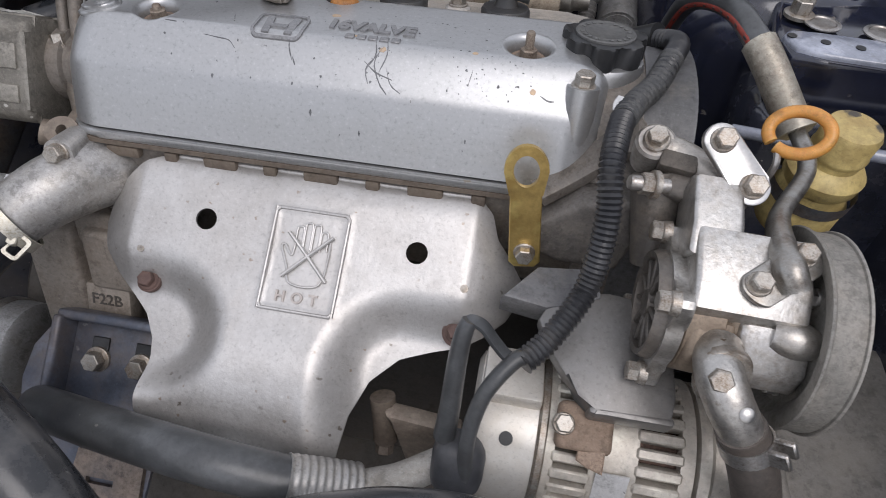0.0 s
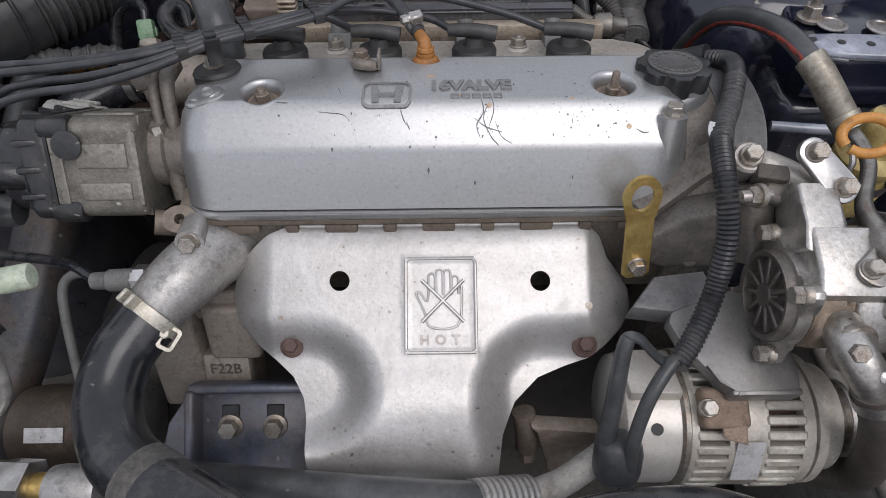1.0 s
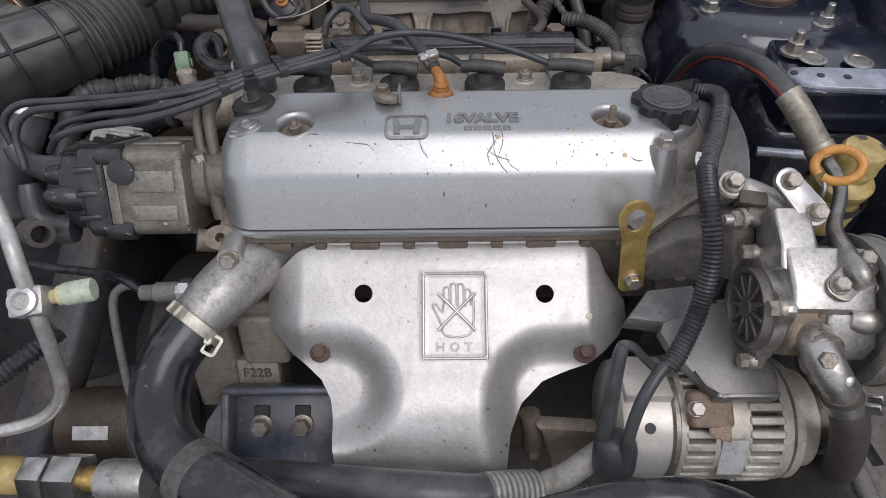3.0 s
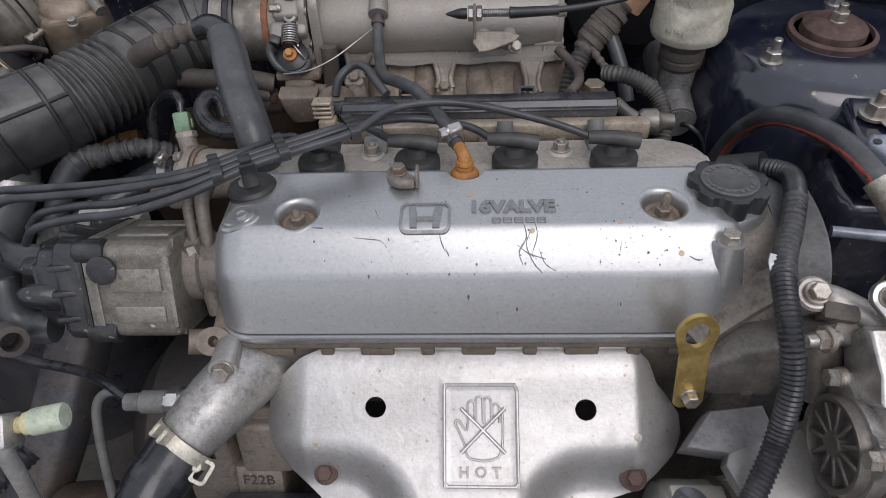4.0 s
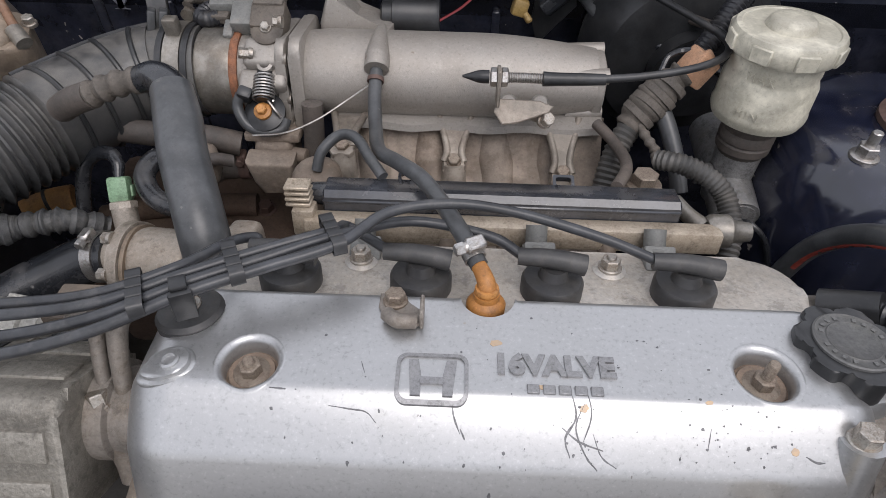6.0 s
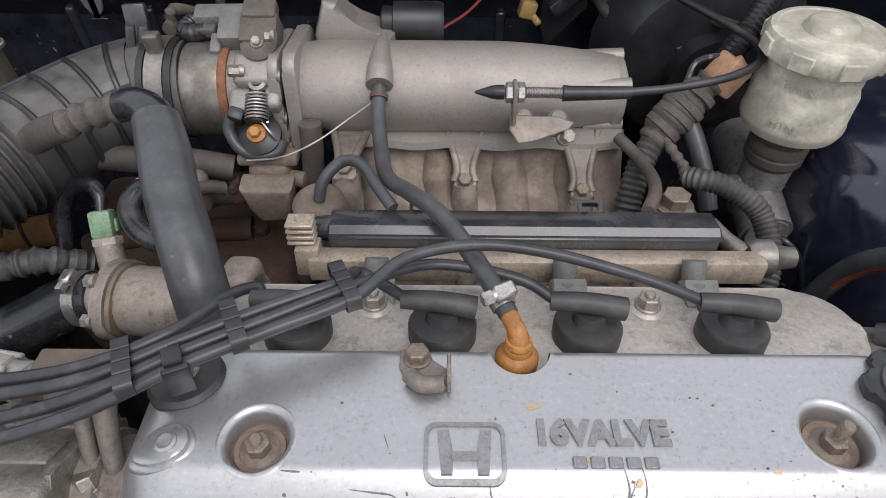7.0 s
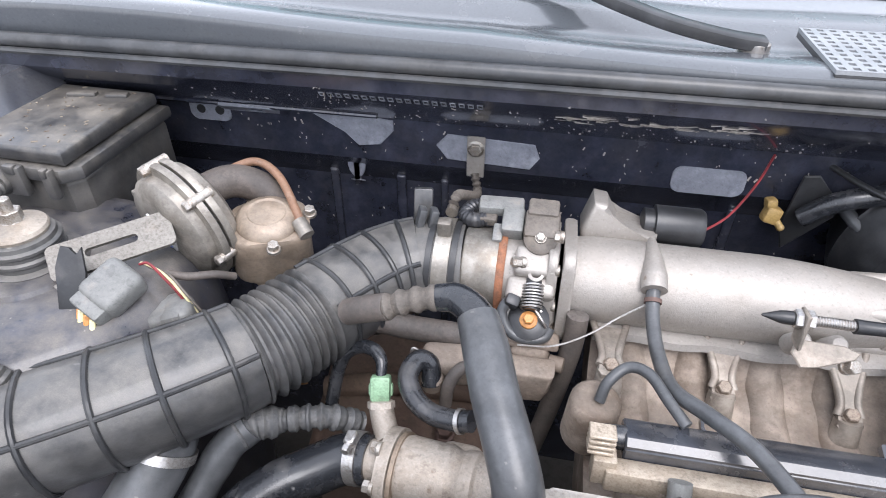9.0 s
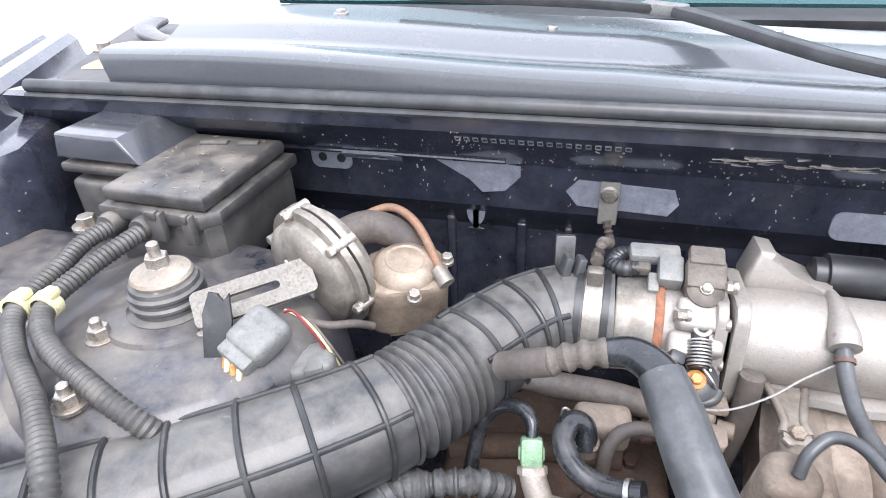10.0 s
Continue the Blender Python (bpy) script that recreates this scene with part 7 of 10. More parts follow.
# breather valve, its hose, bolts of the plug strip, small bracket
pv = thing("breather_valve", E(0, -0.014, -0.012), "orange-brown breather valve with rubber grommet", "breather valve")
a = BM()
lathe(a, [(0.0130, -0.008), (0.0135, 0.001), (0.0115, 0.004), (0.0090, 0.006), (0.0088, 0.010)], ENG @ pose(-0.001, -0.013, -0.010), 28)
part("grommet", a, M_ORANGE, pv)
a = BM()
sweep(a, [E(-0.001, -0.013, -0.004), E(-0.001, -0.0125, 0.003), E(-0.002, -0.010, 0.008), E(-0.005, -0.003, 0.0110), E(-0.009, 0.006, 0.0130)], lambda f: 0.0072 - 0.0020 * f, seg=18)
lathe(a, [(0.0080, -0.001), (0.0084, 0.001), (0.0080, 0.003)], ENG @ pose(-0.001, -0.013, 0.002), 20)
part("elbow", a, M_ORANGE, pv)
hose_thing("breather_hose", [E(-0.0065, 0.001, 0.0120), E(-0.022, 0.030, 0.0235), E(-0.048, 0.078, 0.031), E(-0.072, 0.115, 0.026), E(-0.092, 0.150, 0.018), E(-0.100, 0.190, 0.022), E(-0.104, 0.222, 0.038), E(-0.104, 0.246, 0.058)],
           0.0064, M_HOSE, "dusty black breather hose from the plenum", "hose", ((0.05, M_STEEL, "screw"), (0.93, M_RUST, "wire")), seg=16)
for x in (-0.094, 0.094):
    lo = BM()
    lathe(lo, [(0.013, -0.012), (0.0125, 0.004), (0.010, 0.006)], ENG @ pose(x, 0.040, -0.022), 24)
    b_ = thing("plug_strip_bolt", E(x, 0.040, -0.03), "dusty flange bolt on the plug strip", "bolt", "plug strip bolts")
    part("boss", lo, M_STRIP, b_)
    a = BM()
    hexbolt(a, E(x, 0.040, -0.016), ENG.to_3x3() @ Vector((0, 0, 1)), 0.013, 0.007, 1.4, 0.004)
    part("bolt", a, M_BOLT, b_)
sb = thing("cable_bracket", E(-0.060, -0.030, -0.006), "small dirty steel cable bracket on the cover", "bracket")
a = BM()
prism(a, [(-0.012, 0.012), (0.002, 0.013), (0.008, 0.002), (0.017, -0.003), (0.018, -0.014), (0.008, -0.018), (-0.006, -0.012), (-0.012, 0.0)], 0.003, ENG @ pose(-0.060, -0.028, -0.004, 4, 0, 0), 0.001, 1)
box(a, (0.0025, 0.017, 0.015), ENG @ pose(-0.043, -0.038, 0.004), 0.0008, 1)
sweep(a, [E(-0.066, -0.036, -0.001), E(-0.058, -0.044, 0.001), E(-0.047, -0.042, -0.001)], 0.005, seg=10)
part("plate", a, M_CASTDARK, sb)
a = BM()
hexbolt(a, E(-0.0615, -0.0235, -0.001), ENG.to_3x3() @ Vector((0, 0, 1)), 0.012, 0.006, 1.4)
part("bolt", a, M_DIRTBOLT, sb)


# ---- intake: plenum, runners, rail, injectors ----
def intake():
    t = thing("intake_manifold", E(0, 0.20, -0.20), "dusty cast aluminium intake manifold with plenum", "intake manifold")
    # plenum: a long barrel, domed on top, that narrows at its far end
    bm = BM()
    rows = []
    for i in range(33):
        f = i / 32
        x = -0.188 + 0.300 * f
        r = 0.0455 if f < 0.62 else 0.0455 - 0.011 * ((f - 0.62) / 0.38) ** 1.6
        if f < 0.14:
            r = 0.0455 - 0.004 * (1 - f / 0.14) ** 2
        ring = []
        for k in range(40):
            a = 2 * math.pi * k / 40
            yy, zz = math.cos(a), math.sin(a)
            if zz < 0:
                zz *= 0.85
            ring.append(bm.verts.new(ENG @ Vector((x, 0.288 + r * yy, 0.031 + r * zz))))
        rows.append(ring)
    for a, b in zip(rows, rows[1:]):
        for k in range(40):
            bm.faces.new((a[k], a[(k + 1) % 40], b[(k + 1) % 40], b[k]))
    bm.faces.new(rows[0])
    bm.faces.new(rows[-1][::-1])
    part("plenum", bm, M_PLENUM, t)
    a = BM()
    prism(a, [(0.034 * math.cos(radians(k)) * (1.12 if k % 90 == 45 else 1), 0.034 * math.sin(radians(k)) * (1.12 if k % 90 == 45 else 1)) for k in range(0, 360, 15)], 0.010, frame_to(E(0.110, 0.288, 0.030), (1, 0, 0)), 0.002)
    part("end_plate", a, M_PLENUM, t)
    for dv, dw in ((0.016, 0.030), (-0.026, 0.018), (-0.020, -0.022)):
        a = BM()
        sweep(a, [E(0.085, 0.288 + dv, 0.028 + dw), E(0.122, 0.288 + dv, 0.030 + dw)], 0.008, seg=14)
        part("boss", a, M_PLENUM, t)
    # nipple cone for the breather hose and other castings
    a = BM()
    sweep(a, [E(-0.104, 0.300, 0.078), E(-0.104, 0.276, 0.074), E(-0.104, 0.252, 0.064), E(-0.104, 0.240, 0.056)], lambda f: 0.004 + 0.008 * min(1, 1.5 * f), seg=16)
    part("nipple", a, M_PLENUM, t)
    # apron that carries the runners
    ap = BM()
    prof = [(0.262, 0.004), (0.256, -0.014), (0.242, -0.040), (0.212, -0.064), (0.165, -0.080), (0.095, -0.092), (0.085, -0.15), (0.20, -0.16), (0.30, -0.06), (0.30, -0.01)]
    rows = [[ap.verts.new(E(x, v, w)) for v, w in prof] for x in (-0.150, -0.08, 0.0, 0.08, 0.125)]
    for r0, r1 in zip(rows, rows[1:]):
        for k in range(len(prof)):
            ap.faces.new((r0[k], r0[(k + 1) % len(prof)], r1[(k + 1) % len(prof)], r1[k]))
    ap.faces.new(rows[0])
    ap.faces.new(rows[-1][::-1])
    part("apron", ap, M_MANI, t)
    for x in (-0.115, -0.055, 0.012, 0.072):
        a = BM()
        sweep(a, [E(x, 0.280, -0.012), E(x + 0.004, 0.256, -0.040), E(x + 0.008, 0.222, -0.070), E(x + 0.01, 0.160, -0.088), E(x + 0.01, 0.090, -0.098)], lambda f: 0.0215 - 0.003 * f, seg=20)
        part("runner", a, M_MANI, t)
    a = BM()
    rows = []
    for i in range(60):
        x = -0.150 + 0.272 * i / 59
        dip = 0.005 * (0.5 - 0.5 * math.cos((x + 0.150) / 0.272 * 2 * math.pi * 3.5))
        rows.append([a.verts.new(E(x, v, w)) for v, w in ((0.262, 0.006), (0.2440 + 0.3 * dip, -0.002 + 0.5 * dip), (0.2425 + 0.3 * dip, -0.009 + 0.5 * dip), (0.256, -0.013))])
    for r0, r1 in zip(rows, rows[1:]):
        for k in range(4):
            a.faces.new((r0[k], r0[(k + 1) % 4], r1[(k + 1) % 4], r1[k]))
    part("scalloped_edge", a, M_PLENUM, t)
    # gussets with bolt feet
    for x, v, w in ((-0.135, 0.212, -0.010), (-0.027, 0.232, -0.033), (0.082, 0.224, -0.038)):
        top, foot = E(x, 0.258, 0.000), E(x, v - 0.006, w - 0.002)
        a = BM()
        prism(a, [(-0.012, -0.008), (-0.008, -0.014), (0.008, -0.014), (0.012, -0.008), (0.0085, 0.010), (0.014, 0.046), (-0.014, 0.046), (-0.0080, 0.010)], 0.006, Matrix.Translation(foot) @ frame_to((0, 0, 0), (top - foot).cross(Vector((-1, 0, 0))), top - foot), 0.0015, 2)
        part("gusset", a, M_GUSSET, t)
        for sx in (-1, 1):
            a = BM()
            sweep(a, [top + Vector((sx * 0.017, 0.002, 0.004)), foot.lerp(top, 0.28) + Vector((sx * 0.0075, -0.001, 0.005)), foot + Vector((sx * 0.0100, -0.002, 0.004))], 0.0038, seg=10)
            part("gusset_rib", a, M_GUSSET, t)
        a = BM()
        sweep(a, [foot + Vector((0, -0.003, 0.002)), foot + Vector((0, -0.010, -0.020)), foot + Vector((0, -0.014, -0.05))], lambda f: 0.0115 + 0.004 * f, seg=18)
        part("bolt_column", a, M_GUSSET, t)
        a = BM()
        nb = ENG.to_3x3() @ Vector((0, -0.55, 0.83))
        hexbolt(a, E(x, v - 0.009, w + 0.002), nb, 0.0115, 0.006, 1.35)
        part("bolt", a, M_DIRTBOLT, t, "dirty brown bolt")
    a = BM()
    lathe(a, [(0.024, -0.06), (0.022, -0.006), (0.017, 0.0), (0.010, 0.002)], ENG @ pose(-0.150, 0.150, -0.004, 20, 0, 0), 26)
    part("sensor_boss", a, M_MANI, t, "round dusty boss")
    a = BM()
    lathe(a, [(0.022, -0.06), (0.020, -0.008), (0.016, -0.004)], ENG @ pose(0.143, 0.152, -0.006), 26)
    part("stud_boss", a, M_MANI, t)
    a = BM()
    hexbolt(a, E(0.143, 0.152, -0.008), ENG.to_3x3() @ Vector((0, -0.1, 1)), 0.020, 0.010, 1.6)
    part("large_bolt", a, M_DIRTBOLT, t)


M_GUSSET = mat("brown_grey_dusty_casting", (0.27, 0.24, 0.205), 0.55, 0.3, (0.21, 0.175, 0.145), 18, mottle=0.3, dust=0.35, dust_color=(0.29, 0.245, 0.20), bump=0.5, bump_scale=400)
M_MANI = mat("brown_dusty_manifold", (0.235, 0.195, 0.160), 0.7, 0.2, (0.165, 0.125, 0.095), 14, mottle=0.3, dust=0.42, dust_color=(0.28, 0.225, 0.175), bump=0.6, bump_scale=300)
intake()

fr = thing("fuel_rail", E(0.01, 0.09, -0.03), "pale metal fuel rail with regulator", "fuel rail")
a = BM()
box(a, (0.335, 0.018, 0.020), ENG @ pose(0.022, 0.082, -0.016), 0.003)
part("rail", a, M_RAIL := mat("pale_rail_metal", (0.36, 0.305, 0.24), 0.45, 0.4, (0.27, 0.22, 0.165), 50, dust=0.3, dust_color=(0.36, 0.30, 0.235), bump=0.3), fr)
a = BM()
box(a, (0.018, 0.018, 0.024), ENG @ pose(-0.146, 0.086, -0.012), 0.002)
for k in range(4):
    box(a, (0.020, 0.016, 0.003), ENG @ pose(-0.150, 0.090, 0.002 + 0.005 * k), 0.0008, 1)
part("end_block", a, M_RAIL, fr)
a = BM()
lathe(a, [(0.011, 0.0), (0.014, 0.004), (0.014, 0.018), (0.010, 0.022), (0.008, 0.036)], frame_to(E(0.182, 0.094, -0.016), (1, 0, 0)), 24)
part("regulator", a, M_DUSTSTEEL, fr)
a = BM()
sweep(a, [E(0.165, 0.128, -0.010), E(0.172, 0.110, -0.012), E(0.182, 0.096, -0.014)], 0.007, seg=12)
part("elbow", a, M_DUSTSTEEL, fr)
rc = thing("rail_cover", E(0.014, 0.106, -0.01), "black plastic wiring trough above the fuel rail", "wiring trough")
a = BM()
prism(a, [(-0.014, -0.010), (0.016, -0.010), (0.016, 0.006), (0.011, 0.0095), (-0.009, 0.0095), (-0.014, 0.005)], 0.290, ENG @ Matrix(((0, 0, 1, -0.132), (1, 0, 0, 0.105), (0, 1, 0, 0.000), (0, 0, 0, 1))), 0.0015, 1)
part("trough", a, M_TROUGH := mat("blue_black_plastic", (0.026, 0.029, 0.036), 0.24, 0.0, (0.042, 0.043, 0.048), 30, mottle=0.25, dust=0.3, dust_color=(0.18, 0.17, 0.16), bump=0.08, coat=0.6), rc)
a = BM()
box(a, (0.29, 0.003, 0.003), ENG @ pose(0.013, 0.0915, 0.0015), 0.001, 1)
part("edge_line", a, M_TROUGH, rc)
for x in (-0.064, 0.066):
    a = BM()
    ring_plate(a, round_rect(0.018, 0.013, 0.002, 3), round_rect(0.013, 0.008, 0.002, 3), 0.006, ENG @ pose(x, 0.125, 0.004, 25, 0, 0))
    part("clip", a, M_TROUGH, rc)
a = BM()
lathe(a, [(0.010, 0.0), (0.009, 0.018), (0.006, 0.020)], frame_to(E(-0.130, 0.105, 0.0), (-1, 0, 0)), 14)
part("end_boot", a, M_RUBBER, rc)
for x in (-0.094, 0.040, 0.132):
    t_ = thing("injector", E(x, 0.06, -0.05), "grey injector with a square plug connector", "injector", "fuel injectors")
    a = BM()
    d = ENG.to_3x3() @ Vector((0, -0.55, -0.83))
    lathe(a, [(0.0085, 0.0), (0.0085, 0.014), (0.011, 0.016), (0.011, 0.036), (0.007, 0.06)], frame_to(E(x, 0.070, 0.000), d), 20)
    part("body", a, M_GREYPLASTIC, t_)
    a = BM()
    box(a, (0.024, 0.020, 0.016), frame_to(E(x + 0.002, 0.053, -0.018), ENG.to_3x3() @ Vector((0, -0.6, 0.8))), 0.002)
    part("plug", a, M_GREYPLASTIC, t_)
for x in (-0.10, -0.03, 0.018, 0.10):
    a = BM()
    sweep(a, [E(x, 0.078, -0.020), E(x, 0.066, -0.055), E(x, 0.052, -0.095)], 0.0075, seg=12)
    solo("rail_post", a, M_MANI, "dusty round post below the fuel rail", "post", "rail posts")
hose_thing("vacuum_pipe", [E(-0.148, 0.146, -0.002), E(-0.143, 0.152, 0.014), E(-0.128, 0.160, 0.026), E(-0.112, 0.152, 0.028), E(-0.098, 0.132, 0.020), E(-0.085, 0.115, 0.012)], 0.0048, M_HOSE, "thin bent grey vacuum pipe", "pipe")
hose_thing("return_hose", [E(0.112, 0.236, 0.010), E(0.124, 0.215, 0.004), E(0.130, 0.185, 0.002), E(0.126, 0.155, 0.004), E(0.112, 0.125, 0.004)], 0.0055, M_HOSE_BROWN, "dusty thin return hose", "hose")

# throttle cable on its bracket
cb = thing("throttle_cable", E(0.03, 0.195, 0.04), "black throttle cable with threaded adjuster", "cable")
cy, cz = 0.206, 0.0655
a = BM()
lathe(a, [(0.001, 0.0), (0.0055, 0.014), (0.006, 0.018), (0.006, 0.024)], frame_to(E(-0.022, cy, cz), (1, 0, 0)), 16)
part("end_boot", a, M_PLASTIC, cb)
for x in (0.003, 0.0125):
    a = BM()
    prism(a, [(0.0085 * math.cos(math.pi * i / 3), 0.0085 * math.sin(math.pi * i / 3)) for i in range(6)], 0.0065, frame_to(E(x, cy, cz), (1, 0, 0)), 0.001, 1)
    part("lock_nut", a, M_STEEL, cb)
a = BM()
sweep(a, [E(0.018, cy, cz), E(0.036, cy, cz), E(0.054, cy - 0.001, cz)], 0.0048, seg=12, ripple=(0.0022, 0.0008))
part("thread", a, M_STEEL, cb)
a = BM()
sweep(a, [E(0.050, cy - 0.001, cz), E(0.060, cy - 0.001, cz), E(0.085, cy - 0.002, cz + 0.001), E(0.105, cy - 0.003, cz + 0.002)], lambda f: 0.0066 - 0.0016 * f, seg=12)
part("ferrule", a, M_PLASTIC, cb)
a = BM()
sweep(a, [E(0.100, cy - 0.003, cz + 0.002), E(0.140, cy - 0.002, cz + 0.006), E(0.185, cy + 0.006, cz + 0.012), E(0.215, cy + 0.024, cz + 0.018), E(0.222, cy + 0.05, cz + 0.024), E(0.205, cy + 0.09, cz + 0.03), E(0.17, cy + 0.14, cz + 0.04), E(0.12, cy + 0.20, cz + 0.05), E(0.09, cy + 0.25, cz + 0.06)], 0.0036, seg=10)
part("sheath", a, M_PLASTIC, cb)
a = BM()
box(a, (0.0035, 0.018, 0.034), ENG @ pose(0.0108, cy - 0.002, cz - 0.008), 0.001, 1)
prism(a, [(0.008, 0.002), (0.016, -0.010), (0.030, -0.008), (0.058, 0.002), (0.063, 0.008), (0.050, 0.013), (0.012, 0.014)], 0.004, ENG @ pose(0.0, cy - 0.004, cz - 0.034, 55, 0, 0), 0.001, 1)
part("bracket", a, M_GUSSET, cb)
for x in (0.022, 0.052):
    a = BM()
    lathe(a, [(0.010, -0.02), (0.009, 0.002), (0.006, 0.006)], frame_to(E(x, 0.222, 0.034), ENG.to_3x3() @ Vector((0, -0.6, 0.6))), 18)
    part("boss", a, M_PLENUM, cb)
a = BM()
hexbolt(a, E(0.056, 0.204, 0.026), ENG.to_3x3() @ Vector((0.3, -0.7, 0.5)), 0.011, 0.008)
part("bolt", a, M_BOLT, cb)


M_SENSOR = mat("dusty_brown_black_plastic", (0.075, 0.062, 0.05), 0.5, 0.0, (0.12, 0.10, 0.08), 40, dust=0.4, dust_color=(0.30, 0.25, 0.19), bump=0.3)
M_GASKET = mat("rust_orange_gasket", (0.26, 0.105, 0.05), 0.7, 0.1, (0.16, 0.075, 0.045), 120, dust=0.15, bump=0.6)
# ---- throttle body and the boot of the air duct ----
def throttle_body():
    TY, TZ = 0.290, 0.030
    t = thing("throttle_unit", E(-0.22, TY, -0.03), "dusty cast throttle housing with sensors", "throttle")
    X = Vector((-1, 0, 0))

    def M(x):
        return frame_to(E(x, TY, TZ), X, ENG.to_3x3() @ Vector((0, 0, 1)))
    a = BM()
    prism(a, super_square(0.050, 0.016), 0.012, M(-0.176), 0.003, 2)
    prism(a, super_square(0.047, 0.016), 0.010, M(-0.192), 0.003, 2)
    part("flange", a, M_PLENUM, t)
    a = BM()
    lathe(a, [(0.042, 0.0), (0.041, 0.02), (0.041, 0.048), (0.043, 0.050)], M(-0.196), 40)
    part("barrel", a, M_PLENUM, t)
    a = BM()
    lathe(a, [(0.0435, 0.0), (0.0448, 0.002), (0.0448, 0.006), (0.0435, 0.008)], M(-0.243), 40)
    part("gasket_ring", a, M_GASKET, t, "rusty orange gasket ring")
    a = BM()
    lathe(a, [(0.0430, 0.0), (0.0438, 0.004), (0.0438, 0.034), (0.0425, 0.036)], M(-0.250), 40)
    part("inlet_ring", a, M_DUSTSTEEL, t, "dull silver inlet ring")
    # castings and linkage on the open side
    up = ENG.to_3x3() @ Vector((0, -0.66, 0.75))
    for x, v, w, sx, sy, sz in ((-0.214, 0.262, 0.056, 0.040, 0.030, 0.030), (-0.222, 0.250, 0.030, 0.034, 0.026, 0.034), (-0.203, 0.256, 0.034, 0.022, 0.028, 0.036), (-0.214, 0.262, 0.002, 0.050, 0.030, 0.030)):
        a = BM()
        box(a, (sx, sy, sz), ENG @ pose(x, v, w, 42, 0, 0), 0.006, 3)
        part("cast_boss", a, M_PLENUM, t)
    a = BM()
    sweep(a, [E(-0.234, 0.262, 0.058), E(-0.214, 0.258, 0.060), E(-0.199, 0.262, 0.058)], 0.0085, seg=14)
    part("cross_boss", a, M_PLENUM, t)
    a = BM()
    lathe(a, [(0.0085, -0.012), (0.0080, 0.002), (0.0050, 0.003), (0.0046, -0.004)], frame_to(E(-0.212, 0.246, 0.055), up), 18)
    part("bored_boss", a, M_PLENUM, t)
    a = BM()
    hexbolt(a, E(-0.226, 0.249, 0.064), ENG.to_3x3() @ Vector((-0.9, -0.4, 0.2)), 0.009, 0.009, 1.3)
    part("stop_screw", a, M_BOLT, t, "brass stop screw")
    a = BM()
    sp_ = frame_to(E(-0.213, 0.243, 0.044), E(-0.213, 0.226, 0.027) - E(-0.213, 0.243, 0.044))
    sweep(a, [sp_ @ Vector((0.0098 * math.cos(2 * math.pi * q / 12), 0.0098 * math.sin(2 * math.pi * q / 12), 0.024 * q / 96)) for q in range(97)], 0.0011, seg=6, n=2)
    part("return_spring", a, M_STEEL, t, "coiled return spring")
    a = BM()
    sweep(a, [E(-0.213, 0.247, 0.048), E(-0.213, 0.226, 0.027)], 0.0078, seg=14)
    part("spring_core", a, M_PLASTIC, t)
    a = BM()
    lathe(a, [(0.020, -0.004), (0.020, 0.0), (0.016, 0.002), (0.010, 0.004)], frame_to(E(-0.214, 0.2285, 0.014), up), 28)
    part("cable_wheel", a, M_PLASTIC, t, "dark cable quadrant")
    a = BM()
    sweep(a, [E(-0.236, 0.232, 0.030), E(-0.240, 0.228, 0.018), E(-0.231, 0.221, 0.003), E(-0.214, 0.219, -0.003), E(-0.198, 0.223, -0.001), E(-0.193, 0.228, 0.008)], 0.0052, seg=12)
    part("quadrant_rim", a, M_HOSE, t)
    a = BM()
    box(a, (0.014, 0.012, 0.016), ENG @ pose(-0.232, 0.232, 0.030, 40, 20, 0), 0.003)
    part("cable_stop", a, M_PLASTIC, t)
    a = BM()
    sweep(a, [E(-0.210, 0.228, 0.028), E(-0.202, 0.222, 0.020), E(-0.197, 0.222, 0.012)], 0.0014, seg=8)
    part("spring_hook", a, M_STEEL, t)
    a = BM()
    lathe(a, [(0.0085, -0.004), (0.0085, 0.003), (0.007, 0.004)], frame_to(E(-0.214, 0.224, 0.016), up), 20)
    hexbolt(a, E(-0.214, 0.2215, 0.0185), up, 0.009, 0.004, 1.1)
    part("shaft_nut", a, M_ORANGE, t, "orange marked nut")
    # sensors on top
    a = BM()
    box(a, (0.034, 0.030, 0.026), ENG @ pose(-0.2115, 0.282, 0.086, 40, 0, 0), 0.004)
    lathe(a, [(0.016, -0.008), (0.016, 0.006), (0.012, 0.009)], frame_to(E(-0.2115, 0.270, 0.078), up), 22)
    s = part("pressure_sensor", a, M_SENSOR, t, "dark brown sensor block")
    a = BM()
    box(a, (0.030, 0.020, 0.014), ENG @ pose(-0.2115, 0.290, 0.102, 30, 0, 0), 0.003)
    part("sensor_cover", a, M_TAPE, s)
    a = BM()
    hexbolt(a, E(-0.2115, 0.2640, 0.0840), up, 0.008, 0.004, 1.5)
    part("sensor_screw", a, M_BOLT, s)
    a = BM()
    box(a, (0.022, 0.028, 0.026), ENG @ pose(-0.240, 0.292, 0.082, 35, 0, 0), 0.003)
    box(a, (0.046, 0.020, 0.012), ENG @ pose(-0.254, 0.308, 0.094, 20, 0, 4), 0.003)
    box(a, (0.010, 0.020, 0.022), ENG @ pose(-0.254, 0.286, 0.070, 35, 0, 0), 0.002)
    part("position_sensor", a, M_GREYPLASTIC, t, "grey connector plug")
    a = BM()
    box(a, (0.018, 0.012, 0.010), ENG @ pose(-0.266, 0.298, 0.083, 20, 0, 0), 0.002)
    part("plug_wires", a, M_TAPE, t, "dusty wires at the plug")
    a = BM()
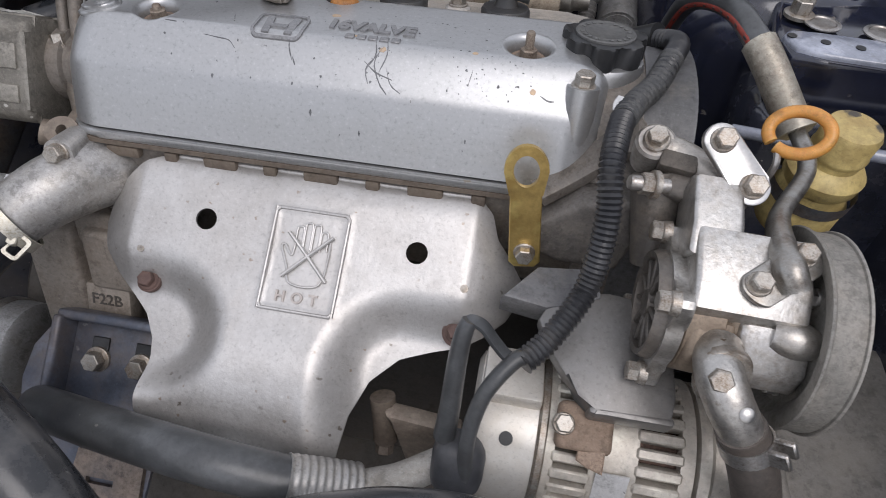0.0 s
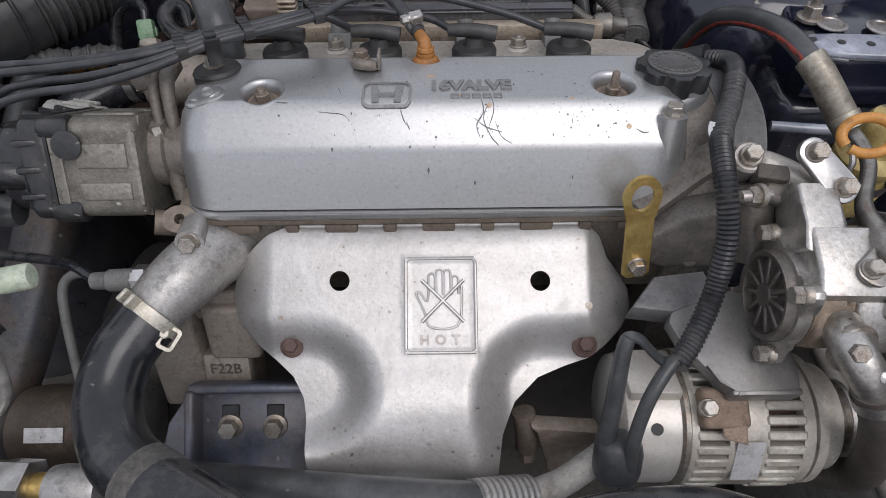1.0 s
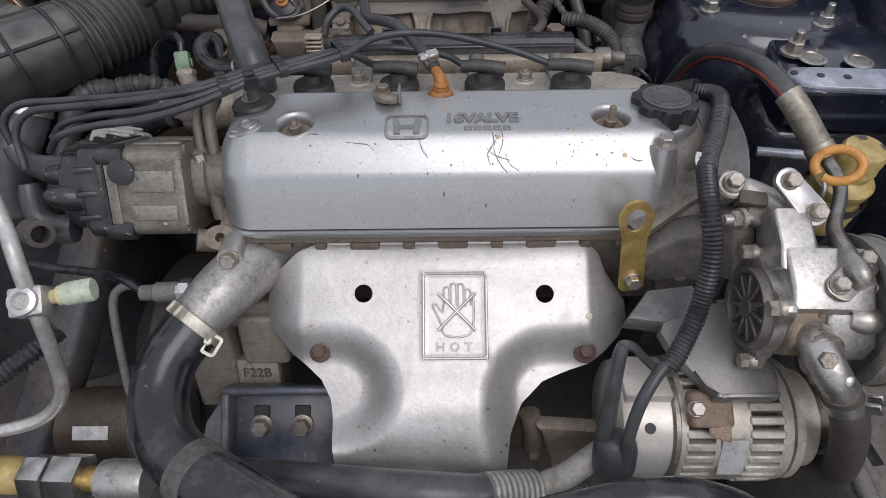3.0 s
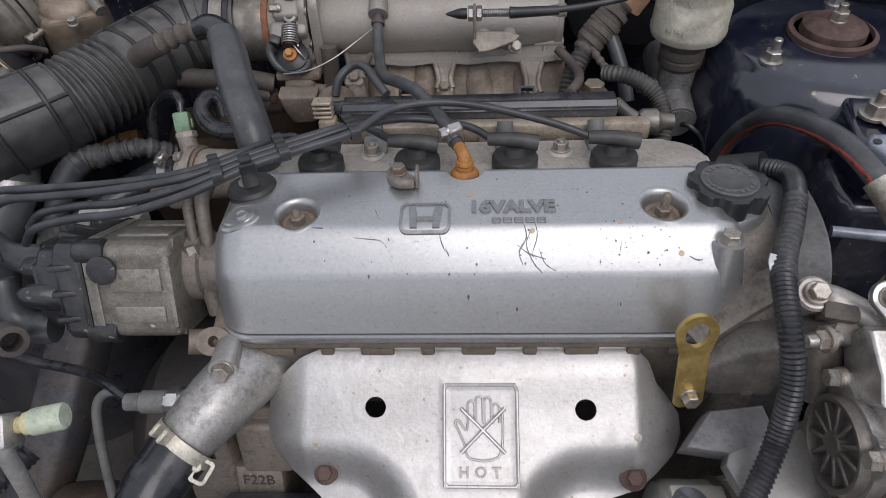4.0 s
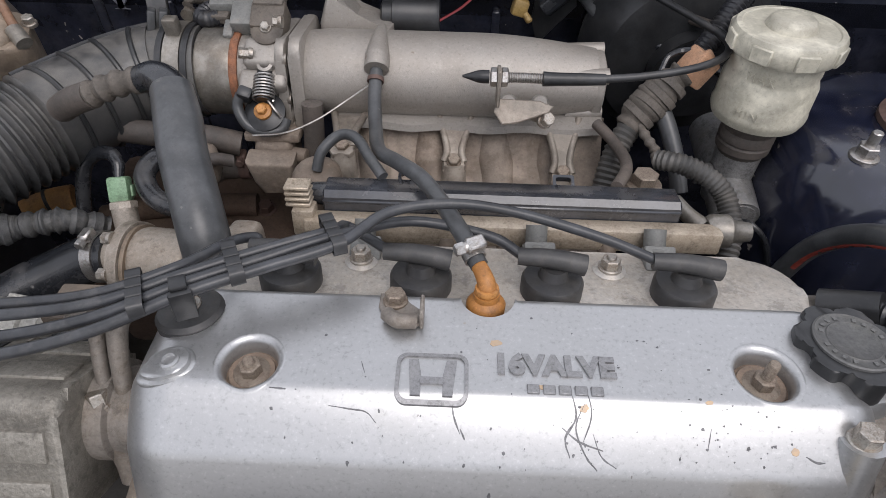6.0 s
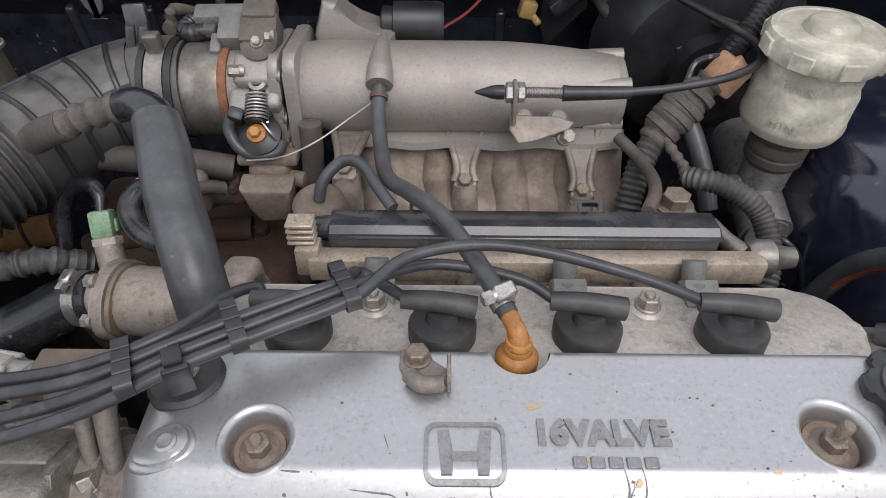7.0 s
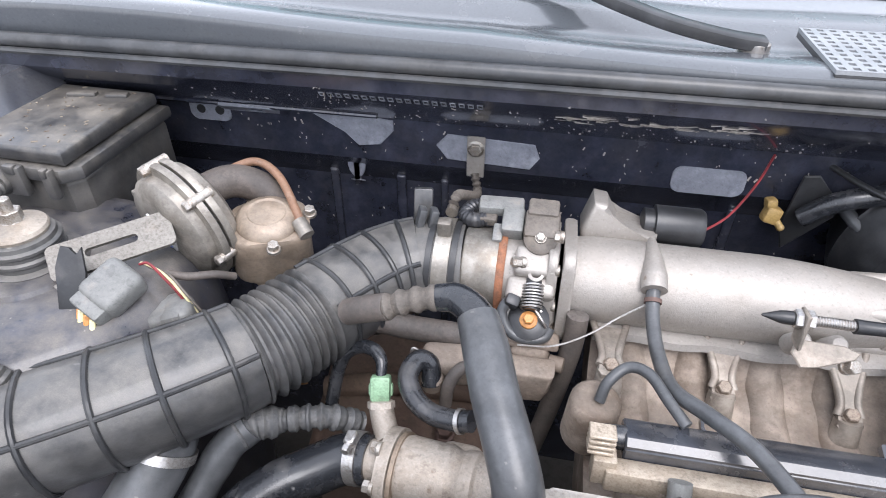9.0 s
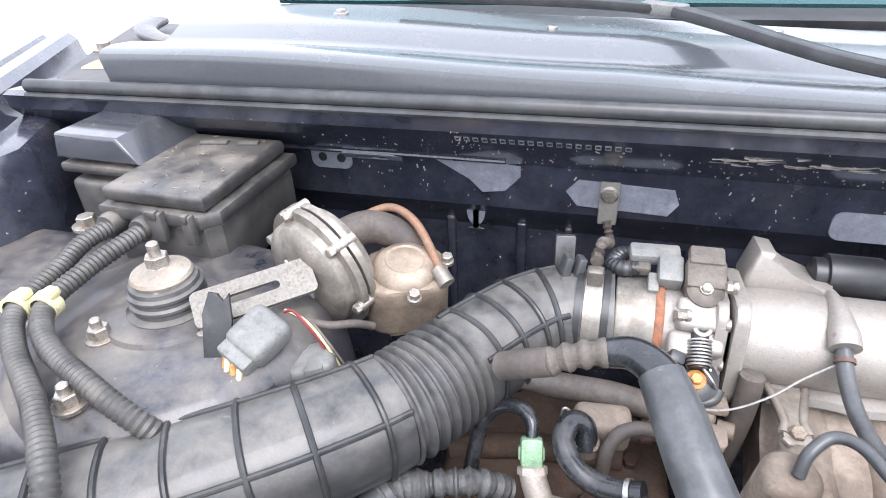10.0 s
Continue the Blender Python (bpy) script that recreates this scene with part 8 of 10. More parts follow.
    sweep(a, [E(-0.268, 0.300, 0.082), E(-0.282, 0.298, 0.080), E(-0.290, 0.308, 0.080), E(-0.284, 0.322, 0.084), E(-0.268, 0.335, 0.078)], 0.0085, seg=14, ripple=(0.004, 0.001))
    part("plug_boot", a, M_CONDUIT, t)
    for w in (0.095, 0.060, 0.020, -0.010):
        a = BM()
        hexbolt(a, E(-0.1925, 0.247 + 0.05 * abs(w - 0.04), w), (-1, 0, 0), 0.009, 0.005, 1.3)
        part("flange_bolt", a, M_BOLT, t)
    # idle valve below
    iv = thing("idle_valve", E(-0.215, 0.245, -0.09), "dusty cast idle air valve below the throttle", "idle valve")
    a = BM()
    box(a, (0.040, 0.046, 0.044), ENG @ pose(-0.210, 0.243, -0.036), 0.009, 3)
    box(a, (0.056, 0.040, 0.010), ENG @ pose(-0.210, 0.243, -0.012), 0.003, 2)
    lathe(a, [(0.008, 0.0), (0.008, 0.014), (0.006, 0.015)], frame_to(E(-0.190, 0.225, -0.030), (1, -0.2, 0)), 14)
    prism(a, [(-0.024, 0.014), (0.024, 0.014), (0.021, -0.010), (0.015, -0.026), (-0.013, -0.028), (-0.020, -0.012)], 0.026, ENG @ Matrix(((1, 0, 0, -0.208), (0, -0.25, -1, 0.224), (0, 1, -0.25, -0.034), (0, 0, 0, 1))), 0.006, 3)
    part("body", a, M_MANI, iv)
    a = BM()
    sweep(a, [E(-0.235, 0.236, -0.050), E(-0.26, 0.236, -0.052), E(-0.285, 0.225, -0.060)], 0.0105, seg=14)
    part("stub", a, M_HOSE_BROWN, iv)
    a = BM()
    clamp_band(a, E(-0.245, 0.236, -0.050), (-1, 0, 0), 0.011, 0.008)
    part("clamp", a, M_RUST, iv)
    # motor valve at the back of the plenum
    mv = thing("motor_valve", E(-0.11, 0.33, 0.06), "black cylindrical motor on a cast mount", "motor valve")
    a = BM()
    prism(a, [(-0.040, 0.0), (0.035, 0.0), (0.035, 0.022), (-0.005, 0.026), (-0.018, 0.050), (-0.032, 0.052), (-0.042, 0.02)], 0.045, ENG @ Matrix(((1, 0, 0, -0.130), (0, 0, -1, 0.362), (0, 1, 0, 0.052), (0, 0, 0, 1))), 0.006, 3)
    part("mount", a, M_PLENUM, mv)
    a = BM()
    lathe(a, [(0.012, -0.012), (0.016, -0.010), (0.016, 0.0), (0.0205, 0.001), (0.0205, 0.046), (0.018, 0.050)], frame_to(E(-0.098, 0.345, 0.076), (1, 0, 0)), 28)
    part("motor", a, M_PLASTIC, mv)
    part("red_lead", sweep(BM(), [E(-0.048, 0.345, 0.072), E(-0.02, 0.365, 0.085), E(0.01, 0.40, 0.11), E(0.03, 0.43, 0.135)], 0.0014, seg=6), M_REDWIRE, mv, "thin red lead")
    a = BM()
    box(a, (0.019, 0.016, 0.020), ENG @ pose(0.044, 0.428, 0.066, 0, 14, 5), 0.004, 2)
    box(a, (0.012, 0.014, 0.012), ENG @ pose(0.040, 0.428, 0.080, 0, -10, 5), 0.003)
    lathe(a, [(0.004, 0.0), (0.0045, 0.010), (0.003, 0.012)], frame_to(E(0.050, 0.424, 0.060), (0.6, -0.4, -0.7)), 10)
    solo("wire_clip", a, mat("aged_amber_plastic", (0.31, 0.205, 0.065), 0.5, 0.0, (0.22, 0.14, 0.05), 40, dust=0.25, bump=0.2), "yellow plastic wire clip on the firewall", "wire clip")


throttle_body()
ob = thing("boot_clamp", E(-0.30, 0.281, -0.02), "stainless worm clamp round the duct boot", "hose clamp")
a = BM()
CM = clamp_band(a, E(-0.306, 0.290, 0.030), (-1, 0, 0), 0.0470, 0.016, 0.0015)
part("band", a, M_DUSTSTEEL, ob)
for k in range(11):
    a = BM()
    box(a, (0.0070, 0.0014, 0.0011), CM @ Matrix.Rotation(radians(40 + 5.0 * k), 4, "Z") @ pose(0, 0.0484, 0, 90, 0, 90), 0)
    part("slot", a, M_PLASTIC, ob, "dark worm slot")
for o_ in (-0.013, 0.012):
    a = BM()
    clamp_band(a, E(-0.306 + o_, 0.290, 0.030), (-1, 0, 0), 0.0462, 0.006, 0.0016)
    part("rubber_edge", a, M_PLASTIC, ob, "black rubber edge of the boot")
a = BM()
box(a, (0.014, 0.012, 0.026), ENG @ pose(-0.306, 0.272, 0.077, 14, 0, 0), 0.002)
part("screw_housing", a, M_DUSTSTEEL, ob)
a = BM()
hexbolt(a, E(-0.306, 0.312, 0.080), ENG.to_3x3() @ Vector((0, 1, 0.3)), 0.011, 0.008, 1.2)
part("screw", a, M_DUSTSTEEL, ob)


def air_duct():
    t = thing("air_intake_duct", (-0.55, 0.05, 0.82), "ribbed black plastic air intake duct, dusty", "air duct")
    pts = [E(-0.286, 0.290, 0.030), E(-0.325, 0.288, 0.028), E(-0.362, 0.272, 0.022), E(-0.395, 0.235, 0.014), E(-0.425, 0.190, 0.006), E(-0.458, 0.140, -0.002), E(-0.510, 0.090, -0.010), E(-0.575, 0.045, -0.022), E(-0.65, 0.000, -0.036), E(-0.73, -0.05, -0.05)]
    path = resample(spline(pts, 12), 0.004)
    n = len(path)

    # smooth sleeve, bellows, then the long squared duct
    zones = ((0, 0.085, "sleeve"), (0.085, 0.31, "elbow"), (0.31, 0.43, "bellows"), (0.43, 1.0, "pipe"))
    for f0, f1, name in zones:
        i0, i1 = int(f0 * (n - 1)), int(f1 * (n - 1))
        bm = BM()
        rings = []
        sub = resample(path[i0:i1 + 1], 0.002 if name == "bellows" else 0.005)
        m_ = len(sub)
        for i, p in enumerate(sub):
            d = (sub[min(i + 1, m_ - 1)] - sub[max(i - 1, 0)]).normalized()
            side = d.cross(Vector((0, 0, 1))).normalized()
            up = side.cross(d)
            rad = 0.0455 if name in ("sleeve",) else 0.046
            if name == "elbow":
                rad = 0.0462
            if name == "bellows":
                rad = 0.047 + 0.0035 * math.cos(2 * math.pi * i / 5)
            if name == "pipe":
                rad = 0.046 + 0.006 * i / m_
            ring = []
            for k in range(36):
                a = 2 * math.pi * k / 36
                c, s = math.cos(a), math.sin(a)
                if name in ("pipe", "elbow"):
                    c, s = math.copysign(abs(c) ** 0.82, c), math.copysign(abs(s) ** 0.82, s)
                ring.append(bm.verts.new(p + side * rad * c + up * rad * s))
            rings.append(ring)
        for a, b in zip(rings, rings[1:]):
            for k in range(36):
                bm.faces.new((a[k], a[(k + 1) % 36], b[(k + 1) % 36], b[k]))
        bm.faces.new(rings[0])
        bm.faces.new(rings[-1][::-1])
        part(name, bm, M_DUCT, t)
        # raised ribs round it, and one along its length
        if name in ("pipe", "elbow"):
            count = 7 if name == "pipe" else 4
            for q in range(count):
                i = int((q + 0.5) / count * (m_ - 1))
                d = (sub[min(i + 1, m_ - 1)] - sub[max(i - 1, 0)]).normalized()
                side = d.cross(Vector((0, 0, 1))).normalized()
                up = side.cross(d)
                rad = (0.046 + 0.006 * i / m_ if name == "pipe" else 0.0462) + 0.0006
                loop = []
                for k in range(37):
                    a = 2 * math.pi * k / 36
                    c, s = math.cos(a), math.sin(a)
                    c, s = math.copysign(abs(c) ** 0.82, c), math.copysign(abs(s) ** 0.82, s)
                    loop.append(sub[i] + side * rad * c + up * rad * s)
                rb = BM()
                sweep(rb, loop, 0.0027, seg=8, n=1)
                part("rib", rb, M_DUCTRIB, t)
            for ang in (142, 62, -20):
                line = []
                for i in range(0, m_, 4):
                    d = (sub[min(i + 1, m_ - 1)] - sub[max(i - 1, 0)]).normalized()
                    side = d.cross(Vector((0, 0, 1))).normalized()
                    up = side.cross(d)
                    rad = (0.046 + 0.006 * i / m_ if name == "pipe" else 0.0462) + 0.0004
                    c, s = math.cos(radians(ang)), math.sin(radians(ang))
                    c, s = math.copysign(abs(c) ** 0.82, c), math.copysign(abs(s) ** 0.82, s)
                    line.append(sub[i] + side * rad * c + up * rad * s)
                rb = BM()
                sweep(rb, line, 0.0026, seg=8, n=1)
                part("seam", rb, M_DUCTRIB, t)
    st = BM()
    sweep(st, [(-0.512, 0.088, 0.885), (-0.511, 0.064, 0.850), (-0.522, 0.034, 0.824), (-0.538, 0.008, 0.795), (-0.55, -0.02, 0.75)], 0.026, seg=26)
    part("down_spout", st, M_HOSE, t, "dusty rubber hose below the duct")
    cl = BM()
    clamp_band(cl, (-0.5115, 0.059, 0.845), (-0.15, -0.70, -0.75), 0.0268, 0.009)
    part("clamp", cl, M_STEEL, t, "steel band clamp")
    st = BM()
    sweep(st, [E(-0.418, 0.215, 0.004), E(-0.412, 0.200, -0.014), E(-0.408, 0.190, -0.026)], lambda f: 0.027 - 0.004 * f, seg=24)
    lathe(st, [(0.0235, -0.002), (0.0255, 0.0), (0.0255, 0.004), (0.0235, 0.005)], frame_to(E(-0.408, 0.191, -0.025), E(-0.408, 0.190, -0.026) - E(-0.412, 0.200, -0.014)), 24)
    part("drain_stub", st, M_DUCT, t)
    # strap post on the sleeve
    ps = BM()
    box(ps, (0.020, 0.010, 0.040), ENG @ pose(-0.338, 0.318, 0.080, -10, 0, 10), 0.002)
    part("tab", ps, M_DUCT, t)
    for x in (-0.322, -0.334):
        lg = BM()
        box(lg, (0.008, 0.016, 0.022), ENG @ pose(x, 0.290, 0.080, 0, 12, 20), 0.002)
        part("lug", lg, M_HOSE, t)


air_duct()

M_RUSTY = mat("rust_brown_dirt", (0.085, 0.052, 0.038), 0.8, 0.1, (0.12, 0.085, 0.06), 20, dust=0.3, dust_color=(0.3, 0.2, 0.14), bump=0.5)
M_PALEGREY = mat("pale_dusty_plastic", (0.33, 0.325, 0.30), 0.6, 0.0, (0.26, 0.25, 0.225), 40, dust=0.4, dust_color=(0.36, 0.32, 0.27), bump=0.3)
# ---- hoses round the throttle ----
tb = thing("thick_breather_hose", E(-0.204, 0.024, -0.05), "thick grey rubber breather hose with a stepped sleeve", "hose")
tp = [E(-0.290, 0.158, 0.072), E(-0.272, 0.150, 0.078), E(-0.254, 0.134, 0.074), E(-0.243, 0.110, 0.060), E(-0.232, 0.082, 0.044), E(-0.219, 0.056, 0.026), E(-0.209, 0.036, 0.008), E(-0.204, 0.026, -0.018), E(-0.204, 0.024, -0.05)]
part("inner_hose", sweep(BM(), tp[:4], lambda f: 0.0115 + 0.004 * f, seg=20), M_RUBBER, tb)
part("sleeve", sweep(BM(), tp[2:], lambda f: 0.0165 + 0.002 * min(1, 6 * f), seg=24), M_HOSE, tb, "thicker grey sleeve")
fw_ = BM()
sweep(fw_, [E(-0.222, 0.205, 0.0), E(-0.19, 0.205, 0.004), E(-0.16, 0.215, 0.014), E(-0.13, 0.230, 0.03), E(-0.10, 0.236, 0.05)], 0.0009, seg=6)
solo("tie_wire", fw_, M_STEEL, "thin loose steel tie wire", "wire")
gc = thing("gearbox_case", (-0.33, 0.27, 0.60), "rust-brown dirty gearbox case below the hoses", "gearbox")
a = BM()
box(a, (0.24, 0.20, 0.16), pose(-0.33, 0.27, 0.66, 8, 0, 5), 0.02, 3)
part("case", a, M_RUSTY, gc)
for x, y in ((-0.42, 0.20), (-0.36, 0.19), (-0.29, 0.20), (-0.25, 0.26)):
    a = BM()
    hexbolt(a, (x, y, 0.738), (0, -0.2, 1), 0.015, 0.010, 1.5)
    part("bolt", a, M_RUST, gc)
a = BM()
sweep(a, [(-0.44, 0.24, 0.735), (-0.36, 0.25, 0.748), (-0.26, 0.26, 0.745)], 0.014, seg=12)
part("rib", a, M_RUSTY, gc)
tc = thing("breather_joint", E(-0.34, 0.155, 0.05), "taped brown hose joint on the air duct", "hose joint")
part("joint", sweep(BM(), [E(-0.372, 0.165, 0.040), E(-0.352, 0.156, 0.052), E(-0.332, 0.152, 0.060)], 0.012, seg=16), M_HOSE_BROWN, tc)
part("tape", sweep(BM(), [E(-0.335, 0.152, 0.059), E(-0.312, 0.154, 0.068), E(-0.286, 0.158, 0.073)], lambda f: 0.0105 + 0.0016 * math.sin(24 * f), seg=14), M_TAPE, tc, "dirty tape wrap")
hose_thing("crossing_hose", [E(-0.41, 0.212, -0.004), E(-0.368, 0.224, -0.008), E(-0.325, 0.228, -0.014), E(-0.281, 0.226, -0.014), E(-0.245, 0.232, -0.024)], 0.0125, M_HOSE_BROWN, "brown dusty hose below the throttle", "hose", seg=14)


def water_neck():
    t = thing("coolant_housing", E(-0.28, 0.11, -0.13), "dusty cast coolant housing with hose neck", "coolant housing")
    M = frame_to(E(-0.345, 0.116, -0.084), E(-0.18, 0.094, -0.074) - E(-0.345, 0.116, -0.084), ENG.to_3x3() @ Vector((0, 0, 1)))
    a = BM()
    lathe(a, [(0.0195, -0.004), (0.0195, 0.020), (0.024, 0.024)], M, 30)
    part("neck", a, M_MANI2, t)
    a = BM()
    prism(a, [(0.0385 * math.cos(k) * (1.0 - 0.16 * abs(math.sin(k))), 0.0345 * math.sin(k)) for k in [2 * math.pi * q / 40 for q in range(40)]], 0.011, M @ pose(0, 0, 0.022), 0.0025, 2)
    part("flange", a, M_MANI2, t)
    a = BM()
    prism(a, [(0.036 * math.cos(k) * (1.0 - 0.16 * abs(math.sin(k))), 0.032 * math.sin(k)) for k in [2 * math.pi * q / 40 for q in range(40)]], 0.004, M @ pose(0, 0, 0.034))
    part("joint", a, M_PUMPDIRT, t, "brown joint line")
    a = BM()
    lathe(a, [(0.029, 0.038), (0.030, 0.042), (0.029, 0.082), (0.026, 0.088), (0.027, 0.092), (0.0285, 0.094), (0.0285, 0.104), (0.026, 0.107), (0.026, 0.122), (0.028, 0.124), (0.028, 0.150)], M, 34)
    part("barrel", a, M_MANI2, t)
    a = BM()
    box(a, (0.060, 0.045, 0.040), M @ pose(0.018, -0.020, 0.080), 0.010, 3)
    box(a, (0.036, 0.050, 0.030), M @ pose(0.010, 0.010, 0.135), 0.008, 3)
    part("web", a, M_MANI2, t)
    for u, vv in ((-0.033, 0.006), (0.033, 0.004), (-0.012, 0.030)):
        a = BM()
        hexbolt(a, M @ Vector((u, vv, 0.022)), -(M.to_3x3() @ Vector((0, 0, 1))), 0.010, 0.006, 1.3)
        part("bolt", a, M_BOLT, t)
    a = BM()
    sweep(a, [E(-0.326, 0.128, -0.070), E(-0.336, 0.146, -0.062), E(-0.341, 0.156, -0.054)], 0.0115, seg=18)
    lathe(a, [(0.0130, 0.0), (0.0130, 0.006), (0.011, 0.007)], frame_to(E(-0.340, 0.154, -0.056), ENG.to_3x3() @ Vector((-0.15, 0.5, 0.8))), 8)
    part("sensor_boss", a, M_MANI2, t)
    s = thing("coolant_sensor", E(-0.343, 0.160, -0.045), "pale green plastic coolant sensor plug", "sensor")
    P = frame_to(E(-0.343, 0.163, -0.040), ENG.to_3x3() @ Vector((-0.10, 0.45, 0.88)))
    a = BM()
    box(a, (0.019, 0.017, 0.024), P, 0.003, 2)
    box(a, (0.023, 0.009, 0.012), P @ pose(0, -0.003, -0.002), 0.002, 2)
    plug = part("plug", a, M_GREEN, s)
    for u in (-0.005, 0.005):
        a = BM()
        box(a, (0.005, 0.002, 0.010), P @ pose(u, -0.0085, 0.003), 0.0005, 1)
        part("slot", a, M_HOSE_BROWN, plug, "dark slot")
    a = BM()
    sweep(a, [P @ Vector((0, 0, 0.010)), E(-0.346, 0.177, -0.020), E(-0.356, 0.186, -0.015), E(-0.372, 0.191, -0.018), E(-0.387, 0.190, -0.030), E(-0.395, 0.184, -0.056), E(-0.40, 0.172, -0.10)], lambda f: 0.0048 + 0.0022 * min(1, 3 * f), seg=12)
    part("lead", a, M_RUBBER, s, "black sheathed lead")


M_MANI2 = mat("dusty_grey_casting", (0.34, 0.305, 0.265), 0.55, 0.35, (0.28, 0.235, 0.19), 26, dust=0.5, dust_color=(0.36, 0.30, 0.24), bump=0.6, bump_scale=300, specks=((0.16, 0.12, 0.09), 90, 0.25, 0.2, (1, 1, 1)))
water_neck()
hh = [E(-0.338, 0.115, -0.084), E(-0.362, 0.117, -0.088), E(-0.392, 0.104, -0.098), E(-0.422, 0.086, -0.108), E(-0.448, 0.062, -0.126), E(-0.462, 0.025, -0.165)]
hose_thing("heater_hose", hh, 0.0228, M_RUBBER, "black radiator hose with a bright clamp", "hose", ((0.13, M_STEEL, "screw"),), seg=26)
hose_thing("curved_coolant_hose", [E(-0.252, 0.132, -0.034), E(-0.268, 0.136, -0.040), E(-0.290, 0.142, -0.042), E(-0.308, 0.152, -0.036), E(-0.318, 0.168, -0.026), E(-0.312, 0.184, -0.018), E(-0.301, 0.187, -0.024), E(-0.298, 0.180, -0.042)], 0.0098, M_RUBBER, "short curved black coolant hose", "hose", ((0.10, M_STEEL, "wire"),), seg=16)
cb2 = thing("coolant_block", E(-0.287, 0.205, -0.06), "brown dusty cast coolant block with a small hose", "coolant block")
a = BM()
box(a, (0.050, 0.030, 0.038), ENG @ pose(-0.287, 0.205, -0.034, 20, 0, 6), 0.008, 3)
lathe(a, [(0.011, 0.0), (0.011, 0.012), (0.009, 0.014)], frame_to(E(-0.298, 0.186, -0.046), ENG.to_3x3() @ Vector((0, -0.3, 0.9))), 16)
part("block", a, M_MANI, cb2)
part("small_hose", sweep(BM(), [E(-0.283, 0.176, -0.060), E(-0.281, 0.178, -0.038), E(-0.272, 0.184, -0.022), E(-0.258, 0.192, -0.020), E(-0.245, 0.200, -0.026)], 0.0062, seg=12), M_HOSE_BROWN, cb2, "thin dusty hose")
a = BM()
sweep(a, [E(-0.312, 0.200, -0.022), E(-0.320, 0.198, -0.016), E(-0.322, 0.196, -0.024)], 0.0016, seg=8)
part("wire_hook", a, M_STEEL, cb2)
hose_thing("curved_bypass_hose", [E(-0.235, 0.236, -0.052), E(-0.255, 0.234, -0.054), E(-0.285, 0.230, -0.058), E(-0.31, 0.22, -0.075)], 0.0105, M_HOSE_BROWN, "dusty grey bypass hose", "hose", ((0.2, M_RUST, "screw"),), seg=16)
hose_thing("vacuum_line", [(-0.168, 0.235, 0.905), (-0.169, 0.230, 0.875), (-0.174, 0.225, 0.835), (-0.184, 0.218, 0.778), (-0.196, 0.210, 0.72)], 0.0105, M_HOSE_BROWN, "dusty brown line beside the manifold", "hose", seg=12)
wl = thing("wrapped_loom", E(-0.44, 0.10, -0.08), "dusty cable loom wrapped in frayed tape", "cable loom")
part("taped_elbow", sweep(BM(), [E(-0.456, 0.096, -0.060), E(-0.445, 0.108, -0.056), E(-0.428, 0.118, -0.058)], lambda f: 0.0145 + 0.001 * math.sin(30 * f), seg=16), M_TAPEBLACK, wl)
part("conduit", sweep(BM(), [E(-0.430, 0.118, -0.058), E(-0.405, 0.126, -0.056), E(-0.383, 0.134, -0.058), E(-0.36, 0.150, -0.075)], lambda f: 0.0112 + 0.0014 * math.sin(37 * f) + 0.0008 * math.sin(83 * f), seg=14, n=14), M_TAPEBLACK, wl)
part("down_conduit", sweep(BM(), [E(-0.446, 0.106, -0.054), E(-0.464, 0.094, -0.070), E(-0.480, 0.083, -0.098), E(-0.498, 0.066, -0.138), E(-0.51, 0.05, -0.18)], lambda f: 0.0155 + 0.0005 * math.sin(20 * f), seg=16), M_HOSE, wl)
a = BM()
sweep(a, [E(-0.505, 0.232, -0.122), E(-0.484, 0.246, -0.116), E(-0.460, 0.256, -0.114)], 0.017, seg=14)
ot = thing("orange_strap", E(-0.48, 0.246, -0.13), "rusty orange strap split by a dark line", "strap")
part("strap", a, mat("rusty_orange", (0.36, 0.19, 0.065), 0.7, 0.1, (0.22, 0.12, 0.06), 50, dust=0.3, bump=0.4), ot)
a = BM()
lathe(a, [(0.0168, -0.002), (0.0182, -0.0015), (0.0182, 0.0015), (0.0168, 0.002)], frame_to(E(-0.484, 0.246, -0.116), (0.8, 0.45, 0.1)), 22)
part("split", a, M_PLASTIC, ot, "dark split")
lc = thing("loom_connector", E(-0.40, 0.03, -0.12), "pale grey ribbed loom connector", "connector")
W = frame_to(E(-0.384, 0.032, -0.092), E(-0.354, 0.030, -0.098) - E(-0.408, 0.036, -0.092))
a = BM()
lathe(a, [(0.016, -0.036), (0.019, -0.034), (0.019, -0.012), (0.022, -0.010), (0.022, 0.012), (0.019, 0.014), (0.019, 0.026), (0.014, 0.030)], W, 14)
part("body", a, M_PALEGREY, lc)
for k in range(7):
    a = BM()
    ang = 2 * math.pi * k / 7
    box(a, (0.005, 0.004, 0.030), W @ Matrix.Rotation(ang, 4, "Z") @ pose(0, 0.0215, 0.002), 0.001, 1)
    part("rib", a, M_PALEGREY, lc)
part("coupling", sweep(BM(), [E(-0.404, 0.036, -0.094), E(-0.428, 0.042, -0.102), E(-0.457, 0.046, -0.112), E(-0.49, 0.045, -0.135)], lambda f: 0.0165 - 0.003 * f, seg=16, ripple=(0.012, 0.0012)), M_LOOM, lc)
a = BM()
sweep(a, [E(-0.352, 0.030, -0.100), E(-0.33, 0.028, -0.100), E(-0.30, 0.030, -0.11)], 0.008, seg=12)
part("tail", a, M_HOSE, lc)

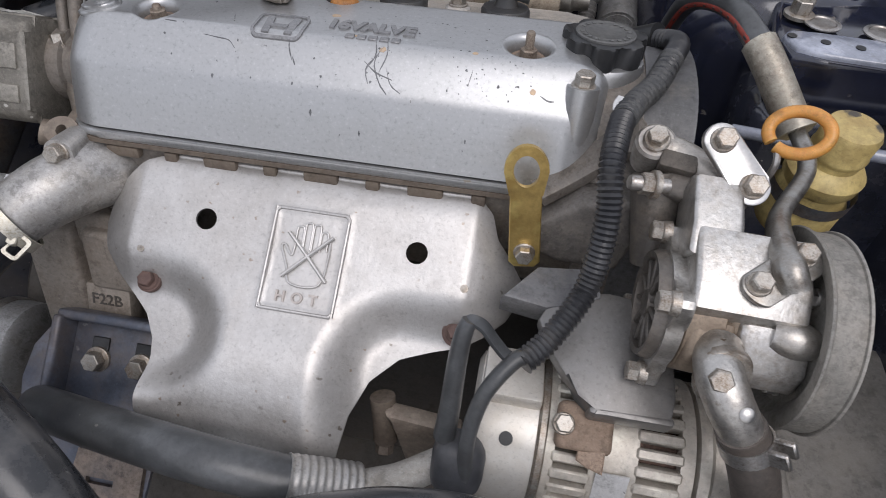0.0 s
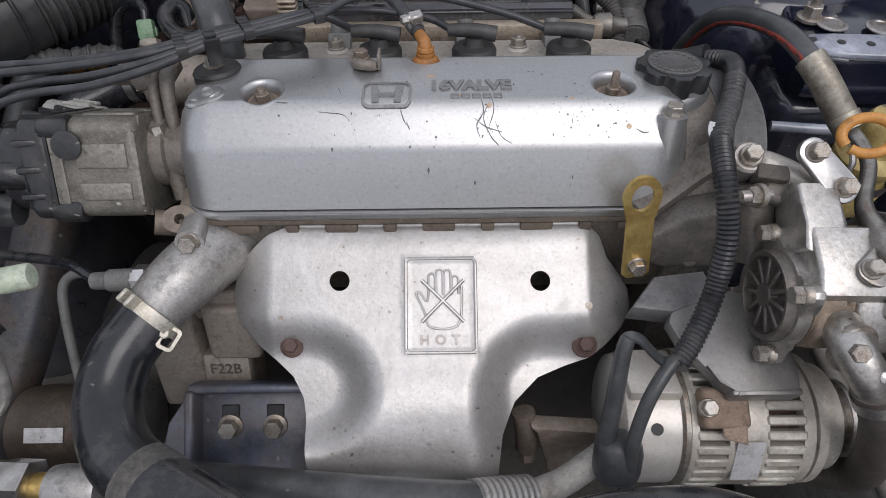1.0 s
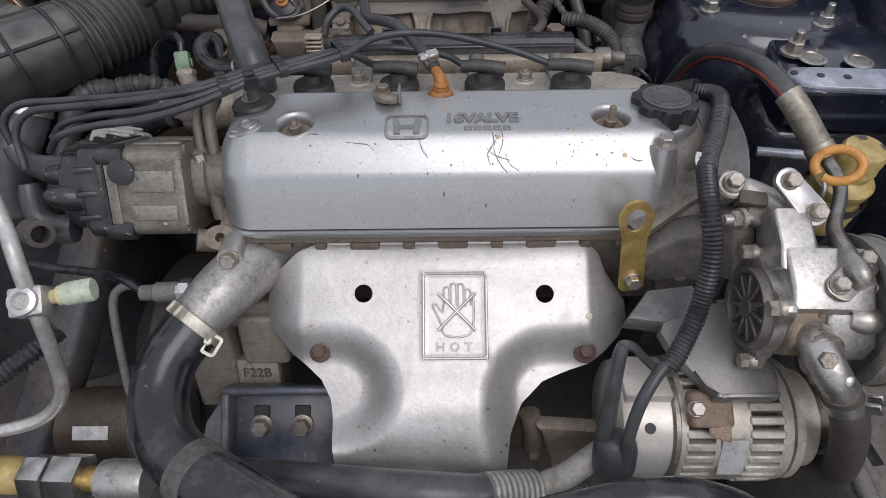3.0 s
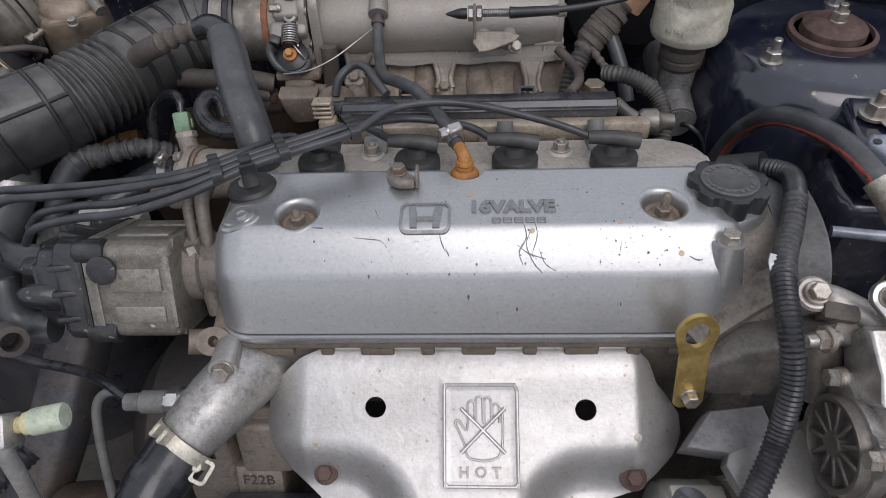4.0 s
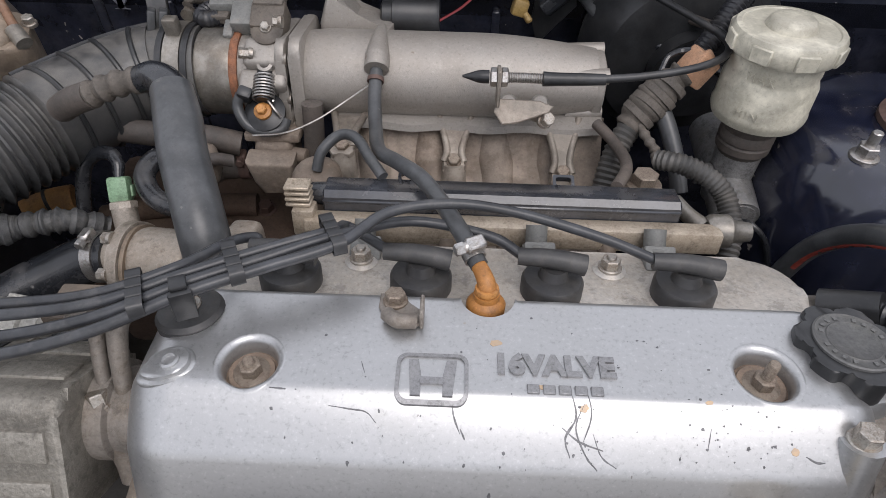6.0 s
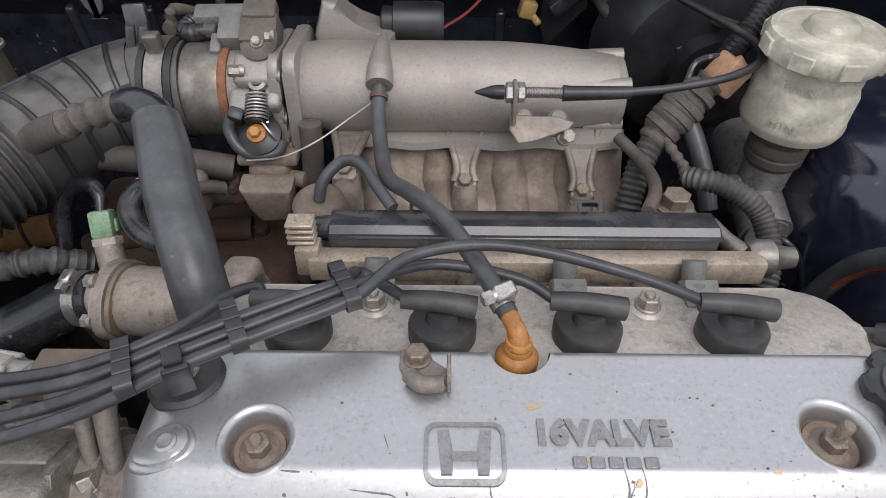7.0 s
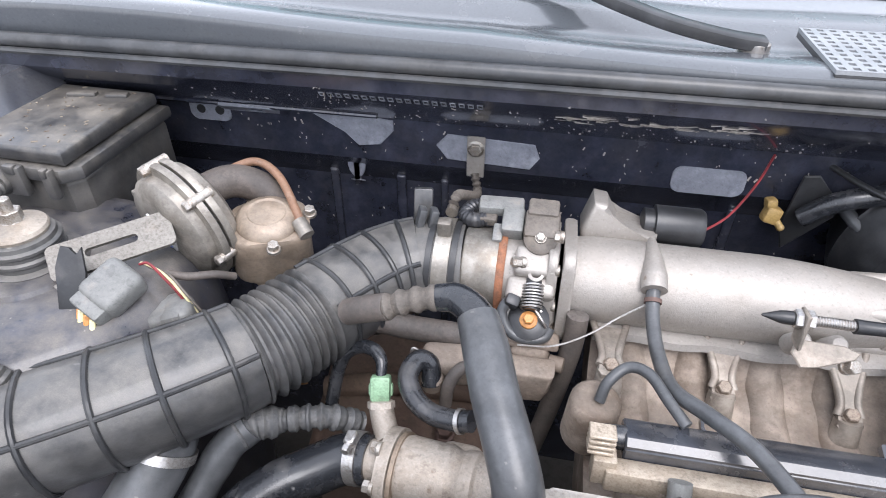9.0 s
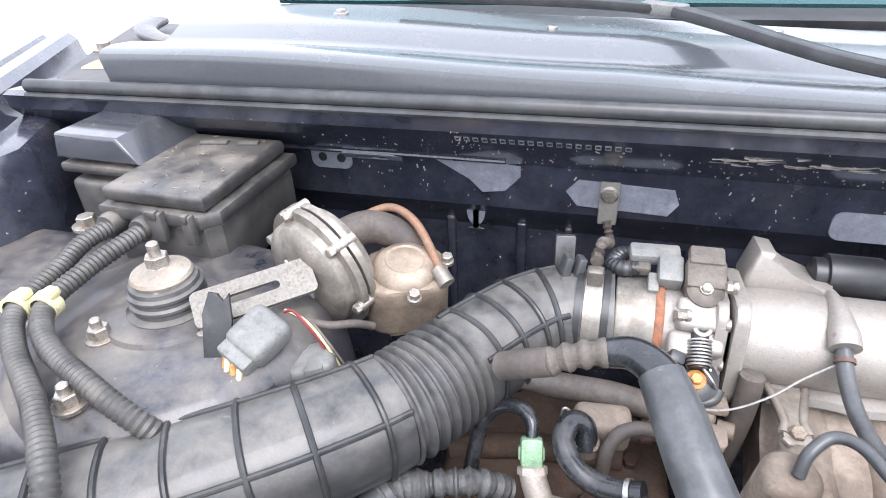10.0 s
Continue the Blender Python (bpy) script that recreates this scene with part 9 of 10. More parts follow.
# ---- brake reservoir corner ----
br = thing("brake_master_cylinder", (0.268, 0.245, 0.74), "grey cast brake master cylinder with white reservoir", "master cylinder")
RX = Vector((0.2635, 0.2395, 0.904))
RU = Vector((-0.006, 0.026, 1)).normalized()
MR = frame_to(RX, RU)
a = BM()
lathe(a, [(0.024, -0.006), (0.034, 0.0), (0.0415, 0.004), (0.0437, 0.010), (0.0440, 0.014), (0.0430, 0.016), (0.0425, 0.042), (0.0400, 0.048), (0.0392, 0.052), (0.0400, 0.055), (0.0395, 0.070), (0.044, 0.073)], MR, 44)
rv = part("reservoir", a, M_WHITE, br, "aged white plastic reservoir")
a = BM()
lathe(a, [(0.046, 0.070), (0.0480, 0.073), (0.0480, 0.086), (0.0455, 0.090), (0.041, 0.0905), (0.040, 0.0895), (0.022, 0.0905), (0.020, 0.096), (0.017, 0.0985), (0.006, 0.099)], MR, 44)
cap_ = part("cap", a, M_WHITE, br, "white screw cap")
for i in range(8):
    a = BM()
    box(a, (0.018, 0.004, 0.014), MR @ Matrix.Rotation(2 * math.pi * i / 8, 4, "Z") @ Matrix.Translation((0, 0.0476, 0.079)), 0.001, 1)
    part("grip", a, M_WHITE, cap_)
for k, z in ((0, 0.058), (1, 0.024)):
    tx = BM()
    text_mesh(tx, "MAX" if k == 0 else "MIN", 0.011, 0.0012, MR @ Matrix.Rotation(radians(-38), 4, "Z") @ Matrix.Translation((0, -0.0398 if k == 0 else -0.0426, z - 0.003)) @ Matrix.Rotation(radians(90), 4, "X"), 0.0, 1.2)
    part("level_mark", tx, M_WHITE, rv)
a = BM()
lathe(a, [(0.022, -0.040), (0.0235, -0.036), (0.0263, -0.033), (0.0263, -0.026), (0.0245, -0.024), (0.0265, -0.022), (0.0265, -0.014), (0.025, -0.012), (0.026, -0.004)], MR, 32)
part("neck", a, M_HOSE_BROWN, br, "brown rubber neck seal")
a = BM()
sweep(a, [(0.262, 0.190, 0.815), (0.263, 0.24, 0.825), (0.266, 0.32, 0.835)], 0.024, seg=22)
lathe(a, [(0.021, -0.10), (0.0225, -0.036)], MR, 26)
lathe(a, [(0.020, 0.0), (0.020, 0.003)], frame_to((0.262, 0.189, 0.815), (0, -1, -0.05)), 24)
part("cylinder", a, M_GREYCAST, br)
for p_, d_, l_ in (((0.285, 0.225, 0.83), (1, 0.1, 0.05), 0.04), ((0.24, 0.235, 0.835), (-1, -0.1, 0.1), 0.022), ((0.285, 0.26, 0.85), (1, 0, 0.2), 0.022)):
    a = BM()
    lathe(a, [(0.012, 0.0), (0.011, l_ * 0.6), (0.007, l_ * 0.65), (0.0065, l_)], frame_to(p_, d_), 18)
    part("port", a, M_GREYCAST, br)
bo = thing("brake_booster", (0.22, 0.43, 0.80), "black round brake booster on the firewall", "brake booster")
a = BM()
lathe(a, [(0.06, -0.055), (0.095, -0.045), (0.112, -0.02), (0.115, 0.0), (0.118, 0.003), (0.115, 0.008), (0.11, 0.03), (0.10, 0.06)], frame_to((0.235, 0.425, 0.885), (-0.03, 1, 0.05)), 56)
part("shell", a, M_PLASTIC, bo)
a = BM()
lathe(a, [(0.03, 0.055), (0.045, 0.060), (0.05, 0.10)], frame_to((0.235, 0.425, 0.885), (0.03, -1, -0.05)) @ pose(0, 0, -0.02), 30)
part("snout", a, M_PLASTIC, bo)
hose_thing("sensor_lead", [(0.268, 0.185, 0.815), (0.275, 0.175, 0.818), (0.292, 0.165, 0.80), (0.296, 0.14, 0.765), (0.282, 0.12, 0.745), (0.30, 0.10, 0.74)], 0.0032, M_RUBBER, "thin black looped lead", "cable")
hose_thing("thick_booster_hose", [(0.074, 0.430, 0.920), (0.100, 0.422, 0.948), (0.130, 0.420, 0.960), (0.183, 0.420, 0.976), (0.216, 0.420, 0.987), (0.264, 0.425, 0.994), (0.34, 0.445, 1.0)], 0.0112, M_RUBBER, "thick dark vacuum hose along the firewall", "hose", seg=16)
a = BM()
prism(a, [(0.070, 0.868), (0.112, 0.918), (0.108, 0.940), (0.082, 0.968), (0.066, 0.966), (0.060, 0.90)], 0.004, Matrix(((1, 0, 0, 0), (0, 0, -1, 0.444), (0, 1, 0, 0), (0, 0, 0, 1))), 0.001, 1)
solo("firewall_bracket", a, M_PLASTIC, "dark pressed steel bracket on the firewall", "bracket")
vh = thing("vacuum_hose", (0.150, 0.392, 0.919), "grey vacuum hose with a small joint by the booster", "hose")
part("hose", sweep(BM(), [(0.112, 0.446, 0.936), (0.121, 0.436, 0.929), (0.134, 0.415, 0.920), (0.148, 0.395, 0.919)], 0.0075, seg=14), M_HOSE, vh)
a = BM()
box(a, (0.014, 0.014, 0.018), frame_to((0.151, 0.391, 0.920), (0.3, -0.5, 0.8)), 0.002)
part("joint", a, M_HOSE_BROWN, vh, "dusty plastic joint")
part("line", sweep(BM(), [(0.152, 0.390, 0.918), (0.175, 0.380, 0.910), (0.205, 0.368, 0.906), (0.235, 0.345, 0.905), (0.258, 0.315, 0.905)], 0.0055, seg=12), M_RUBBER, vh)
hose_thing("thin_cable", [(0.130, 0.440, 0.942), (0.150, 0.410, 0.932), (0.168, 0.385, 0.917), (0.195, 0.375, 0.912)], 0.0026, M_RUBBER, "thin black cable over the vacuum joint", "cable")
hose_thing("clutch_line", [(0.150, 0.430, 0.945), (0.178, 0.417, 0.940), (0.206, 0.398, 0.936), (0.228, 0.365, 0.940), (0.252, 0.335, 0.944), (0.28, 0.32, 0.945)], 0.0055, M_HOSE_BROWN, "thin brown line by the reservoir", "hose")
hose_thing("red_cable", [(0.18, 0.44, 0.975), (0.24, 0.41, 0.962), (0.30, 0.40, 0.962), (0.36, 0.40, 0.98)], 0.0012, M_REDWIRE, "thin red cable along the booster", "cable")
hose_thing("corrugated_conduit", [(0.200, 0.280, 0.925), (0.212, 0.292, 0.938), (0.226, 0.304, 0.952), (0.244, 0.322, 0.972), (0.270, 0.350, 0.992), (0.31, 0.395, 1.015)], 0.0118, M_CONDUIT, "black corrugated conduit behind the reservoir", "cable loom", ripple=(0.005, 0.0016), seg=12)
hn = thing("taped_wiring", (0.19, 0.20, 0.88), "wiring branch wrapped in dirty tape and conduit", "wiring harness")
part("taped_trunk", sweep(BM(), [(0.141, 0.228, 0.893), (0.151, 0.236, 0.904), (0.163, 0.243, 0.917), (0.175, 0.248, 0.930), (0.187, 0.252, 0.941)], lambda f: 0.0125 + 0.0055 * math.sin(3.1 * min(1, f * 1.1)) + 0.0012 * math.sin(40 * f), seg=16), M_TAPE, hn)
for k, (o, r_) in enumerate(((0.0, 0.0175), (0.25, 0.0185), (0.5, 0.0185), (0.75, 0.0165))):
    a = BM()
    p_ = Vector((0.151, 0.236, 0.904)).lerp(Vector((0.185, 0.251, 0.939)), o)
    lathe(a, [(r_ - 0.001, -0.004), (r_ + 0.0004, -0.0035), (r_ + 0.0006, 0.003), (r_ - 0.001, 0.0036)], frame_to(p_, (0.62, 0.28 + 0.12 * (k % 2), 0.66)), 22)
    part("tape_turn", a, M_TAPE, hn)
part("conduit", sweep(BM(), [(0.160, 0.178, 0.894), (0.170, 0.170, 0.898), (0.184, 0.164, 0.898), (0.202, 0.154, 0.893), (0.216, 0.142, 0.882), (0.220, 0.118, 0.866), (0.214, 0.092, 0.845), (0.208, 0.075, 0.81)], 0.0098, seg=12, ripple=(0.0045, 0.0013)), M_LOOM, hn)
part("stub_conduit", sweep(BM(), [(0.148, 0.232, 0.898), (0.138, 0.222, 0.888), (0.129, 0.208, 0.872), (0.122, 0.19, 0.85), (0.118, 0.17, 0.82)], 0.0125, seg=12, ripple=(0.0055, 0.0016)), M_LOOM, hn)
part("thin_branch", sweep(BM(), [(0.150, 0.224, 0.900), (0.156, 0.208, 0.896), (0.163, 0.196, 0.890), (0.162, 0.184, 0.888), (0.168, 0.174, 0.892)], lambda f: 0.0045 + 0.0008 * math.sin(44 * f), seg=10), M_TAPE, hn)
part("branch", sweep(BM(), [(0.172, 0.238, 0.910), (0.180, 0.222, 0.895), (0.189, 0.202, 0.872), (0.194, 0.185, 0.85)], 0.0085, seg=12), M_HOSE, hn)
part("loose_wires", sweep(BM(), [(0.168, 0.258, 0.938), (0.176, 0.270, 0.948), (0.190, 0.268, 0.956), (0.200, 0.258, 0.958)], 0.003, seg=8), M_RUBBER, hn)
a = BM()
box(a, (0.026, 0.024, 0.030), frame_to((0.199, 0.256, 0.945), (0.5, 0.1, 0.8)), 0.003)
box(a, (0.016, 0.016, 0.014), frame_to((0.204, 0.252, 0.954), (0.5, -0.4, 0.7)), 0.003)
part("connector", a, M_CONNECTOR, hn, "rusty brown connector block")


# ---- gas regulator, brackets, fuse box corner ----
M_RUSTPIPE = mat("rust_brown_hose", (0.19, 0.105, 0.062), 0.6, 0.0, (0.16, 0.085, 0.05), 40, dust=0.2, bump=0.3)
M_REG = mat("dusty_tan_regulator", (0.24, 0.222, 0.195), 0.42, 0.45, (0.17, 0.148, 0.122), 20, mottle=0.3, dust=0.35, dust_color=(0.30, 0.265, 0.22), bump=0.4)


def regulator():
    C = Vector((-0.568, 0.243, 0.955))
    AX = Vector((0.44, 0.885, 0.13)).normalized()
    t = thing("pressure_regulator", C + Vector((0.02, 0.01, -0.08)), "round dusty metal pressure regulator with a dome", "regulator")
    M = frame_to(C, AX)
    a = BM()
    lathe(a, [(0.010, -0.023), (0.033, -0.022), (0.048, -0.019), (0.055, -0.012), (0.056, -0.003), (0.0655, -0.002), (0.0660, 0.0005), (0.0660, 0.005)], M, 44)
    part("front_shell", a, M_REG, t)
    a = BM()
    lathe(a, [(0.060, 0.0055), (0.060, 0.0080)], M, 44)
    part("gasket", a, M_PLASTIC, t, "dark gasket")
    a = BM()
    lathe(a, [(0.0655, 0.0082), (0.0660, 0.009), (0.0660, 0.0150), (0.057, 0.0165), (0.054, 0.026), (0.044, 0.032), (0.020, 0.034)], M, 44)
    part("rear_shell", a, M_REG, t)
    for i in range(6):
        a = BM()
        p = M @ Vector((0.0625 * math.cos(radians(60 * i + 15)), 0.0625 * math.sin(radians(60 * i + 15)), 0.0))
        lathe(a, [(0.0055, -0.004), (0.0055, 0.019)], frame_to(p, AX), 14)
        hexbolt(a, p - AX * 0.004, -AX, 0.009, 0.005, 1.1)
        part("rim_bolt", a, M_BOLT, t)
    D = Vector((-0.485, 0.262, 0.955))
    a = BM()
    prism(a, round_rect(0.082, 0.066, 0.022), 0.060, frame_to(D, (0.10, -0.15, 1)) @ pose(0, 0, -0.060, 0, 0, 25), 0.006, 3)
    lathe(a, [(0.033, -0.002), (0.032, 0.004), (0.026, 0.010), (0.020, 0.012), (0.018, 0.0105), (0.008, 0.0125), (0.003, 0.013)], frame_to(D, (0.10, -0.15, 1)), 36)
    part("dome", a, mat("tan_dusty_dome", (0.23, 0.18, 0.135), 0.5, 0.3, (0.30, 0.25, 0.20), 22, mottle=0.3, dust=0.4, dust_color=(0.34, 0.29, 0.23), bump=0.4), t, "tan dusty dome")
    for i in range(4):
        a = BM()
        p = frame_to(D, (0.10, -0.15, 1)) @ Vector((0.042 * math.cos(radians(90 * i + 30)), 0.042 * math.sin(radians(90 * i + 30)), 0))
        hexbolt(a, p, (0.10, -0.15, 1), 0.010, 0.006, 1.4)
        part("dome_screw", a, M_BOLT, t)
    a = BM()
    box(a, (0.040, 0.030, 0.002), M @ Matrix.Rotation(radians(20), 4, "Z") @ pose(0, 0, -0.0238), 0)
    part("label", a, M_LABEL, t, "worn white and blue label")
    a = BM()
    box(a, (0.030, 0.010, 0.002), M @ Matrix.Rotation(radians(20), 4, "Z") @ pose(0, -0.008, -0.0246), 0)
    part("label_print", a, M_BLUE, t)
    part("brown_pipe", sweep(BM(), [(-0.545, 0.295, 0.985), (-0.515, 0.312, 0.992), (-0.485, 0.300, 0.985), (-0.458, 0.272, 0.965), (-0.445, 0.255, 0.95)], 0.0045, seg=10), M_RUSTPIPE, t, "rust-brown thin pipe")
    part("pipe_end", sweep(BM(), [(-0.452, 0.262, 0.958), (-0.440, 0.252, 0.949)], 0.0080, seg=12), M_REG, t)
    part("hose", sweep(BM(), [(-0.555, 0.262, 0.978), (-0.532, 0.285, 0.982), (-0.508, 0.296, 0.972), (-0.488, 0.30, 0.95), (-0.48, 0.30, 0.90)], 0.017, seg=18), M_HOSE_BROWN, t, "short dusty hose")
    bk = thing("slotted_bracket", (-0.585, 0.17, 0.945), "pale slotted steel bracket on the strut tower", "bracket")
    q0, q1 = Vector((-0.637, 0.146, 0.963)), Vector((-0.556, 0.207, 0.973))
    z = Vector((0.2, -0.45, 0.87)).normalized()
    x = (q1 - q0).normalized()
    y = z.cross(x).normalized()
    z = x.cross(y)
    BMx = Matrix((x, y, z)).transposed().to_4x4()
    BMx.translation = (q0 + q1) / 2
    a = BM()
    ring_plate(a, round_rect(0.108, 0.036, 0.006), round_rect(0.046, 0.0085, 0.004), 0.004, BMx)
    part("plate", a, mat("pale_zinc_bracket", (0.145, 0.135, 0.118), 0.45, 0.3, (0.115, 0.102, 0.088), 40, dust=0.3, bump=0.2), bk)
    a = BM()
    prism(a, [(-0.012, -0.028), (0.010, -0.028), (0.013, 0.004), (0.011, 0.026), (0.006, 0.018), (0.002, 0.026), (-0.006, 0.028), (-0.012, 0.010)], 0.004, frame_to((-0.606, 0.132, 0.966), (0.25, -0.80, 0.55), (0, 0, 1)), 0.001)
    part("upright", a, M_PLASTIC, bk, "black upright clip")


regulator()
cn = thing("wiring_plug", (-0.562, 0.118, 0.92), "grey plastic wiring plug with coloured wires", "connector")
cz, cy = Vector((0.15, -0.40, 0.88)).normalized(), Vector((0.42, 0.86, 0.30))
cx = cy.cross(cz).normalized()
CM_ = Matrix((cx, cz.cross(cx), cz)).transposed().to_4x4()
CM_.translation = (-0.569, 0.133, 0.960)
a = BM()
box(a, (0.040, 0.042, 0.026), CM_, 0.008, 3)
part("body", a, M_GREYPLASTIC, cn)
a = BM()
box(a, (0.033, 0.014, 0.021), CM_ @ pose(0, -0.024, -0.002), 0.003)
part("collar", a, M_GREYPLASTIC, cn)
for i, m_ in enumerate((M_ORANGE, M_YCLIP, mat("olive_wire", (0.24, 0.25, 0.07), 0.5, 0.0, (0.16, 0.16, 0.05), 40, dust=0.2), M_ORANGE, M_YELLOW, M_YCLIP)):
    p0 = CM_ @ (Vector((-0.009 + 0.0036 * i, -0.030, -0.003 + 0.003 * (i % 2))))
    part("wire", sweep(BM(), [p0, p0 + Vector((0.001, -0.006, -0.008)), p0 + Vector((-0.002 + 0.001 * i, -0.010 - 0.002 * (i % 3), -0.020)), p0 + Vector((-0.012 + 0.002 * i, -0.016, -0.034)), p0 + Vector((-0.026 + 0.003 * i, -0.022, -0.05))], 0.0026, seg=7), m_, cn)
a = BM()
box(a, (0.064, 0.034, 0.030), pose(-0.544, 0.143, 0.916, 0, -8, 22), 0.009, 3)
box(a, (0.020, 0.038, 0.033), pose(-0.530, 0.149, 0.917, 0, -8, 22), 0.006, 2)
part("second_plug", a, mat("dark_grey_plastic", (0.12, 0.122, 0.118), 0.5, 0.0, (0.16, 0.155, 0.145), 40, mottle=0.3, dust=0.4), cn)
for k, m_ in enumerate((M_REDWIRE, M_YCLIP, M_TAPE)):
    part("fine_wire", sweep(BM(), [(-0.560, 0.160 + 0.002 * k, 0.966), (-0.551, 0.161, 0.967 - 0.002 * k), (-0.538, 0.158 + 0.003 * k, 0.955), (-0.527 + 0.004 * k, 0.157, 0.938), (-0.520 + 0.006 * k, 0.158, 0.915)], 0.0013, seg=8), m_, cn)
part("brown_lead", sweep(BM(), [(-0.545, 0.170, 0.950), (-0.528, 0.176, 0.944), (-0.510, 0.190, 0.938), (-0.500, 0.205, 0.925)], 0.004, seg=10), M_HOSE_BROWN, cn, "dusty brown lead")


M_DEBRIS = mat("dry_leaf_debris", (0.19, 0.16, 0.12), 0.85, 0.0, (0.13, 0.105, 0.08), 90)


def fuse_box():
    t = thing("fuse_box", (-0.745, 0.28, 0.95), "dusty black fuse box with a stepped lid", "fuse box")
    M = pose(-0.744, 0.325, 0.990, 0, 0, -2)
    a = BM()
    prism(a, [(-0.062, -0.074), (0.052, -0.074), (0.064, -0.060), (0.064, 0.082), (-0.062, 0.082)], 0.075, M @ pose(0, 0, -0.080), 0.008, 3)
    part("base", a, M_BOX, t)
    a = BM()
    box(a, (0.112, 0.100, 0.080), M @ pose(-0.116, 0.030, -0.040), 0.008, 3)
    part("side_base", a, M_BOX, t)
    a = BM()
    box(a, (0.116, 0.106, 0.012), M @ pose(-0.116, 0.030, 0.016), 0.004, 2)
    part("side_rim", a, M_BOX, t)
    a = BM()
    prism(a, [(-0.068, -0.082), (0.056, -0.082), (0.071, -0.066), (0.071, 0.088), (-0.068, 0.088)], 0.016, M @ pose(0, 0, -0.006), 0.004, 2)
    part("lid_rim", a, M_BOX, t)
    a = BM()
    prism(a, [(-0.062, -0.076), (0.062, -0.076), (0.062, 0.080), (-0.062, 0.080)], 0.018, M @ pose(0, 0, 0.011), 0.006, 3)
    lid = part("lid", a, M_BOX, t, "dust-covered lid")
    for x, y, w in ((-0.012, 0.052, 0.034), (0.030, 0.058, 0.026)):
        a = BM()
        box(a, (w, 0.010, 0.006), M @ pose(x, y, 0.030, 0, 0, 12), 0.002)
        part("ridge", a, M_BOX, lid)
    a = BM()
    prism(a, [(-0.059, -0.002), (-0.050, 0.028), (0.036, 0.028), (0.059, -0.002)], 0.106, M @ Matrix.Translation((-0.116, 0.083, 0.030)) @ Matrix.Rotation(radians(90), 4, "X"), 0.004, 3)
    part("raised_lid", a, mat("glossy_dark_lid", (0.050, 0.053, 0.064), 0.16, 0.0, (0.065, 0.066, 0.072), 15, mottle=0.1, dust=0.2, bump=0.03, coat=0.8), t, "glossy raised lid section")
    random.seed(11)
    for k in range(44):
        a = BM()
        x, y = random.uniform(-0.055, 0.055), random.uniform(-0.068, 0.072)
        r_ = random.uniform(0.0006, 0.0016)
        box(a, (r_ * random.uniform(1, 4), r_, 0.0008), M @ pose(x, y, 0.0294, random.uniform(-12, 12), random.uniform(-12, 12), random.uniform(0, 180)), 0)
        part("debris_flake", a, M_DEBRIS if k % 3 else M_BROWN, lid)
    for x, w in ((0.006, 0.022), (0.046, 0.012)):
        a = BM()
        box(a, (w, 0.010, 0.034), M @ pose(x, -0.085, -0.004), 0.003)
        box(a, (w * 0.6, 0.008, 0.010), M @ pose(x, -0.088, 0.010), 0.002)
        part("latch", a, M_BOX, t)
    for x in (-0.053, -0.012):
        a = BM()
        lathe(a, [(0.013, 0), (0.013, 0.02), (0.011, 0.025)], frame_to(M @ Vector((x, -0.070, -0.010)), (0, -1, 0.1)), 18)
        part("cable_gland", a, M_BOX, t)
    bolt_thing((-0.868, 0.272, 0.955), (0, 0, 1), M_BOLT, "dusty bolt beside the fuse box", 0.018, 0.010, 1.9)
    a = BM()
    box(a, (0.034, 0.006, 0.040), pose(-0.712, 0.405, 1.045, 25, 0, 0), 0.003)
    g = thing("body_tab", (-0.712, 0.405, 1.03), "small pale steel tab on the firewall", "tab")
    part("plate", a, mat("tan_steel_tab", (0.38, 0.33, 0.26), 0.55, 0.4, (0.3, 0.25, 0.2), 50, dust=0.3), g)
    a = BM()
    hexbolt(a, (-0.712, 0.400, 1.046), (0, -0.9, 0.42), 0.011, 0.005, 1.5)
    part("bolt", a, M_BOLT, g)


fuse_box()
# twin looms over the strut tower, with pale clips
for k, pts in enumerate(([(-0.797, 0.245, 0.980), (-0.802, 0.205, 0.980), (-0.798, 0.164, 0.975), (-0.789, 0.109, 0.972), (-0.756, 0.070, 0.968), (-0.688, 0.021, 0.962), (-0.640, -0.024, 0.950), (-0.615, -0.07, 0.90), (-0.60, -0.11, 0.84)],
                         [(-0.756, 0.245, 0.980), (-0.760, 0.210, 0.980), (-0.768, 0.168, 0.976), (-0.766, 0.116, 0.972), (-0.729, 0.077, 0.968), (-0.665, 0.050, 0.962), (-0.628, 0.040, 0.950), (-0.608, 0.042, 0.930), (-0.595, 0.048, 0.89), (-0.590, 0.05, 0.84)])):
    lm = hose_thing("corrugated_cable_loom", pts, 0.0096, M_LOOM, "black corrugated cable loom over the strut tower", "cable loom", group="twin looms", ripple=(0.0052, 0.0014), seg=12)
    a = BM()
    clamp_band(a, Vector(pts[3]), (0.2, -1, 0), 0.0102, 0.012, 0.003)
    box(a, (0.012, 0.012, 0.008), Matrix.Translation(Vector(pts[3]) + Vector((0.006, 0.004, 0.012))), 0.002)
    part("clip", a, M_YCLIP, lm, "pale yellow plastic clip")
hose_thing("tower_cable", [(-0.62, 0.045, 0.93), (-0.585, 0.075, 0.925), (-0.56, 0.10, 0.915), (-0.53, 0.12, 0.90)], 0.004, M_RUBBER, "thin black cable beside the tower", "cable")

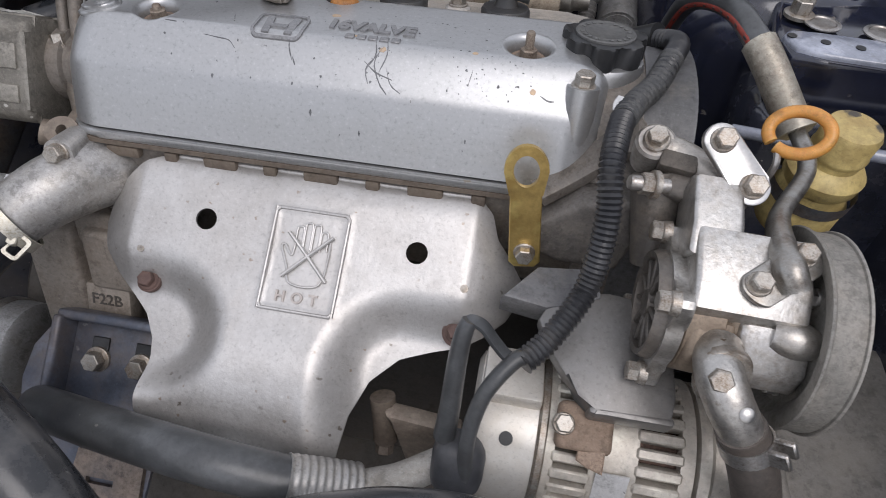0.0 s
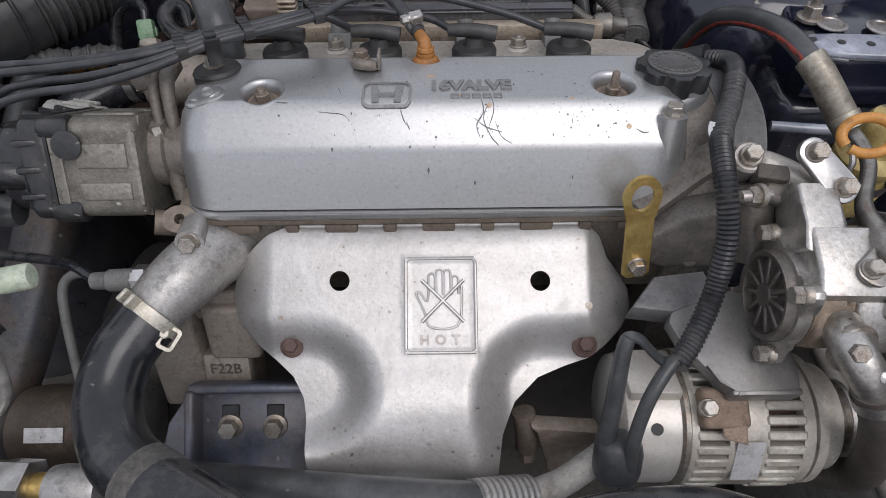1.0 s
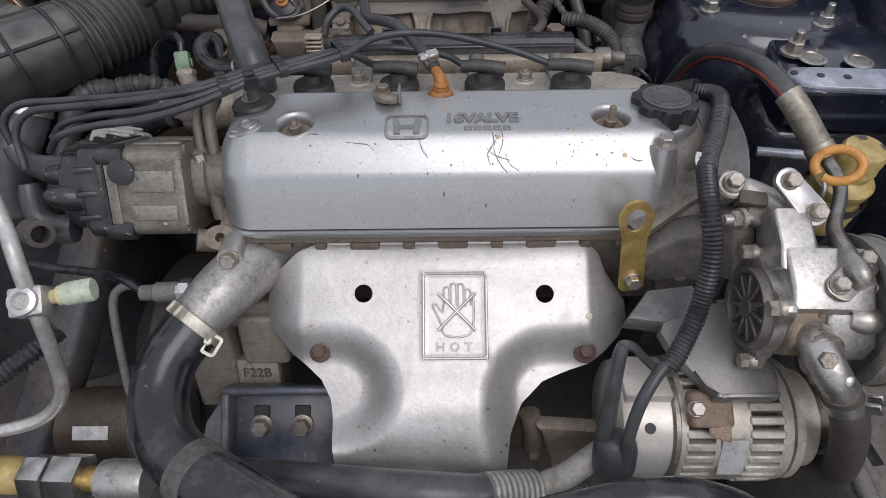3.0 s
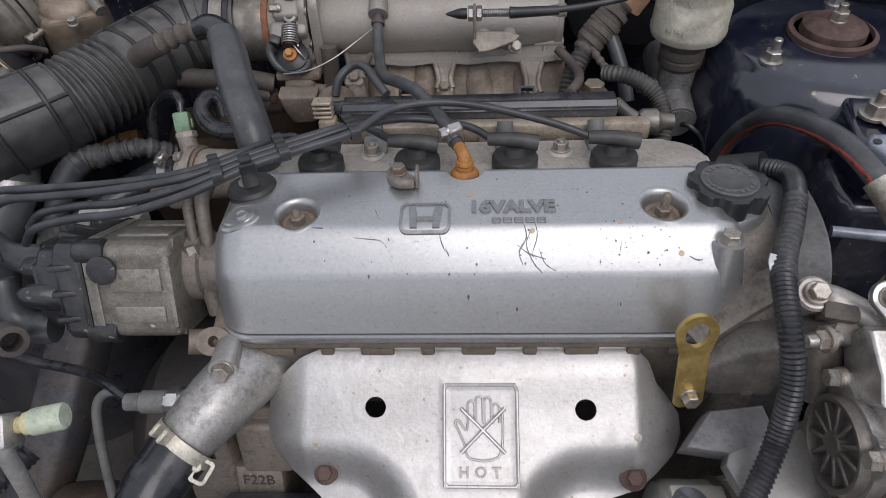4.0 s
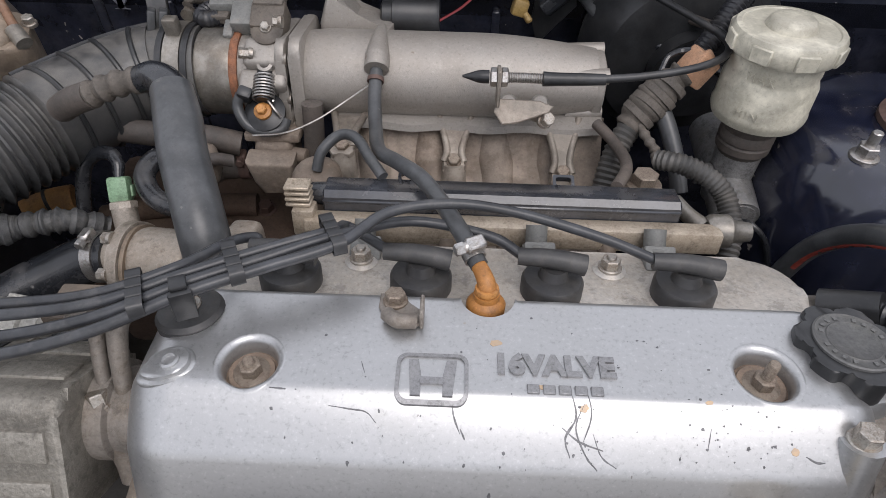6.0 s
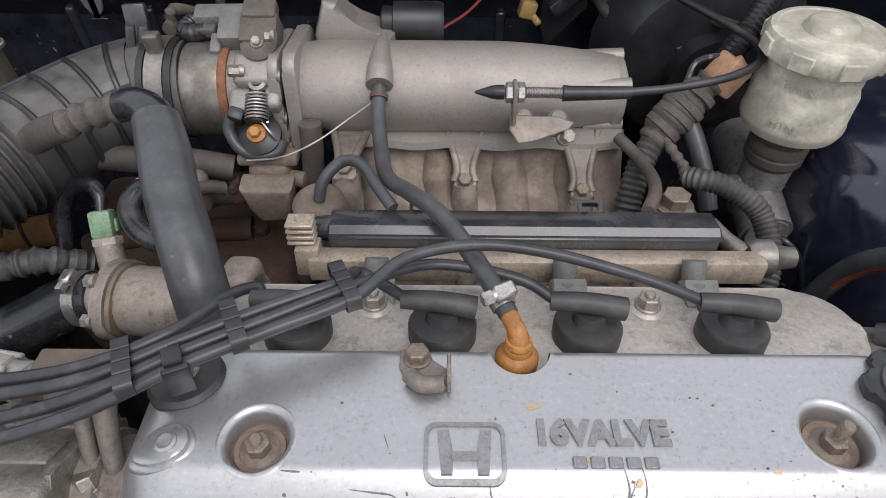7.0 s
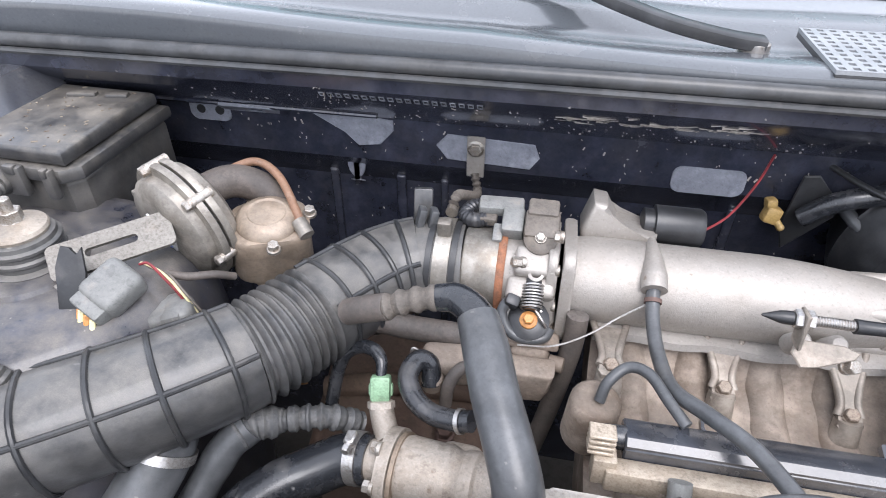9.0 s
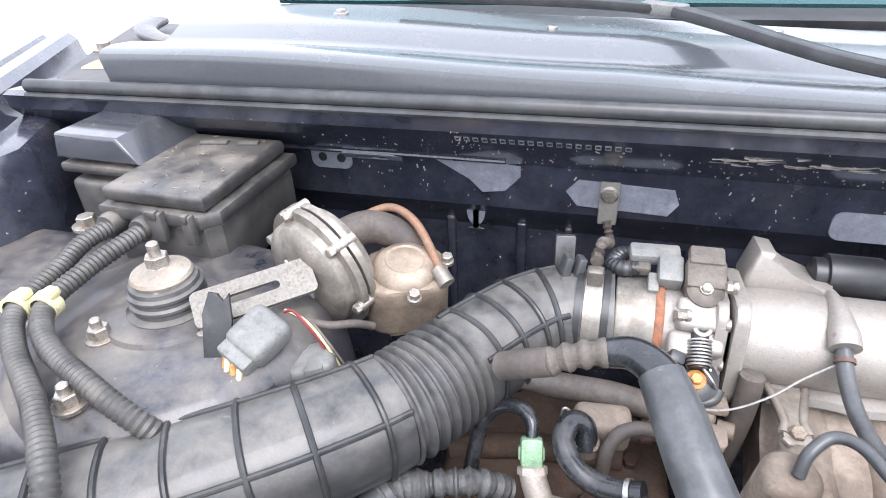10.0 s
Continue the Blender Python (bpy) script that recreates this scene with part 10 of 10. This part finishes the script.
# firewall details: pads, stamped number, chips, ground strap
def on_firewall(x, z):
    """The firewall's sloping face at height z."""
    dy, dz = body_bend(x)
    z0 = z - dz
    if z0 > 0.985:
        y = 0.455 + (0.380 - 0.455) * (z0 - 0.985) / 0.055
        if z0 > 1.04:
            y = 0.380 - 0.014 * (z0 - 1.04) / 0.016
        n_ = Vector((0, -0.59, -0.81)) if z0 < 1.04 else Vector((0, -0.75, -0.66))
    elif z0 > 0.925:
        y = 0.458 - 0.003 * (z0 - 0.925) / 0.06
        n_ = Vector((0, -1, 0))
    else:
        y, n_ = 0.478 + 0.012 * min(1.0, max(0.0, (0.905 - z0) / 0.025)), Vector((0, -1, 0))
    return Vector((x, y + dy, z)), n_


def pad(x, z, w, h, label, outline=None):
    p, n_ = on_firewall(x, z)
    M = frame_to(p, n_, (0, 0.3, 1))
    a = BM()
    prism(a, outline or round_rect(w, h, h * 0.3), 0.004, M @ pose(0, 0, -0.0015), 0.001, 1)
    solo("sealant_pad", a, M_SEALANT, label, "pad", "firewall pads")


pad(-0.440, 0.966, 0.09, 0.04, "grey sealant pad on the firewall", [(-0.085, 0.026), (0.036, 0.016), (0.036, 0.002), (0.018, -0.018), (-0.010, -0.022), (-0.026, -0.004)][::-1])
pad(-0.288, 0.953, 0.11, 0.042, "grey sealant pad with a ground strap", [(-0.062, 0.002), (-0.048, 0.018), (0.058, 0.014), (0.065, -0.004), (0.054, -0.020), (-0.048, -0.016)][::-1])
pad(-0.027, 0.940, 0.082, 0.034, "grey sealant pad on the firewall")
gs = thing("ground_strap", (-0.30, 0.43, 0.90), "braided ground strap bolted to the firewall", "ground strap")
p, n_ = on_firewall(-0.300, 0.958)
a = BM()
box(a, (0.022, 0.055, 0.003), frame_to(p + n_ * 0.006, n_, (0, 0.3, 1)) @ pose(0, -0.012, 0), 0.001, 1)
part("lug", a, M_PLENUM, gs)
a = BM()
hexbolt(a, p + n_ * 0.0075, n_, 0.014, 0.005, 1.5)
part("bolt", a, M_BOLT, gs)
part("braid", sweep(BM(), [p + Vector((0, -0.008, -0.035)), p + Vector((0.006, -0.03, -0.05)), E(-0.302, 0.33, 0.092), E(-0.305, 0.315, 0.088)], 0.006, seg=10, ripple=(0.006, 0.002)), M_TAPE, gs)
# stamped number as plain bars, scuffs and chips
p, n_ = on_firewall(-0.37, 1.045)
M_STAMP = mat("stamped_navy_edge", (0.16, 0.165, 0.18), 0.5, 0.0, (0.10, 0.105, 0.12), 90, mottle=0.2)
sn = thing("stamped_number", p, "row of small stamped marks on the firewall", "stamped marks")
for i in range(19):
    x = -0.459 + 0.0095 * i
    p, n_ = on_firewall(x, 1.0440)
    a = BM()
    ring_plate(a, [(-0.0030, -0.0042), (0.0030, -0.0042), (0.0030, 0.0042), (-0.0030, 0.0042)], [(-0.0020, -0.0030), (0.0020, -0.0030), (0.0020, 0.0030), (-0.0020, 0.0030)], 0.0006, frame_to(p, n_, (0, 0.3, 1)))
    part("mark", a, M_STAMP, sn)
rnd = random.Random(5)
ch = BM()
for i in range(230):
    x = rnd.uniform(-0.66, 0.12)
    z = rnd.choice((rnd.uniform(0.93, 0.98) if rnd.random() < 0.6 else rnd.uniform(0.78, 0.87), rnd.uniform(0.99, 1.04)))
    p, n_ = on_firewall(x, z)
    s = rnd.choice((0.0005, 0.0007, 0.0009, 0.0012, 0.0019))
    box(ch, (s, s * rnd.uniform(1, 3.5), 0.0006), frame_to(p + n_ * 0.0003, n_, (0, 0.3, 1)) @ Matrix.Rotation(rnd.uniform(-0.6, 0.6), 4, "Z"), 0)
solo("paint_chips", ch, mat("pale_primer_chip", (0.33, 0.30, 0.27), 0.7, 0.0, (0.22, 0.19, 0.16), 60), "many pale chips in the navy paint", "paint chips", kind="stuff")
ch = BM()
for i in range(58):
    x0 = rnd.uniform(-0.47, -0.445) if i < 10 else rnd.uniform(-0.215, -0.02)
    z0 = rnd.uniform(1.02, 1.055) if i < 10 else rnd.gauss(1.037, 0.004)
    ln = rnd.uniform(0.004, 0.010) if i < 10 else rnd.uniform(0.008, 0.030)
    sl = rnd.uniform(1.2, 3.0) if i < 10 else rnd.uniform(-0.18, 0.18)
    line = []
    for k in range(4):
        x = x0 + ln * k / 3 / math.hypot(1, sl)
        z = min(1.055, max(1.0, z0 + sl * (x - x0) + rnd.uniform(-0.0008, 0.0008)))
        line.append(on_firewall(x, z)[0] + Vector((0, -0.0005, -0.0002)))
    sweep(ch, line, lambda f, w=rnd.uniform(0.0003, 0.0010): w * (1.1 - f), seg=5, n=3)
solo("paint_scrapes", ch, mat("pale_scraped_primer", (0.26, 0.235, 0.205), 0.7), "pale scraped scratches in the firewall paint", "scrapes", kind="stuff")
p, n_ = on_firewall(-0.59, 0.985)
a = BM()
ring_plate(a, round_rect(0.075, 0.030, 0.006), round_rect(0.040, 0.016, 0.004), 0.004, frame_to(p + n_ * 0.001, n_, (0, 0.3, 1)))
box(a, (0.018, 0.018, 0.003), frame_to(p + n_ * 0.003, n_, (0, 0.3, 1)) @ pose(-0.012, 0, 0), 0.001, 1)
solo("hook_plate", a, M_SEALANT, "grey plate with square openings on the firewall", "plate")


# square pad, small oval and pale strip on the firewall
pad(-0.649, 0.974, 0.056, 0.030, "worn square pad with two holes on the firewall")
for dx in (-0.012, 0.014):
    p, n_ = on_firewall(-0.649 + dx, 0.974)
    a = BM()
    lathe(a, [(0.006, 0.0), (0.006, 0.0034), (0.0035, 0.0036)], frame_to(p, n_), 16)
    solo("pad_plug", a, M_PLASTIC, "small dark plug in the firewall pad", "plug", "pad plugs")
pad(-0.360, 0.924, 0.026, 0.011, "small pale oval on the firewall")
pad(-0.464, 0.916, 0.024, 0.075, "pale drip strip below the sealant pad")
a = BM()
sweep(a, [on_firewall(x, 0.992 - 0.02 * max(0, -x - 0.55))[0] + Vector((0, -0.002, 0)) for x in (-0.72, -0.66, -0.58, -0.50, -0.42)], 0.003, seg=8)
solo("body_seam", a, M_NAVY, "raised navy seam on the firewall", "seam", kind="structure")
